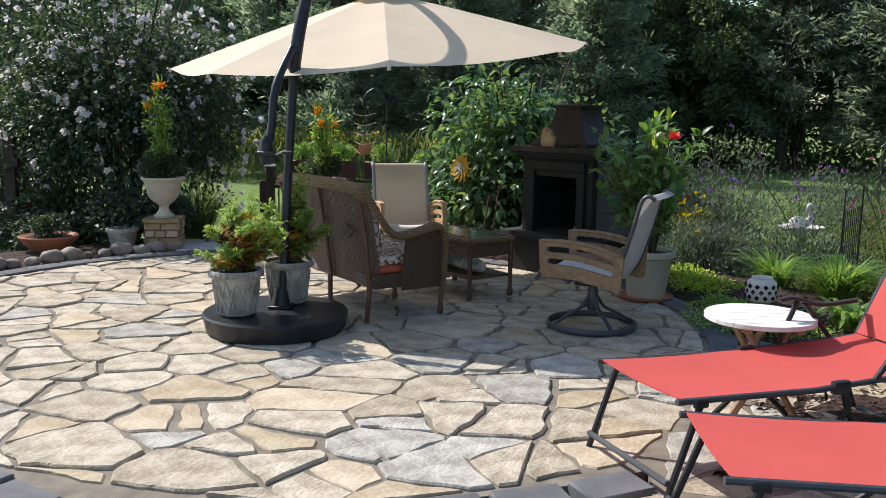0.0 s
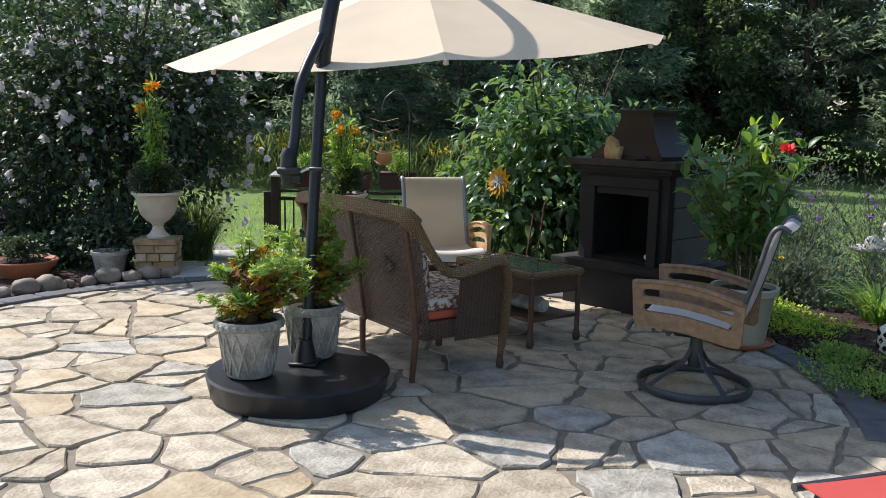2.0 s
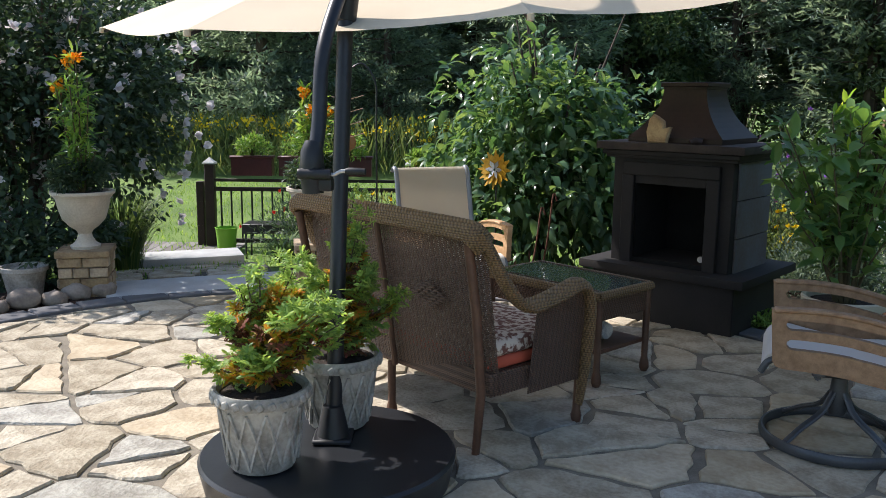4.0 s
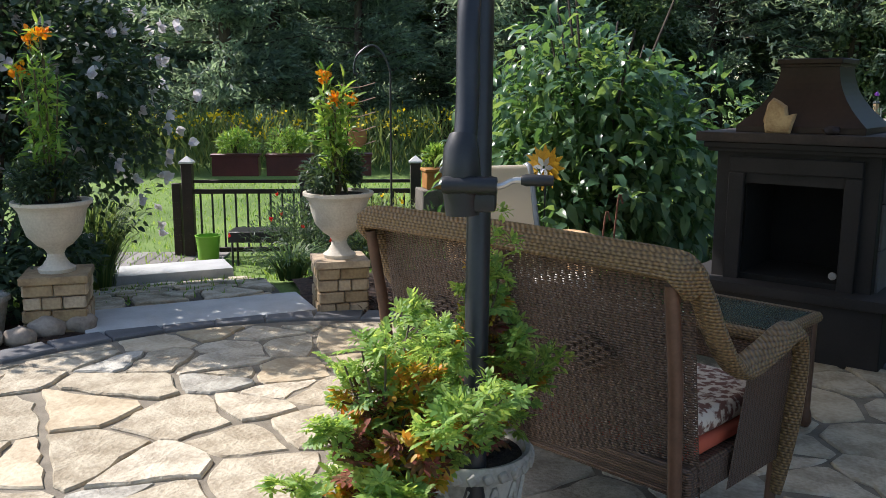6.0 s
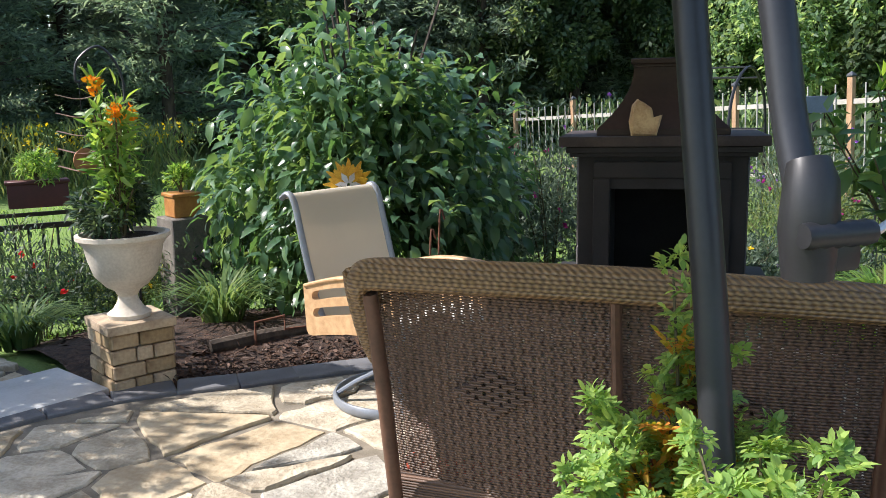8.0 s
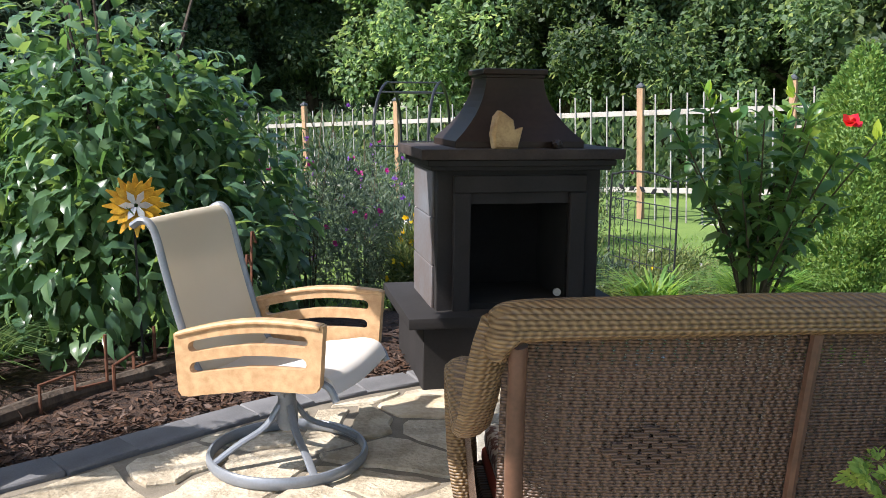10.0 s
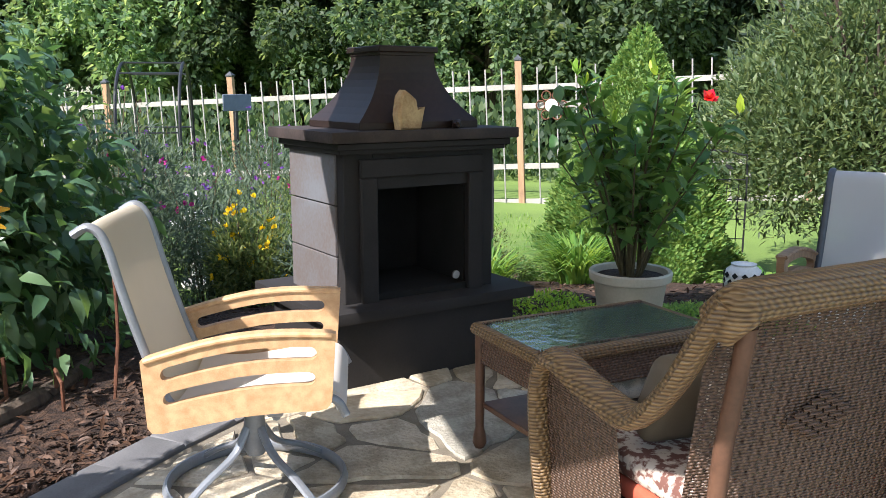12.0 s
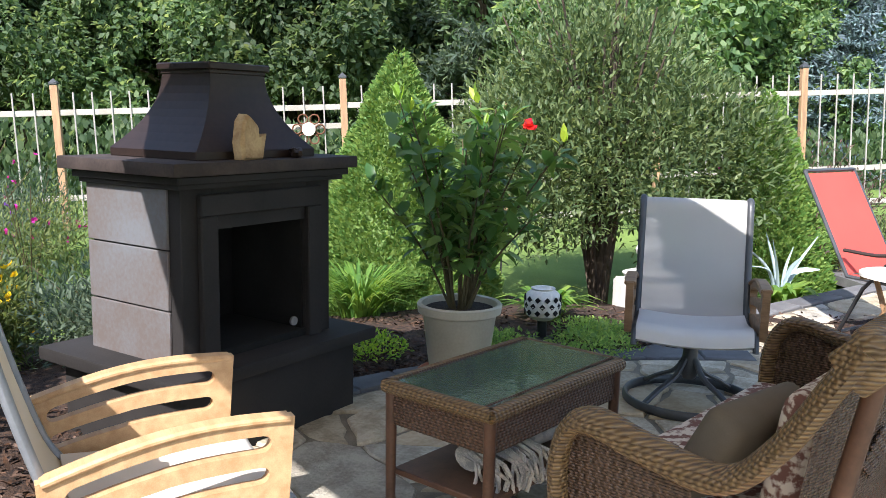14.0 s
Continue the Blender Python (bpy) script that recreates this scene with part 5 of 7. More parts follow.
# ---- big pot with hibiscus ----
hp = thing("large_planter", 1.47, 7.71, 0.0, 0, "large cream resin planter with a rolled rim", "plant pot")
bm = bmesh.new()
lathe(bm, [(0.145, 0.02), (0.15, 0.03), (0.19, 0.33), (0.195, 0.335), (0.215, 0.345), (0.22, 0.385), (0.212, 0.395), (0.195, 0.39), (0.188, 0.355), (0.01, 0.35)], 36)
part("pot_body", bm, POT_CREAM, hp)
bm = bmesh.new()
lathe(bm, [(0.17, 0), (0.2, 0.005), (0.215, 0.03), (0.205, 0.034), (0.19, 0.018), (0.01, 0.016)], 30)
part("saucer", bm, TERRA, hp, "brown clay saucer")
bm = bmesh.new()
lathe(bm, [(0.01, 0.352), (0.187, 0.352), (0.18, 0.362), (0.01, 0.366)], 24)
part("soil", bm, SOIL, hp)
hib = thing("hibiscus_bush", 1.47, 7.71, 0.36, 0, "upright hibiscus with dark glossy leaves and one red bloom", "plant")
g4 = np.random.default_rng(9)
bm = bmesh.new()
P, D, N2 = [], [], []
TP, TD = [], []
for k in range(26):
    a, rr, hh = g4.uniform(0, 6.28), g4.uniform(0.10, 0.52), g4.uniform(0.40, 0.95)
    hh *= 1.12 - 0.5 * max(rr - 0.3, 0)
    if k < 3:
        rr, hh = ((0.14, 1.05), (0.2, 1.0), (0.3, 0.86))[k]
    e = Vector((rr * math.cos(a), rr * math.sin(a), hh))
    pts = smooth_path([(0.05 * math.cos(a), 0.05 * math.sin(a), 0), (e.x * 0.45, e.y * 0.45, hh * 0.5), e], 12)
    bm = bmesh.new()
    sweep(bm, pts, [0.008 - 0.0004 * i for i in range(13)], 5)
    part("stem", bm, TWIG, hib)
    for j in range(4, 13):
        for _ in range(3 if j < 8 else 4):
            o = g4.normal(size=3)
            o /= np.linalg.norm(o)
            (TP if (j > 11 and k % 4 == 0) else P).append(np.array(pts[j]) + o * 0.012)
            (TD if (j > 11 and k % 4 == 0) else D).append(o + np.array([0, 0, 0.5]))
P, D = np.array(P), np.array(D)
link_mesh("leaves", leaf_mesh("leaves", P, D, unit(len(P)) * 0.5 + np.array([0, 0, 1]), 0.115, 0.052, 0.3, 0.25), LEAF_HIB, hib)
TP, TD = np.array(TP), np.array(TD)
link_mesh("new_leaves", leaf_mesh("new_leaves", TP, TD + np.array([0, 0, 0.8]), unit(len(TP)) + np.array([0, 0, 1]), 0.085, 0.035, 0.3, 0.1), LEAF_LIME, hib, "fresh lime green leaves")
PP = np.tile(np.array([[0.10, -0.36, 0.93]]), (14, 1))
link_mesh("bloom", leaf_mesh("bloom", PP, unit(14) + np.array([0, 0, 0.6]), unit(14), 0.05, 0.045, 0.2, 0.1), FL_RED, hib, "single red bloom")


# ---- red loungers and side table ----
def lounger(x, y, rz, label, back=50):
    l = thing("folding_lounger", x, y, 0, rz, label, "lounger", "red folding loungers")
    l.matrix_basis = pose(x, y, 0, 0, 0, rz) @ Matrix.Diagonal((1.1, 1.0, 1.05, 1.0))
    W, Z = 0.285, 0.355
    bm = bmesh.new()
    sheet(bm, [[(0.02 + 1.33 * i / 12, -W + 2 * W * j / 6, Z + 0.02 * (abs(i - 6) / 6) ** 2 - 0.012 * math.sin(math.pi * j / 6)) for j in range(7)] for i in range(13)], 0.005)
    part("seat_sling", bm, RED_SLING, l)
    ca, sa = math.cos(radians(back)), math.sin(radians(back))
    bm = bmesh.new()
    sheet(bm, [[(1.35 + 0.66 * i / 8 * ca, -W + 2 * W * j / 6, Z + 0.02 + 0.66 * i / 8 * sa) for j in range(7)] for i in range(9)], 0.005)
    part("back_sling", bm, RED_SLING, l)
    for sy in (-1, 1):
        bm = bmesh.new()
        sweep(bm, [(0.0, sy * W, Z + 0.01), (0.6, sy * W, Z - 0.012), (1.35, sy * W, Z + 0.01), (1.35 + 0.68 * ca, sy * W, Z + 0.02 + 0.68 * sa)], 0.013, 8)
        part("side_tube", bm, STEEL_DK, l)
        bm = bmesh.new()
        sweep(bm, [(0.10, sy * W, Z - 0.01), (-0.02, sy * W, 0.0)], 0.013, 8)
        part("front_leg", bm, BLACK_IRON, l)
        bm = bmesh.new()
        sweep(bm, smooth_path([(0.72, sy * W, Z - 0.01), (0.78, sy * W, Z - 0.08), (0.70, sy * W, 0.16), (0.52, sy * W, 0.015)], 10), 0.013, 8)
        sweep(bm, smooth_path([(0.74, sy * W, Z - 0.01), (0.80, sy * W, 0.2), (0.98, sy * W, 0.015)], 8), 0.013, 8)
        part("centre_leg", bm, BLACK_IRON, l)
        bm = bmesh.new()
        cuboid(bm, 0.08, 0.035, 0.055, at(0.73, sy * W, Z - 0.012), 0.014, 2)
        part("hinge", bm, BLACK_IRON, l)
        bm = bmesh.new()
        cuboid(bm, 0.055, 0.03, 0.035, at(0.10, sy * W, Z - 0.005), 0.01, 2)
        part("hinge", bm, BLACK_IRON, l)
        bm = bmesh.new()
        sweep(bm, smooth_path([(0.92, sy * (W + 0.035), Z + 0.20), (1.0, sy * (W + 0.035), Z + 0.205), (1.15, sy * (W + 0.035), Z + 0.165), (1.36, sy * (W + 0.035), Z + 0.17)], 10), [0.022] * 11, 8, flat=0.5)
        part("arm_rest", bm, DARK_WOOD, l, "dark brown moulded arm rest")
        bm = bmesh.new()
        sweep(bm, [(1.02, sy * (W + 0.03), Z + 0.19), (0.90, sy * W, Z)], 0.012, 8)
        sweep(bm, [(1.06, sy * (W + 0.03), Z + 0.18), (1.25, sy * W, Z - 0.05), (1.38, sy * W, 0.0)], 0.012, 8)
        part("arm_strut", bm, BLACK_IRON, l)
    for xx, zz in ((-0.02, 0.06), (0.52, 0.012), (0.98, 0.012), (1.38, 0.012), (1.35 + 0.68 * ca, Z + 0.02 + 0.68 * sa)):
        bm = bmesh.new()
        sweep(bm, [(xx, -W, zz), (xx, W, zz)], 0.012, 8)
        part("cross_tube", bm, STEEL_DK, l)


lounger(0.955, 4.20, 27, "red sling folding lounger with raised back", 62)
lounger(1.09, 3.53, 3.5, "red sling folding lounger beside another lounger")
st = thing("side_table", 1.66, 5.06, 0, 4, "round white slatted side table on folding wooden legs", "side table")
for k in range(7):
    y0, y1 = -0.262 + 0.075 * k, -0.262 + 0.075 * k + 0.071
    ys = [y0 + (y1 - y0) * i / 5 for i in range(6)]
    half = [math.sqrt(max(0.264 ** 2 - y * y, 0.0006)) for y in ys]
    bm = bmesh.new()
    prism(bm, [(x, y) for x, y in zip(half, ys)] + [(-x, y) for x, y in zip(half[::-1], ys[::-1])], 0.462, 0.484, top_in=0.003)
    part("top_slat", bm, WHITE_PAINT, st)
for sx in (-1, 1):
    for sy in (-1, 1):
        bm = bmesh.new()
        sweep(bm, [(sx * 0.12, sy * 0.13, 0.464), (-sx * 0.16, sy * 0.15, 0.0)], 0.017, 6)
        part("leg", bm, TEAK_DK, st)
    bm = bmesh.new()
    cuboid(bm, 0.03, 0.44, 0.025, at(sx * 0.12, 0, 0.451))
    part("batten", bm, TEAK_DK, st)


# ---- fence with square pickets ----
FX = 10.5
fence = thing("garden_fence", FX, 0, -0.085, 0, "tall bleached wooden fence with cedar posts and thin pickets", "fence")
fence.matrix_basis = pose(FX, 0, -0.085, -2.65)
POSTS = [-6.9, -4.4, -1.9, 0.63, 3.1, 5.55, 8.02, 9.8, 12.15, 14.75, 17.2, 19.7, 22.2, 24.7]
picket_me = None
for k, y in enumerate(POSTS):
    bm = bmesh.new()
    cuboid(bm, 0.10, 0.10, 2.30, at(0, y, 1.15), 0.006)
    post = part("post", bm, FENCE_WOOD, fence)
    bm = bmesh.new()
    cuboid(bm, 0.125, 0.125, 0.03, at(0, y, 2.315), 0.006)
    bmesh.ops.create_cone(bm, cap_ends=True, segments=4, radius1=0.085, radius2=0.005, depth=0.06, matrix=at(0, y, 2.36, 0, 0, 45))
    part("post_cap", bm, STEEL_DK, post)
    if k + 1 == len(POSTS):
        break
    bay = POSTS[k + 1] - y
    gate = k == 6
    for z in ((1.90, 0.66, 0.10) if not gate else (1.88, 1.60, 0.66, 0.10)):
        bm = bmesh.new()
        cuboid(bm, 0.04, bay - 0.1, 0.085, at(0.0, y + bay / 2, z), 0.004)
        part("rail", bm, RAIL_WHITE, fence)
    n = max(2, round(bay / 0.275))
    for j in range(1, n):
        if picket_me is None:
            bm = bmesh.new()
            cuboid(bm, 0.021, 0.021, 2.12, None, 0.003)
            ob = part("picket", bm, PICKET, fence)
            picket_me = ob.data
        else:
            ob = new("picket", picket_me)
            ob.parent = fence
        ob.location = (-0.033, y + bay * j / n, 1.13)

# iron scroll ornaments with white discs on the fence
for y in (8.62, 9.35):
    orn = thing("scroll_ornament", FX - 0.07, y, 1.08, 0, "rusty iron scroll ornament with a white disc on the fence", "ornament", "scroll ornaments")
    bm = bmesh.new()
    for k in range(6):
        a = k * math.pi / 3
        c = Vector((0, 0.17 * math.cos(a), 0.17 * math.sin(a)))
        sweep(bm, [c + Vector((0, 0.07 * math.cos(b), 0.07 * math.sin(b))) for b in (2 * math.pi * j / 12 for j in range(12))], 0.012, 5, closed=True)
    part("scrolls", bm, RUST, orn)
    bm = bmesh.new()
    lathe(bm, [(0.004, -0.01), (0.10, -0.01), (0.10, 0.01), (0.004, 0.012)], 20, at(-0.03, 0, 0, 0, -90))
    part("disc", bm, WHITE_PAINT, orn)

# wire arbor and trellis
arb = thing("garden_arbor", 6.3, 13.6, -0.46, 25, "dark iron garden arch among the flowers", "arbor")
for sy in (-0.35, 0.35):
    bm = bmesh.new()
    sweep(bm, smooth_path([(-0.75, sy, 0), (-0.75, sy, 1.3), (-0.55, sy, 1.85), (0, sy, 2.1), (0.55, sy, 1.85), (0.75, sy, 1.3), (0.75, sy, 0)], 30), 0.02, 6)
    part("hoop", bm, BLACK_IRON, arb)
for x, z in ((-0.75, 0.7), (-0.75, 1.3), (-0.4, 1.97), (0, 2.1), (0.4, 1.97), (0.75, 1.3), (0.75, 0.7)):
    bm = bmesh.new()
    sweep(bm, [(x, -0.35, z), (x, 0.35, z)], 0.012, 5)
    part("rung", bm, BLACK_IRON, arb)
sg = thing("hanging_sign", 7.6, 13.2, 1.05, -20, "small blue-grey sign board on a post by the arch", "sign")
bm = bmesh.new()
cuboid(bm, 0.5, 0.02, 0.22, at(0, 0, 0.1), 0.005)
part("board", bm, mat("blue_grey_paint", (0.16, 0.19, 0.25), None, 0.6), sg)
bm = bmesh.new()
cuboid(bm, 0.05, 0.05, 1.6, at(0, 0.04, -0.72), 0.004)
part("post", bm, BLACK_IRON, sg)
for px, py, rz in ((3.55, 9.2, 60), (4.1, 7.35, 100)):
    tr = thing("wire_trellis", px, py, ground_z(px, py), rz, "low black wire trellis with leaf scrolls", "trellis", "wire trellises")
    bm = bmesh.new()
    sweep(bm, smooth_path([(-0.42, 0, 0), (-0.42, 0, 1.0), (-0.36, 0, 1.12), (0, 0, 1.16), (0.36, 0, 1.12), (0.42, 0, 1.0), (0.42, 0, 0)], 24), 0.008, 6)
    part("frame", bm, BLACK_IRON, tr)
    bm = bmesh.new()
    for k in range(9):
        sweep(bm, [(-0.36 + 0.09 * k, 0, 0), (-0.36 + 0.09 * k, 0, 0.92)], 0.004, 4)
    for k in range(6):
        sweep(bm, [(-0.42, 0, 0.12 + 0.16 * k), (0.42, 0, 0.12 + 0.16 * k)], 0.004, 4)
    part("grid", bm, BLACK_IRON, tr)
    bm = bmesh.new()
    for k in range(5):
        prism(bm, [(-0.04, 0), (0, 0.02), (0.05, 0), (0, -0.02)], -0.003, 0.003, m=at(-0.28 + 0.14 * k, 0, 1.02, 90, 0, 0) @ at(0, 0, 0, 0, 0, 30 * (-1) ** k))
    part("leaf_scrolls", bm, BLACK_IRON, tr)

# ---- gate railing beyond the steps ----
rl = thing("gate_railing", -3.50, 14.0, -0.48, -1, "dark timber railing with thin black balusters and flower boxes", "railing")
for x in (0.0, 1.28, 2.5):
    bm = bmesh.new()
    cuboid(bm, 0.115, 0.115, 1.06, at(x, 0, 0.53), 0.006)
    pst = part("post", bm, DARK_WOOD, rl)
    bm = bmesh.new()
    cuboid(bm, 0.15, 0.15, 0.02, at(x, 0, 1.07))
    bmesh.ops.create_cone(bm, cap_ends=True, segments=4, radius1=0.10, radius2=0.006, depth=0.06, matrix=at(x, 0, 1.11, 0, 0, 45))
    part("post_cap", bm, WHITE_PAINT, pst, "small pale pyramid post cap")
bm = bmesh.new()
cuboid(bm, 0.09, 0.09, 0.84, at(-0.13, 0.02, 0.42), 0.005)
part("gate_stile", bm, DARK_WOOD, rl)
for x0, x1 in ((0.06, 1.22), (1.34, 2.44)):
    for z in (0.86, 0.75, 0.10):
        bm = bmesh.new()
        cuboid(bm, x1 - x0, 0.05, 0.05 if z < 0.8 else 0.035, at((x0 + x1) / 2, 0, z), 0.004)
        part("rail", bm, DARK_WOOD, rl)
    for k in range(9):
        bm = bmesh.new()
        sweep(bm, [(x0 + 0.07 + (x1 - x0 - 0.14) * k / 8, 0, 0.12), (x0 + 0.07 + (x1 - x0 - 0.14) * k / 8, 0, 0.74)], 0.012, 6)
        part("baluster", bm, BLACK_IRON, rl)
for k, x in enumerate((-2.96, -2.375, -1.74)):
    bx = thing("flower_box", x, 13.97, 0.445, -1, "burgundy flower box with green herbs on the railing", "planter", "flower boxes on the railing")
    bm = bmesh.new()
    prism(bm, [(-0.25, -0.08), (0.25, -0.08), (0.25, 0.08), (-0.25, 0.08)], 0.0, 0.21, top_in=0.006)
    box = part("box_body", bm, BURGUNDY, bx)
    bm = bmesh.new()
    cuboid(bm, 0.53, 0.19, 0.035, at(0, 0, 0.225), 0.008)
    part("box_rim", bm, BURGUNDY, box)
    spray("box_herbs", x, 13.97, 0.66, 0.22, 0.40, 900, GRASSY, 0.06, 0.014, 40 + k, "soft green herbs growing in a flower box", "plant", 8, (), "herbs in flower boxes")
dk = thing("timber_deck", -3.6, 13.35, -0.47, -3, "weathered deck boards by the gate", "deck")
for k in range(9):
    bm = bmesh.new()
    cuboid(bm, 0.14, 1.3, 0.03, at(-0.8 + 0.148 * k, 0.2, 0.015), 0.004)
    part("deck_board", bm, mat("grey_deck_board", (0.24, 0.22, 0.20), None, 0.85, obrand=0.2) if k == 0 else bpy.data.materials["grey_deck_board"], dk)
bk = thing("lime_bucket", -3.25, 13.7, -0.44, 0, "small lime green bucket by the railing", "bucket")
bm = bmesh.new()
lathe(bm, [(0.10, 0), (0.13, 0.26), (0.14, 0.27), (0.125, 0.27), (0.11, 0.02), (0.01, 0.015)], 20)
part("bucket_body", bm, LIME, bk)
bn = thing("mesh_bench", -2.62, 13.3, -0.46, -3, "low black metal mesh bench before the railing", "bench")
bm = bmesh.new()
cuboid(bm, 0.62, 0.34, 0.02, at(0, 0, 0.40), 0.004)
cuboid(bm, 0.62, 0.02, 0.10, at(0, -0.16, 0.35), 0.004)
part("seat", bm, BLACK_IRON, bn)
for sx in (-0.28, 0.28):
    for sy in (-0.12, 0.12):
        bm = bmesh.new()
        sweep(bm, [(sx, sy, 0), (sx, sy, 0.395)], 0.012, 6)
        part("leg", bm, BLACK_IRON, bn)
COPPER_PAINT = mat("orange_stained_wood", (0.44, 0.20, 0.05), (0.30, 0.12, 0.03), 0.6, 0, 8, 60, 0.8, 0.2, 0.002)
pb = thing("timber_block", -0.9, 11.95, ground_z(-0.9, 11.95), 10, "weathered grey timber block behind the urn", "planter stand")
bm = bmesh.new()
cuboid(bm, 0.30, 0.30, 0.80, at(0, 0, 0.40), 0.01)
part("block", bm, mat("grey_timber", (0.17, 0.15, 0.125), (0.09, 0.08, 0.065), 0.85, 0, 6, 60, 0.9, 0.3, 0.004), pb)
yb = thing("orange_planter", -0.9, 11.95, ground_z(-0.9, 11.95) + 0.80, 10, "small orange wooden planter box on a timber block", "planter")
bm = bmesh.new()
cuboid(bm, 0.20, 0.20, 0.17, at(0, 0, 0.085), 0.008)
box = part("box_body", bm, COPPER_PAINT, yb)
bm = bmesh.new()
cuboid(bm, 0.225, 0.225, 0.03, at(0, 0, 0.165), 0.006)
part("box_rim", bm, COPPER_PAINT, box)
spray("planter_herbs", -0.9, 11.95, ground_z(-0.9, 11.95) + 0.98, 0.13, 0.22, 400, GRASSY, 0.06, 0.016, 91, "green herbs in the orange planter box", "plant", 6)
# dark deck corner beyond the flowers on the house side
dw = thing("dark_deck_corner", -6.35, 9.75, -0.1, 12, "dark brown timber deck with a post and rail", "deck")
for z, h in ((0.22, 0.28), (0.92, 0.1)):
    bm = bmesh.new()
    cuboid(bm, 2.4, 0.10, h, at(0, 0, z), 0.006)
    part("board", bm, DARK_WOOD, dw)
bm = bmesh.new()
cuboid(bm, 2.4, 1.2, 0.05, at(0, 0.6, 0.385), 0.006)
part("deck_top", bm, DARK_WOOD, dw)
for x in (-1.1, 0.1, 1.1):
    bm = bmesh.new()
    cuboid(bm, 0.12, 0.12, 1.25, at(x, 0.02, 0.62), 0.006)
    part("post", bm, DARK_WOOD, dw)

# ---- garden ornaments ----
sf = thing("sunflower_spinner", -0.22, 10.33, ground_z(-0.22, 10.33), 0, "yellow metal sunflower spinner on a thin stake", "garden stake")
aim = Vector((-0.62, -0.78, 0.1)).normalized()
q4 = aim.to_track_quat("Z", "Y").to_matrix().to_4x4()
M = Matrix.Translation((0, 0, 0.90)) @ q4
for ring, (n, r, zz) in enumerate(((12, 0.165, 0.0), (12, 0.13, 0.015))):
    for k in range(n):
        a = 2 * math.pi * (k + 0.5 * ring) / n
        bm = bmesh.new()
        prism(bm, [(0.03, -0.010), (0.09, -0.024), (r, -0.004), (r, 0.004), (0.09, 0.024), (0.03, 0.010)], -0.002, 0.002, m=M @ at(0, 0, zz, 0, 0, math.degrees(a)) @ at(0, 0, 0, 14, -12))
        part("petal", bm, PETAL_YEL, sf)
for k in range(6):
    bm = bmesh.new()
    prism(bm, [(0.01, -0.008), (0.05, -0.018), (0.085, 0), (0.05, 0.018), (0.01, 0.008)], -0.002, 0.002, m=M @ at(0, 0, 0.03, 0, 0, 60 * k) @ at(0, 0, 0, 14, -12))
    part("inner_petal", bm, SILVER, sf, "pale silver inner petal")
bm = bmesh.new()
sweep(bm, [(0, 0, 0), (0, 0.02, 0.5), (0, 0.03, 0.9)], 0.007, 6)
part("stake", bm, BLACK_IRON, sf)
hk = thing("shepherd_hook", -1.42, 11.68, ground_z(-1.42, 11.68), 0, "black shepherd's hook with hanging copper spinner", "garden hook")
gz = -ground_z(-1.42, 11.68)
bm = bmesh.new()
sweep(bm, smooth_path([(0.13, 0, 0), (0.13, 0, 1.2 + gz), (0.12, 0, 1.55 + gz), (0.0, 0, 1.73 + gz), (-0.14, 0, 1.65 + gz), (-0.17, 0, 1.52 + gz), (-0.14, 0, 1.50 + gz)], 34), 0.009, 6)
part("rod", bm, BLACK_IRON, hk)
for k in range(5):
    z = 1.42 - 0.12 * k + gz
    bm = bmesh.new()
    sweep(bm, smooth_path([(-0.30, 0.05 * k, z), (-0.16, -0.05, z - 0.03), (0.0, 0.03, z + 0.01)], 8), 0.012, 5, flat=0.3)
    part("spinner_blade", bm, COPPER, hk)
bm = bmesh.new()
sweep(bm, [(-0.15, 0, 1.51 + gz), (-0.15, 0, 0.85 + gz)], 0.003, 4)
part("wire", bm, BLACK_IRON, hk)
bm = bmesh.new()
lathe(bm, [(0.004, -0.008), (0.085, -0.004), (0.085, 0.004), (0.004, 0.008)], 24, at(-0.15, 0, 0.98 + gz, 90, 0, 20))
part("copper_disc", bm, COPPER, hk, "round copper disc")
# rusty stakes and log edging behind the cream chair
for k, (x, y) in enumerate(((-0.78, 10.06), (-0.42, 10.12), (-0.08, 10.05))):
    rs = thing("rusty_plant_stake", x, y, -0.04, 20 * k, "bent rusty iron stake in the mulch", "garden stake", "rusty stakes in the mulch")
    bm = bmesh.new()
    sweep(bm, [(-0.16, 0, 0.02), (-0.16, 0, 0.17), (0.02, 0.02, 0.18), (0.02, 0.02, 0.10), (0.17, 0, 0.105), (0.17, 0, 0.33 - 0.05 * k)], 0.009, 6)
    part("iron_rod", bm, RUST, rs)
for k, (x, y, h) in enumerate(((0.0, 9.85, 0.62), (0.10, 9.92, 0.72))):
    rs = thing("iron_rod_stake", x, y, -0.04, 0, "tall thin rusty iron stake leaning by the shrub", "garden stake", "tall rusty stakes")
    bm = bmesh.new()
    sweep(bm, smooth_path([(0, 0, 0), (0.06, 0, h * 0.5), (0.1, 0.03, h), (0.13, 0.03, h - 0.05)], 10), 0.007, 6)
    part("iron_rod", bm, RUST, rs)
lg = thing("log_edging", -0.5, 10.12, -0.02, 4, "weathered log lying on the mulch", "log")
bm = bmesh.new()
sweep(bm, smooth_path([(-0.7, 0, 0.04), (-0.2, 0.03, 0.045), (0.3, -0.02, 0.04), (0.8, 0.02, 0.05)], 12), [0.042 + 0.006 * math.sin(i) for i in range(13)], 9)
part("log", bm, BARK, lg)
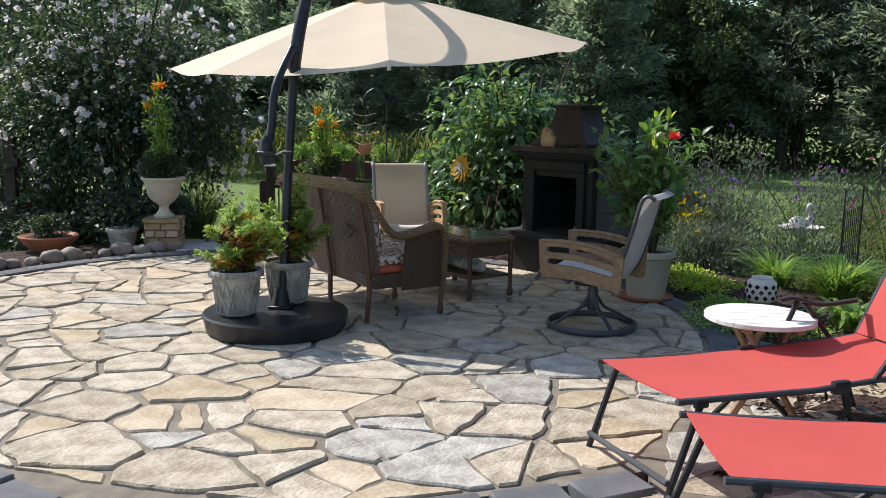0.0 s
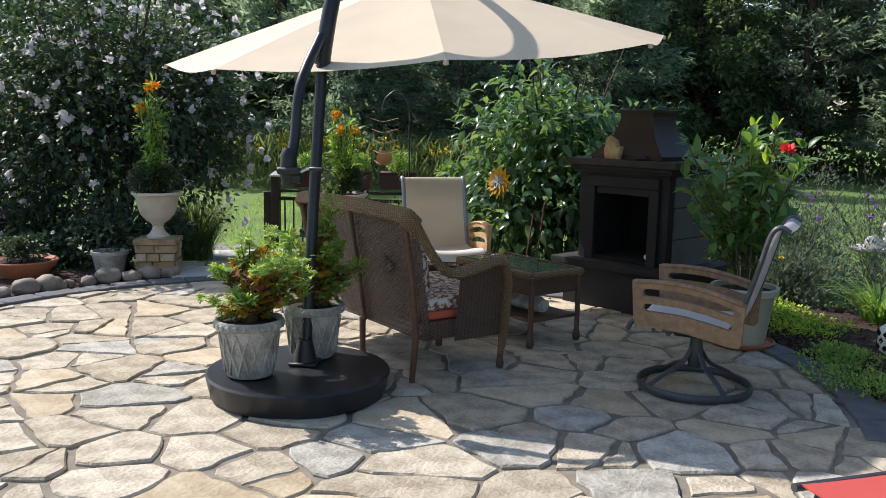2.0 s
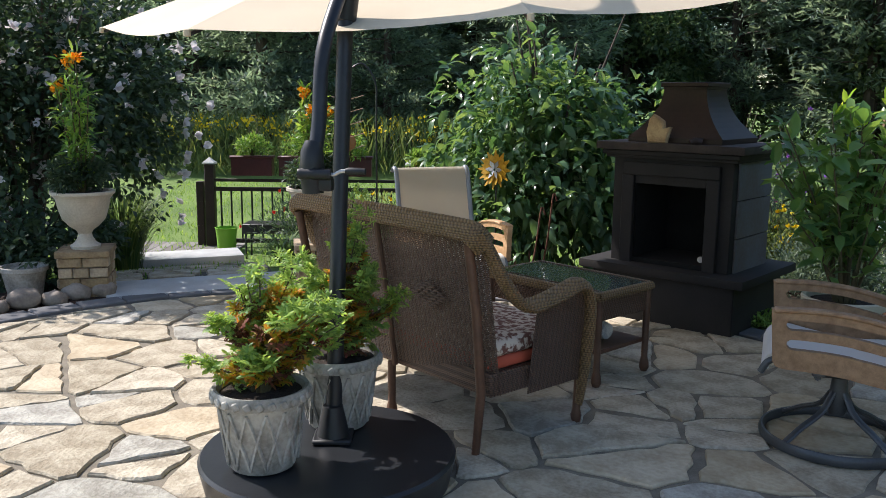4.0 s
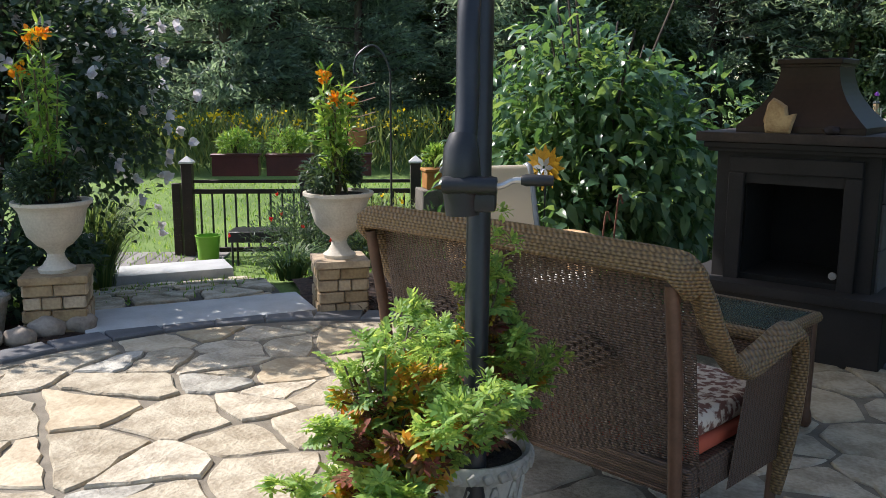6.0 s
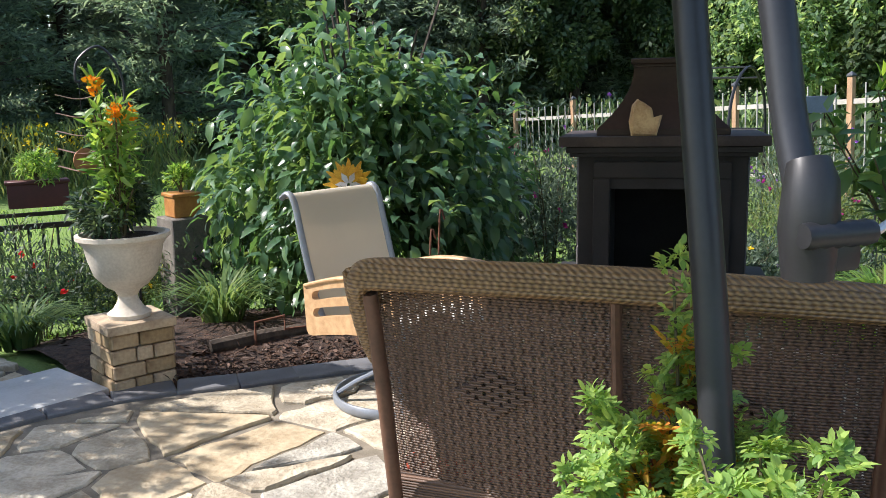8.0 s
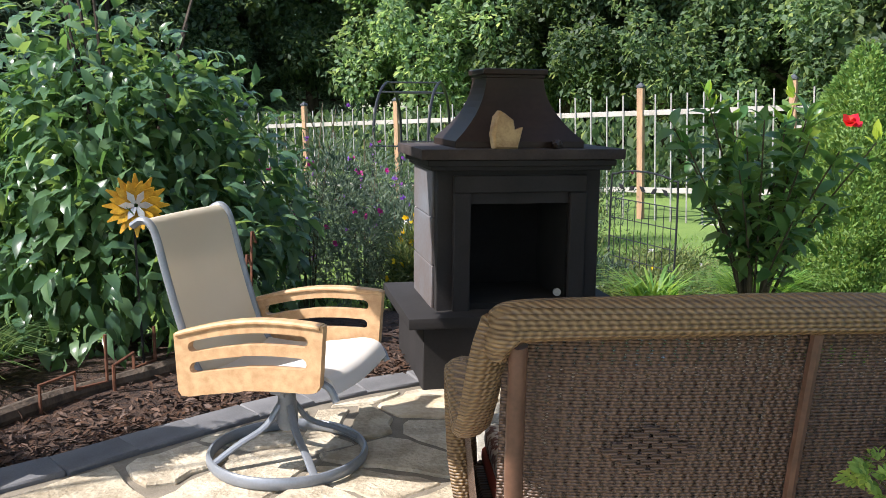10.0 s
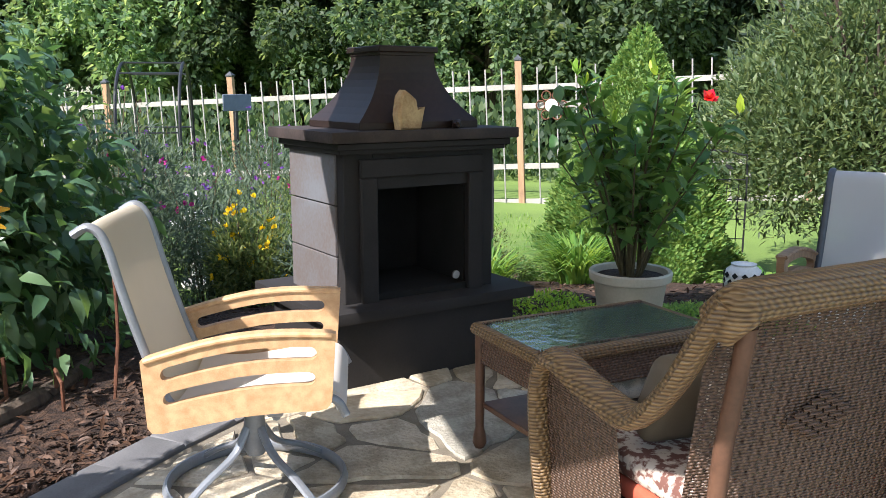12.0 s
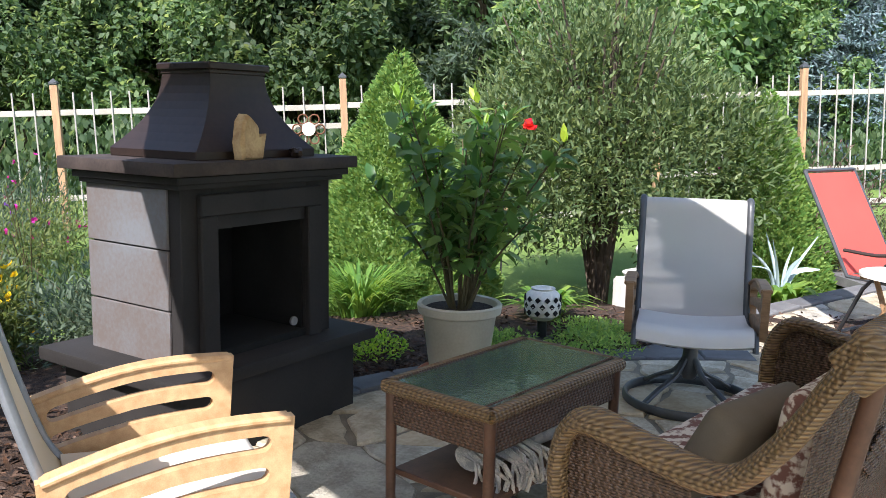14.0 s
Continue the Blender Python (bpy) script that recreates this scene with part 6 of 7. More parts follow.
# swan birdbath, lattice lantern, statue, blue glass blades
sw = thing("swan_birdbath", 3.85, 11.7, ground_z(3.85, 11.7), 0, "white birdbath with a swan figure", "birdbath")
bm = bmesh.new()
lathe(bm, [(0.14, 0), (0.15, 0.04), (0.06, 0.1), (0.05, 0.45), (0.08, 0.5), (0.20, 0.54), (0.27, 0.58), (0.27, 0.6), (0.2, 0.575), (0.01, 0.57)], 28)
part("basin", bm, WHITE_PAINT, sw)
bm = bmesh.new()
sweep(bm, smooth_path([(-0.14, 0, 0.66), (-0.05, 0, 0.64), (0.06, 0, 0.65), (0.11, 0, 0.72), (0.07, 0, 0.80), (0.09, 0, 0.86), (0.15, 0, 0.84)], 18), [0.02, 0.06, 0.08, 0.085, 0.08, 0.07, 0.055, 0.045, 0.035, 0.03, 0.028, 0.026, 0.026, 0.027, 0.03, 0.03, 0.022, 0.014, 0.008], 10)
part("swan", bm, WHITE_PAINT, sw)
ln = thing("lattice_lantern", 2.2, 7.08, ground_z(2.2, 7.08) + 0.04, 0, "white pierced ceramic lantern on a short stand", "lantern")
bm = bmesh.new()
lathe(bm, [(0.06, 0.14), (0.10, 0.17), (0.115, 0.23), (0.10, 0.30), (0.07, 0.325), (0.075, 0.335), (0.06, 0.335), (0.05, 0.32)], 24)
part("lantern_body", bm, WHITE_PAINT, ln)
# black diamonds laid on the closed body imitate the shade inside lattice holes
bm = bmesh.new()
for k in range(12):
    for z in (0.195, 0.235, 0.275):
        a = 2 * math.pi * (k + (0.5 if z == 0.235 else 0)) / 12
        cuboid(bm, 0.006, 0.026, 0.026, at(0.111 * math.cos(a), 0.111 * math.sin(a), z, 0, 0, math.degrees(a)) @ at(0, 0, 0, 45))
part("piercings", bm, SOOT_SHADE, ln)
bm = bmesh.new()
lathe(bm, [(0.10, 0), (0.10, 0.015), (0.03, 0.03), (0.03, 0.13), (0.06, 0.142)], 16)
part("stand", bm, BLACK_IRON, ln)
stt = thing("statue", 3.3, 5.98, ground_z(3.3, 5.98), 0, "small white garden statue on a block", "statue")
bm = bmesh.new()
cuboid(bm, 0.42, 0.42, 0.28, at(0, 0, 0.14), 0.02)
lathe(bm, [(0.16, 0.28), (0.2, 0.34), (0.1, 0.37), (0.09, 0.45), (0.11, 0.52), (0.07, 0.6), (0.04, 0.63), (0.06, 0.68), (0.05, 0.74), (0.01, 0.76)], 18)
part("figure", bm, WHITE_PAINT, stt)
bb = thing("glass_blades", 3.8, 4.64, ground_z(3.8, 4.64), 0, "pale blue glass blades fanned out of the bed", "garden ornament")
for k in range(8):
    a = 2 * math.pi * k / 8
    bm = bmesh.new()
    sweep(bm, smooth_path([(0.02 * math.cos(a), 0.02 * math.sin(a), 0), (0.10 * math.cos(a), 0.10 * math.sin(a), 0.32), (0.30 * math.cos(a), 0.30 * math.sin(a), 0.62 - 0.12 * (k % 3))], 8), [0.012, 0.02, 0.026, 0.028, 0.028, 0.026, 0.022, 0.015, 0.005], 6, flat=0.3)
    part("blade", bm, GLASSY_BLUE, bb)


# ---- shrubs ----
def shrub(name, x, y, r, h, n, mt, size, width, seed, label, flowers=(), limbs=9, lumps=16, up=0.15, droop=0.35, taper=0.25, z0=0.0, z=None):
    s = spray(name, x, y, ground_z(x, y) - 0.02 if z is None else z, r, h, n, mt, size, width, seed, label, "shrub", limbs, flowers, "", up, droop, lumps, "", taper, BARK, z0=z0)
    return s


shrub("viburnum_shrub", 0.33, 11.3, 1.14, 2.7, 8200, LEAF_VIB, 0.13, 0.06, 21, "dense viburnum with drooping glossy leaves", (), 12, 40, -0.3, 0.5, 0.1)
shrub("rose_of_sharon", -4.45, 11.1, 1.5, 4.25, 21000, LEAF_DARK, 0.075, 0.045, 22, "tall dark rose of Sharon covered in white blossom", ((FL_WHITE, 430, 0.07, 0.1),), 14, 26, 0.1, 0.3, 0.1)
shrub("rose_of_sharon", -7.0, 12.2, 1.7, 4.1, 11000, LEAF_DARK, 0.085, 0.05, 23, "tall dark rose of Sharon with pale blossom by the deck", ((FL_WHITE, 320, 0.055, 0.1),), 14, 22, 0.1, 0.3, 0.1)
shrub("dark_underplanting", -3.9, 10.0, 0.8, 0.9, 3000, LEAF_DARK, 0.07, 0.035, 24, "dark leafy perennials behind the urn", ((FL_WHITE, 16, 0.03, 0.2),), 8, 12)
shrub("dark_underplanting", -4.75, 9.95, 0.7, 0.95, 3600, LEAF_DARK, 0.07, 0.035, 27, "dark leafy perennials under the rose of Sharon", ((FL_WHITE, 10, 0.03, 0.2),), 8, 12)
shrub("grey_willow", 5.15, 5.75, 1.5, 3.4, 40000, LEAF_WILLOW, 0.075, 0.024, 25, "broad grey-green willow with fine twiggy leaves", (), 26, 30, 0.5, 0.1, 0.05, 0.5)
shrub("viburnum_shrub", 2.1, 12.6, 1.0, 1.5, 3500, LEAF_DARK, 0.11, 0.055, 26, "dark green shrub at the back of the bed", (), 8, 14, -0.1)


def dwarf_spruce(x, y, h, r, seed, label):
    t = thing("dwarf_spruce", x, y, ground_z(x, y) - 0.02, 0, label, "conifer", "dwarf spruces")
    q = np.random.default_rng(seed)
    bm = bmesh.new()
    sweep(bm, [(0, 0, 0), (0, 0, h * 0.5), (0.01, 0, h * 0.95)], [0.05, 0.035, 0.01], 8)
    part("trunk", bm, BARK, t)
    bm = bmesh.new()
    lathe(bm, [(r * 0.82 * (1 - (k / 12) ** 1.25) ** 0.9 + 0.004, h * (0.03 + 0.93 * k / 12)) for k in range(13)], 22, None, lambda a, z: 1 + 0.12 * noise.noise((3.2 * math.cos(a), 3.2 * math.sin(a), 5 * z)))
    part("inner_crown", bm, LEAF_SPRUCE, t)
    n = 52000
    zz = h * (0.03 + 0.97 * (1 - np.sqrt(q.uniform(0, 1, n))))
    a = q.uniform(0, 6.283, n)
    lump = np.array([noise.noise((3.2 * math.cos(b), 3.2 * math.sin(b), 5.0 * z)) for b, z in zip(a, zz)])
    rad = r * np.clip(1 - (zz / h) ** 1.25, 0.001, 1) ** 0.9 * (0.93 + 0.22 * lump) * q.uniform(0.9, 1.02, n) + 0.01
    P = np.stack([rad * np.cos(a), rad * np.sin(a), zz], 1)
    D = np.stack([np.cos(a), np.sin(a), np.full(n, 0.75)], 1) + q.normal(size=(n, 3)) * 0.35
    link_mesh("crown", leaf_mesh("crown", P, D, unit(n), 0.045, 0.022, 0.2, 0.0, True), LEAF_SPRUCE, t)


dwarf_spruce(4.25, 7.80, 2.22, 0.92, 31, "fresh green dwarf spruce with a tight pointed crown")
dwarf_spruce(4.75, 4.35, 1.95, 0.75, 32, "fresh green dwarf spruce beside the grey willow")
blades("daylily_clump", 3.1, 8.15, ground_z(3.1, 8.15) + 0.03, 0.42, 0.66, 330, GRASSY, 33, "bright green daylily clump with arching leaves", "plant", 0.022, 0.6)
blades("daylily_clump", 2.75, 8.75, ground_z(2.75, 8.75) + 0.03, 0.40, 0.55, 150, GRASSY, 34, "green daylily clump at the edge of the bed", "plant", 0.022, 0.6)
blades("hosta_clump", 2.75, 6.9, ground_z(2.75, 6.9) + 0.04, 0.3, 0.4, 60, GRASSY, 35, "broad-leaved hosta in the mulch", "plant", 0.07, 0.8)
blades("hosta_clump", 3.55, 4.75, ground_z(3.55, 4.75) + 0.04, 0.32, 0.4, 60, GRASSY, 36, "broad-leaved hosta under the glass blades", "plant", 0.07, 0.8)
blades("ornamental_grass", -3.95, 12.1, ground_z(-3.95, 12.1), 0.6, 1.45, 700, GRASS_ORN, 37, "tall arching ornamental grass beside the path", "grass", 0.012, 0.6)
blades("daylily_clump", -0.95, 10.75, ground_z(-0.95, 10.75) + 0.03, 0.42, 0.6, 200, GRASS_ORN, 38, "green strap-leaved clump behind the urn", "plant", 0.02, 0.7)
blades("daylily_clump", -2.1, 11.2, ground_z(-2.1, 11.2) + 0.03, 0.38, 0.5, 150, GRASS_ORN, 39, "low strap-leaved clump along the path", "plant", 0.02, 0.7)
for k, (x, y, r) in enumerate(((2.05, 8.25, 0.36), (1.95, 8.75, 0.3), (2.0, 7.4, 0.28), (1.95, 6.85, 0.34), (2.35, 6.7, 0.3), (1.35, 8.65, 0.22))):
    spray("creeping_groundcover", x, y, ground_z(x, y) + 0.03, r, 0.13, 1300, LEAF_LIME if k < 2 else LEAF_GER, 0.028, 0.014, 50 + k, "low bright green groundcover spilling to the kerb", "groundcover", 0, (), "groundcover mats", 0.5, 0.1, 14, "", 0)

# perennials behind the fireplace and along the bed
q = random.Random(77)
beds = [(2.3, 9.6, 0.5, 0.62, SAGE, FL_YEL, 2, "feathery perennial with a few yellow heads"),
        (2.2, 10.32, 0.26, 0.72, MEADOW, FL_YEL, 40, "goldenrod with bright yellow plumes"),
        (2.6, 10.9, 0.6, 0.8, SAGE, FL_PURPLE, 10, "butterfly bush with purple spikes"),
        (3.3, 9.9, 0.7, 0.7, LEAF_DARK, FL_PURPLE, 5, "grey-green perennial with purple flowers"),
        (4.2, 9.6, 0.6, 0.55, MEADOW, FL_YEL, 3, "seedy meadow perennial with dark heads"),
        (3.0, 11.6, 0.8, 1.25, SAGE, FL_PURPLE, 22, "tall butterfly bush with violet spikes"),
        (4.6, 10.8, 0.7, 1.0, MEADOW, FL_PINK, 14, "loose perennial with magenta flowers"),
        (1.9, 11.2, 0.55, 1.2, SAGE, FL_PINK, 16, "grey-leaved perennial with magenta spikes"),
        (5.4, 9.6, 0.6, 0.5, MEADOW, FL_WHITE, 8, "pale loose perennial by the lawn"),
        (5.6, 11.8, 0.9, 1.3, SAGE, FL_PURPLE, 26, "butterfly bush near the garden arch"),
        (3.4, 8.95, 0.4, 0.42, MEADOW, FL_YEL, 3, "small perennial with a few yellow flowers"),
        (5.2, 4.0, 0.9, 1.5, PURPLE_LEAF, FL_PINK, 12, "purple-leaved shrub with a few pink flowers"),
        (6.2, 3.2, 1.0, 1.7, PURPLE_LEAF, FL_PINK, 8, "tall purple-leaved shrub near the fence"),
        (4.7, 3.3, 0.5, 0.7, MEADOW, FL_WHITE, 6, "light green perennial by the loungers"),
        (4.1, 12.4, 0.8, 1.3, SAGE, FL_PURPLE, 30, "butterfly bush with violet spikes behind the bed"),
        (5.2, 13.0, 0.8, 1.2, LEAF_DARK, FL_PINK, 10, "dark leafy perennial at the back of the bed"),
        (6.6, 12.6, 0.8, 1.2, SAGE, FL_PURPLE, 20, "loose grey-green butterfly bush by the lawn"),
        (7.6, 11.7, 0.7, 1.0, LEAF_DARK, FL_PINK, 8, "dark perennial with small magenta flowers"),
        (-0.5, 11.9, 0.6, 0.9, LEAF_DARK, FL_PINK, 8, "dark red-flowered perennial behind the urn"),
        (-1.9, 12.2, 0.6, 0.9, LEAF_DARK, FL_RED, 10, "dark perennial with red blooms at the railing"),
        (-1.2, 12.4, 0.5, 0.8, MEADOW, FL_YEL, 12, "green perennial with yellow flowers at the railing")]
for k, (x, y, r, h, m, fm, fn, lab) in enumerate(beds):
    h *= 1.5 if (x < 3.2 and y > 10.4 and x > 1.5) else ((1.3 if y > 10 else 0.95) if x > 1.5 else 1.1)
    spray("perennial", x, y, ground_z(x, y), r * 1.15, h, 4800, m, 0.058, 0.014, 60 + k, lab, "plant", 7, ((fm, fn, 0.034, 0.8),), "perennials in the bed", 0.6, 0.2, 26, "", 0.0, thin=0.45)


# ---- lawn edge meadow and woods ----
def meadow(name, x0, x1, y0, y1, n, h, mt, size, width, label, fl=None, nf=0):
    m = thing(name, 0, 0, 0, 0, label, "meadow", kind="stuff")
    X, Y = rng.uniform(x0, x1, n), rng.uniform(y0, y1, n)
    Z = -0.46 + rng.uniform(0, 1, n) ** 1.4 * h
    P = np.stack([X, Y, Z], 1)
    link_mesh("stalks", leaf_mesh("stalks", P, unit(n) * 0.6 + np.array([0, 0, 1]), unit(n), size, width, 0.2, 0.2, True), mt, m)
    if nf:
        X, Y = rng.uniform(x0, x1, nf), rng.uniform(y0, y1, nf)
        k = 6
        P = np.repeat(np.stack([X, Y, -0.46 + h * rng.uniform(0.75, 1.1, nf)], 1), k, 0) + rng.normal(size=(nf * k, 3)) * 0.06
        link_mesh("flower_heads", leaf_mesh("flower_heads", P, unit(nf * k), unit(nf * k), 0.09, 0.06, 0.2, 0.1, True), fl, m)


meadow("meadow_flowers", -16, 2, 23, 26, 9000, 1.2, MEADOW, 0.35, 0.04, "band of tall meadow with yellow goldenrod beyond the lawn", FL_YEL, 260)
meadow("vine_row", 13.5, 16, -4, 30, 13000, 1.5, LEAF_TREE, 0.2, 0.13, "leafy row of bushes beyond the fence")
X, Y = rng.uniform(-6, 9, 26000), rng.uniform(9, 22, 26000)
keep = np.array([math.hypot(a - PX, b - PY) > bed_reach(min(200, math.degrees(math.atan2(b - PY, a - PX)))) + 0.1 for a, b in zip(X, Y)])
X, Y = X[keep], Y[keep]
Z = np.array([ground_z(a, b) for a, b in zip(X, Y)])
gr = thing("grass_blades", 0, 0, 0, 0, "short mown lawn grass", "grass", kind="stuff")
link_mesh("blades", leaf_mesh("blades", np.stack([X, Y, Z], 1), unit(len(X)) * 0.5 + np.array([0, 0, 0.9]), unit(len(X)), 0.07, 0.012, 0.1, 0.2, True), GRASSY, gr)


def broadleaf(name, h, r, n, mt, seed, size, label):
    t = thing(name, 0, 0, 0, 0, label, "tree", "trees of the wood")
    q = random.Random(seed)
    bm = bmesh.new()
    sweep(bm, [(0, 0, 0), (0.05, 0.03, h * 0.3), (0.1, 0, h * 0.65), (0.05, 0.05, h * 0.9)], [0.17, 0.14, 0.09, 0.03], 9)
    for k in range(14):
        a, z = q.uniform(0, 6.28), h * q.uniform(0.18, 0.75)
        rr = r * q.uniform(0.5, 0.9)
        sweep(bm, smooth_path([(0.05, 0, z), (rr * 0.5 * math.cos(a), rr * 0.5 * math.sin(a), z + 0.5), (rr * math.cos(a), rr * math.sin(a), z + 0.9)], 6), [0.06, 0.05, 0.04, 0.032, 0.025, 0.02, 0.01], 6)
    part("trunk", bm, BARK, t)
    P, O = lumpy(n, r * 1.15, h, 120, 0.13, 0.25, seed, 0.0, 0.1)
    link_mesh("crown", leaf_mesh("crown", P, unit(n) + O * 0.4 + np.array([0, 0, -0.2]), unit(n) * 0.8 + np.array([0, 0, 1]), size, size * 0.6, 0.2, 0.25, True), mt, t)
    return t


def conifer(name, h, r, n, mt, seed, label):
    t = thing(name, 0, 0, 0, 0, label, "tree", "trees of the wood")
    q = np.random.default_rng(seed)
    bm = bmesh.new()
    sweep(bm, [(0, 0, 0), (0.03, 0, h * 0.5), (0, 0, h)], [0.17, 0.11, 0.02], 9)
    tw = []
    whorls = int(h * 2.1)
    P, D = [], []
    per = n // (whorls * 6)
    for k in range(whorls):
        z = h * (0.1 + 0.88 * k / whorls)
        for j in range(6):
            a = q.uniform(0, 6.283)
            L = r * (1 - 0.85 * z / h) * q.uniform(0.7, 1.15)
            d = np.array([math.cos(a), math.sin(a), 0])
            e = d * L + np.array([0, 0, z + L * 0.12])
            sweep(bm, [(0, 0, z), tuple(d * L * 0.5 + np.array([0, 0, z + 0.02])), tuple(e)], [0.03, 0.02, 0.006], 4)
            s = q.uniform(0.2, 1.0, per)[:, None]
            p = np.array([0, 0, z]) * (1 - s) + e * s + q.normal(size=(per, 3)) * np.array([0.16, 0.16, 0.10])
            P.append(p)
            D.append(np.tile(d, (per, 1)) + q.normal(size=(per, 3)) * 0.7)
    part("trunk", bm, BARK, t)
    P, D = np.concatenate(P), np.concatenate(D)
    link_mesh("crown", leaf_mesh("crown", P, D, unit(len(P)), 0.22, 0.05, 0.2, 0.15, True), mt, t)
    return t


TREES = [broadleaf("deciduous_tree", 9.0, 3.4, 34000, LEAF_TREE, 101, 0.17, "tall leafy tree at the edge of the wood"),
         broadleaf("deciduous_tree", 7.5, 3.0, 30000, LEAF_TREE, 102, 0.16, "leafy tree of the wood with low limbs"),
         conifer("pine_tree", 10.0, 2.9, 22000, LEAF_PINE, 103, "dark pine with layered limbs"),
         conifer("pine_tree", 8.5, 2.4, 20000, LEAF_PINE, 104, "dark pine of the wood")]
q = random.Random(19)
spots = []
for k in range(50):
    row = k % 2
    s = k / 49
    # along the north edge of the lawn, then round behind the fence
    if s < 0.52:
        x, y = -22 + 44 * s / 0.52, (34 if row == 0 else 38)
        y -= 5.5 * smoothstep(4, 20, x)
    else:
        u = (s - 0.52) / 0.48
        x, y = (20 if row == 0 else 24), 26 - 39 * u
    spots.append((x + q.uniform(-1, 1), y + q.uniform(-1, 1), row, s))
first = set()
for k, (x, y, row, s) in enumerate(spots):
    kind = q.choices((0, 1, 2, 3), (1, 1, 2.2, 2.2) if s < 0.5 else (3, 3, 0.5, 0.5))[0]
    m = pose(x, y, -0.5, 0, 0, q.uniform(0, 360)) @ Matrix.Scale(q.uniform(0.95, 1.4), 4)
    if kind not in first:
        TREES[kind].matrix_basis = m
        first.add(kind)
    else:
        c = copy_thing(TREES[kind], m)
bs = conifer("blue_spruce", 5.5, 2.0, 13000, LEAF_BLUE, 105, "silvery blue spruce beyond the fence")
bs.matrix_basis = pose(17.0, -4.3, -0.5)
for k, (x, y, kind) in enumerate(((-5.4, 27.5, 3), (-2.0, 28.2, 2), (-10.5, 27.0, 2), (2.5, 29, 3))):
    copy_thing(TREES[kind], pose(x, y, -0.5, 0, 0, 50 * k) @ Matrix.Scale(0.85, 4))
# low brush that closes the foot of the wood
bh = thing("woodland_brush", 0, 0, 0, 0, "dark brush along the foot of the wood", "brush", kind="stuff")
n = 170000
s = rng.uniform(0, 1, n)
bx = np.where(s < 0.5, -28 + 112 * s, 27 + rng.normal(size=n) * 0.8)
by = np.where(s < 0.5, 42 - 7 * np.clip((bx - 4) / 18, 0, 1) + rng.normal(size=n) * 0.8, 30 - 100 * (s - 0.5))
tall = np.array([9.0 + 3.4 * noise.noise((a * 0.45, b * 0.45, 0)) for a, b in zip(bx, by)])
bz = -0.5 + tall * rng.uniform(0, 1, n) ** 1.2
link_mesh("brush_leaves", leaf_mesh("brush_leaves", np.stack([bx, by, bz], 1), unit(n), unit(n) + np.array([0, 0, 1]), 0.26, 0.16, 0.2, 0.25, True), LEAF_TREE, bh)

# ---- bark chips near the patio ----
bm = bmesh.new()
q = random.Random(3)
ch = thing("bark_chips", 0, 0, 0, 0, "loose shredded bark chips on the bed", "mulch", kind="stuff")
n = 9000
A = np.radians(rng.uniform(-30, 100, n))
Rr = np.array([patio_r(math.degrees(a)) + 0.23 for a in A]) + 1.6 * rng.uniform(0, 1, n) ** 1.5
X, Y = PX + Rr * np.cos(A), PY + Rr * np.sin(A)
Z = np.array([ground_z(a, b) + 0.055 for a, b in zip(X, Y)]) + rng.uniform(-0.01, 0.02, n)
link_mesh("chips", leaf_mesh("chips", np.stack([X, Y, Z], 1), unit(n) * np.array([1, 1, 0.3]), unit(n) * 0.5 + np.array([0, 0, 1]), 0.055, 0.016, 0.5, 0.1), CHIP, ch)

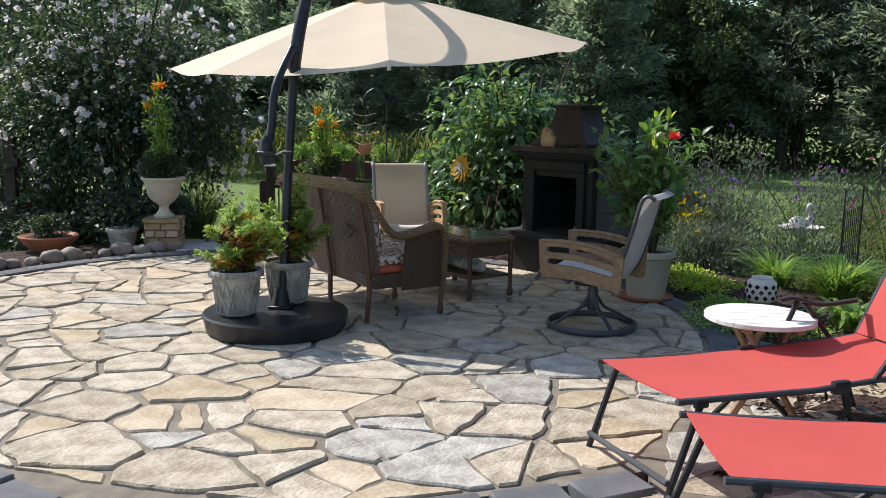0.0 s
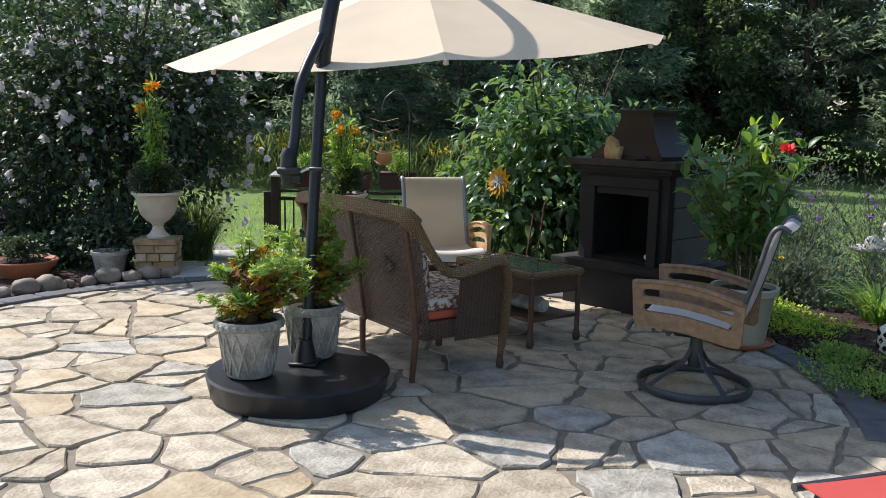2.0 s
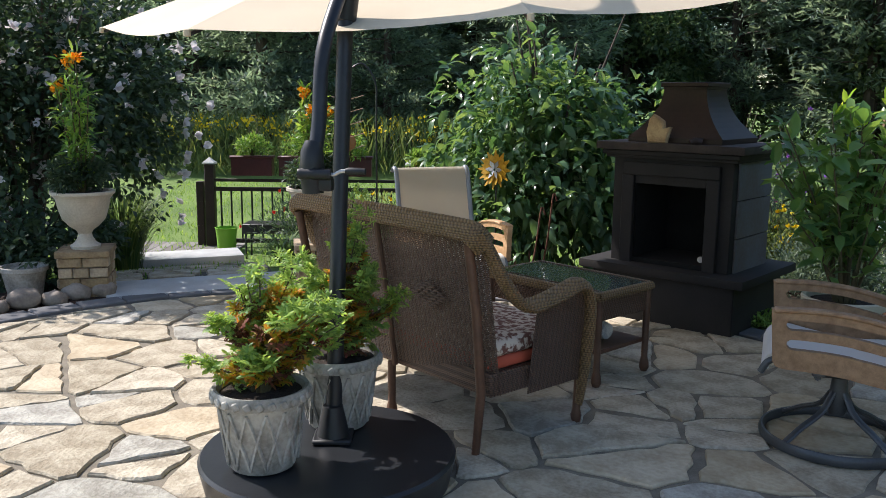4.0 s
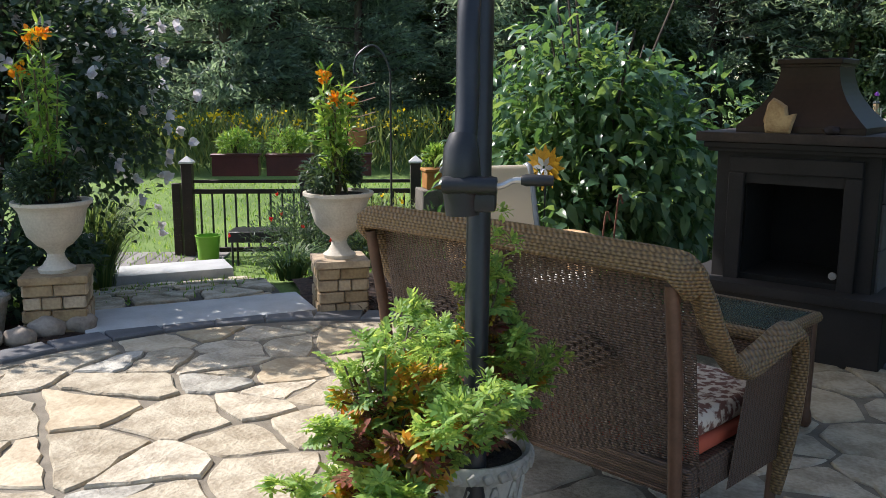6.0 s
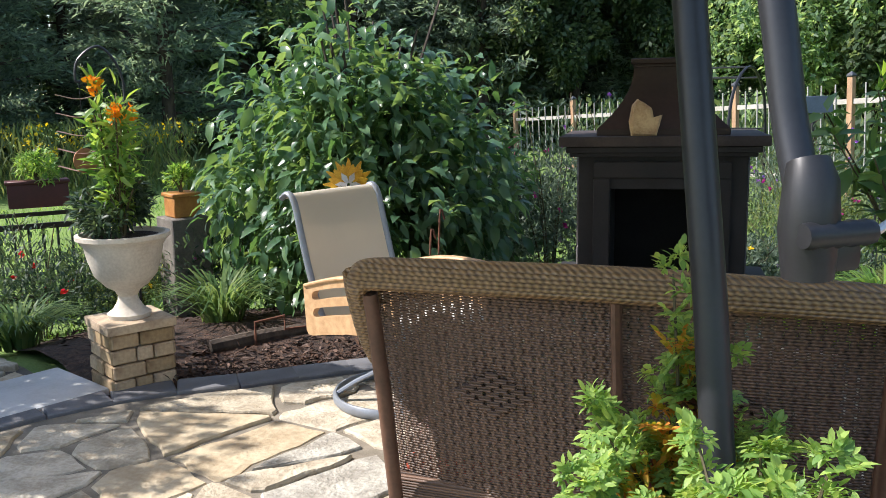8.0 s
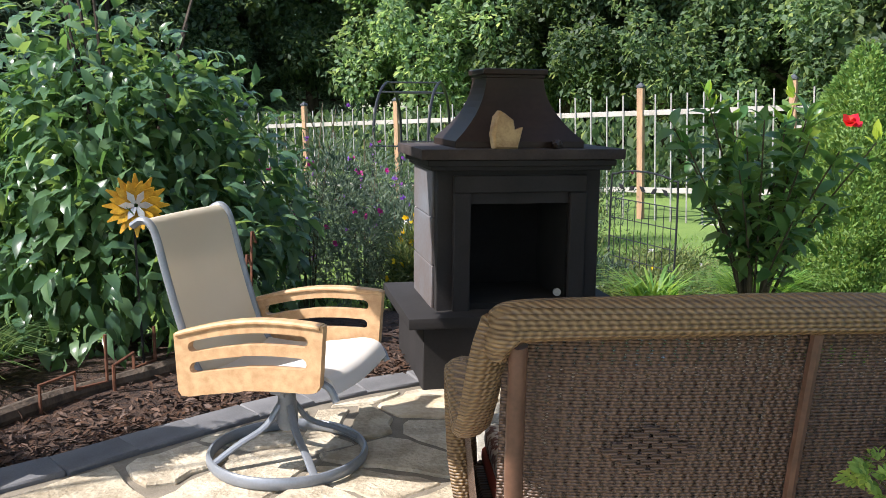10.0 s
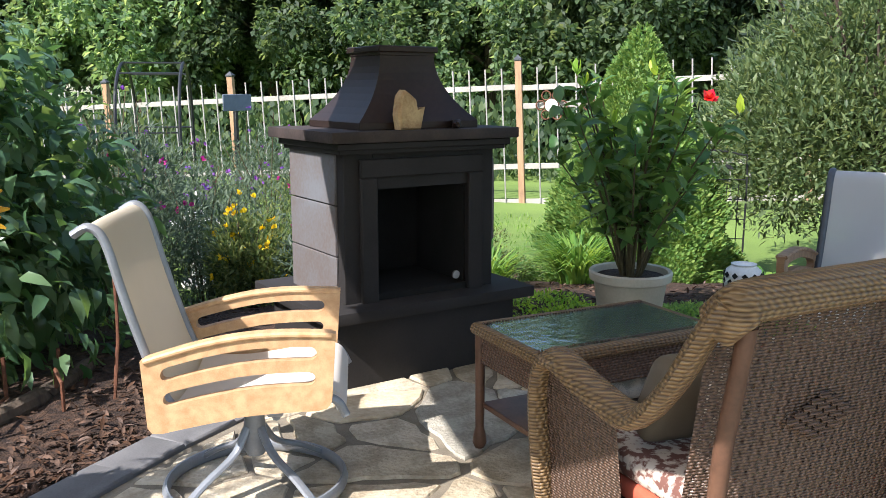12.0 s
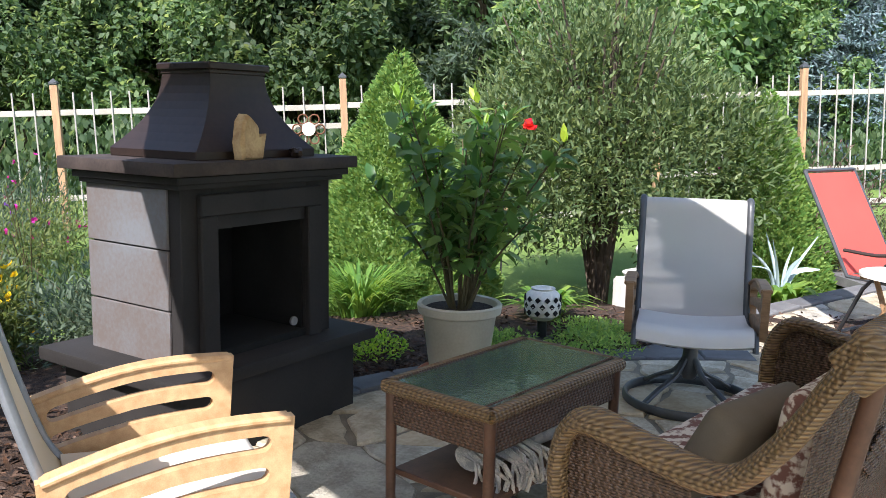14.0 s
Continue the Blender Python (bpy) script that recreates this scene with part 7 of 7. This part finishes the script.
# ---- stones of the patio, kerb and walk ----
lay_flags(PATIO_CELLS, patio)
lay_flags(LAND_CELLS, landing, 0, land_z, (0.018, 0.036))
kerb = tagged(new("kerb"), "ring of grey concrete pavers round the patio", "kerb", kind="structure")
bm = bmesh.new()
cuboid(bm, 0.292, 0.19, 0.08, None, 0.008)
kerb_me = part("kerb_paver", bm, PAVER, kerb)
NK = 62
for k in range(NK):
    a = 2 * math.pi * k / NK
    rk = patio_r(math.degrees(a)) + 0.11
    x, y = PX + rk * math.cos(a), PY + rk * math.sin(a)
    if x > 1.0 and y < 6.0:
        continue
    if kerb_me is not None and k == 0:
        ob = kerb_me
    else:
        ob = new("kerb_paver", kerb_me.data)
        ob.parent = kerb
    lean = math.degrees(math.atan2(patio_r(math.degrees(a) + 3) - patio_r(math.degrees(a) - 3), radians(6) * rk))
    ob.matrix_basis = pose(x, y, -0.03 + g.uniform(-0.002, 0.002), 0, 0, math.degrees(a) + 90 - lean + g.uniform(-0.5, 0.5))
def edge_pt(s):
    """Along the bed's edge, from the ring towards the loungers."""
    pts = [Vector((1.72, 6.62)), Vector((2.53, 5.78)), Vector((2.99, 5.05)), Vector((3.71, 3.8))]
    for a, b in zip(pts, pts[1:]):
        if s <= (b - a).length:
            return a + (b - a).normalized() * s, b - a
        s -= (b - a).length
    return pts[-1], pts[-1] - pts[-2]


for k in range(11):
    ep, ed = edge_pt(0.16 + 0.3 * k)
    ob = new("kerb_paver", kerb_me.data)
    ob.parent = kerb
    ob.matrix_basis = pose(ep.x, ep.y, -0.03, 0, 0, math.degrees(math.atan2(ed.y, ed.x)))
walk_way = tagged(new("paver_walk"), "walk of dark grey concrete pavers", "pavement", kind="structure")
bm = bmesh.new()
cuboid(bm, 0.196, 0.096, 0.06, None, 0.005)
wp = part("paver", bm, PAVER, walk_way)
used = False
for i in range(26):
    for j in range(16):
        x, y = -2.4 + 0.2 * i + (0.1 if j % 2 else 0), 4.15 - 0.1 * j
        if (Vector((x, y)) - Vector((PX, PY))).length < patio_r(math.degrees(math.atan2(y - PY, x - PX))) + 0.30 or (x > 0.9 and y > 3.72):
            continue
        ob = wp if not used else new("paver", wp.data)
        used = True
        ob.parent = walk_way
        ob.matrix_basis = pose(x, y, -0.035 + g.uniform(-0.002, 0.002))
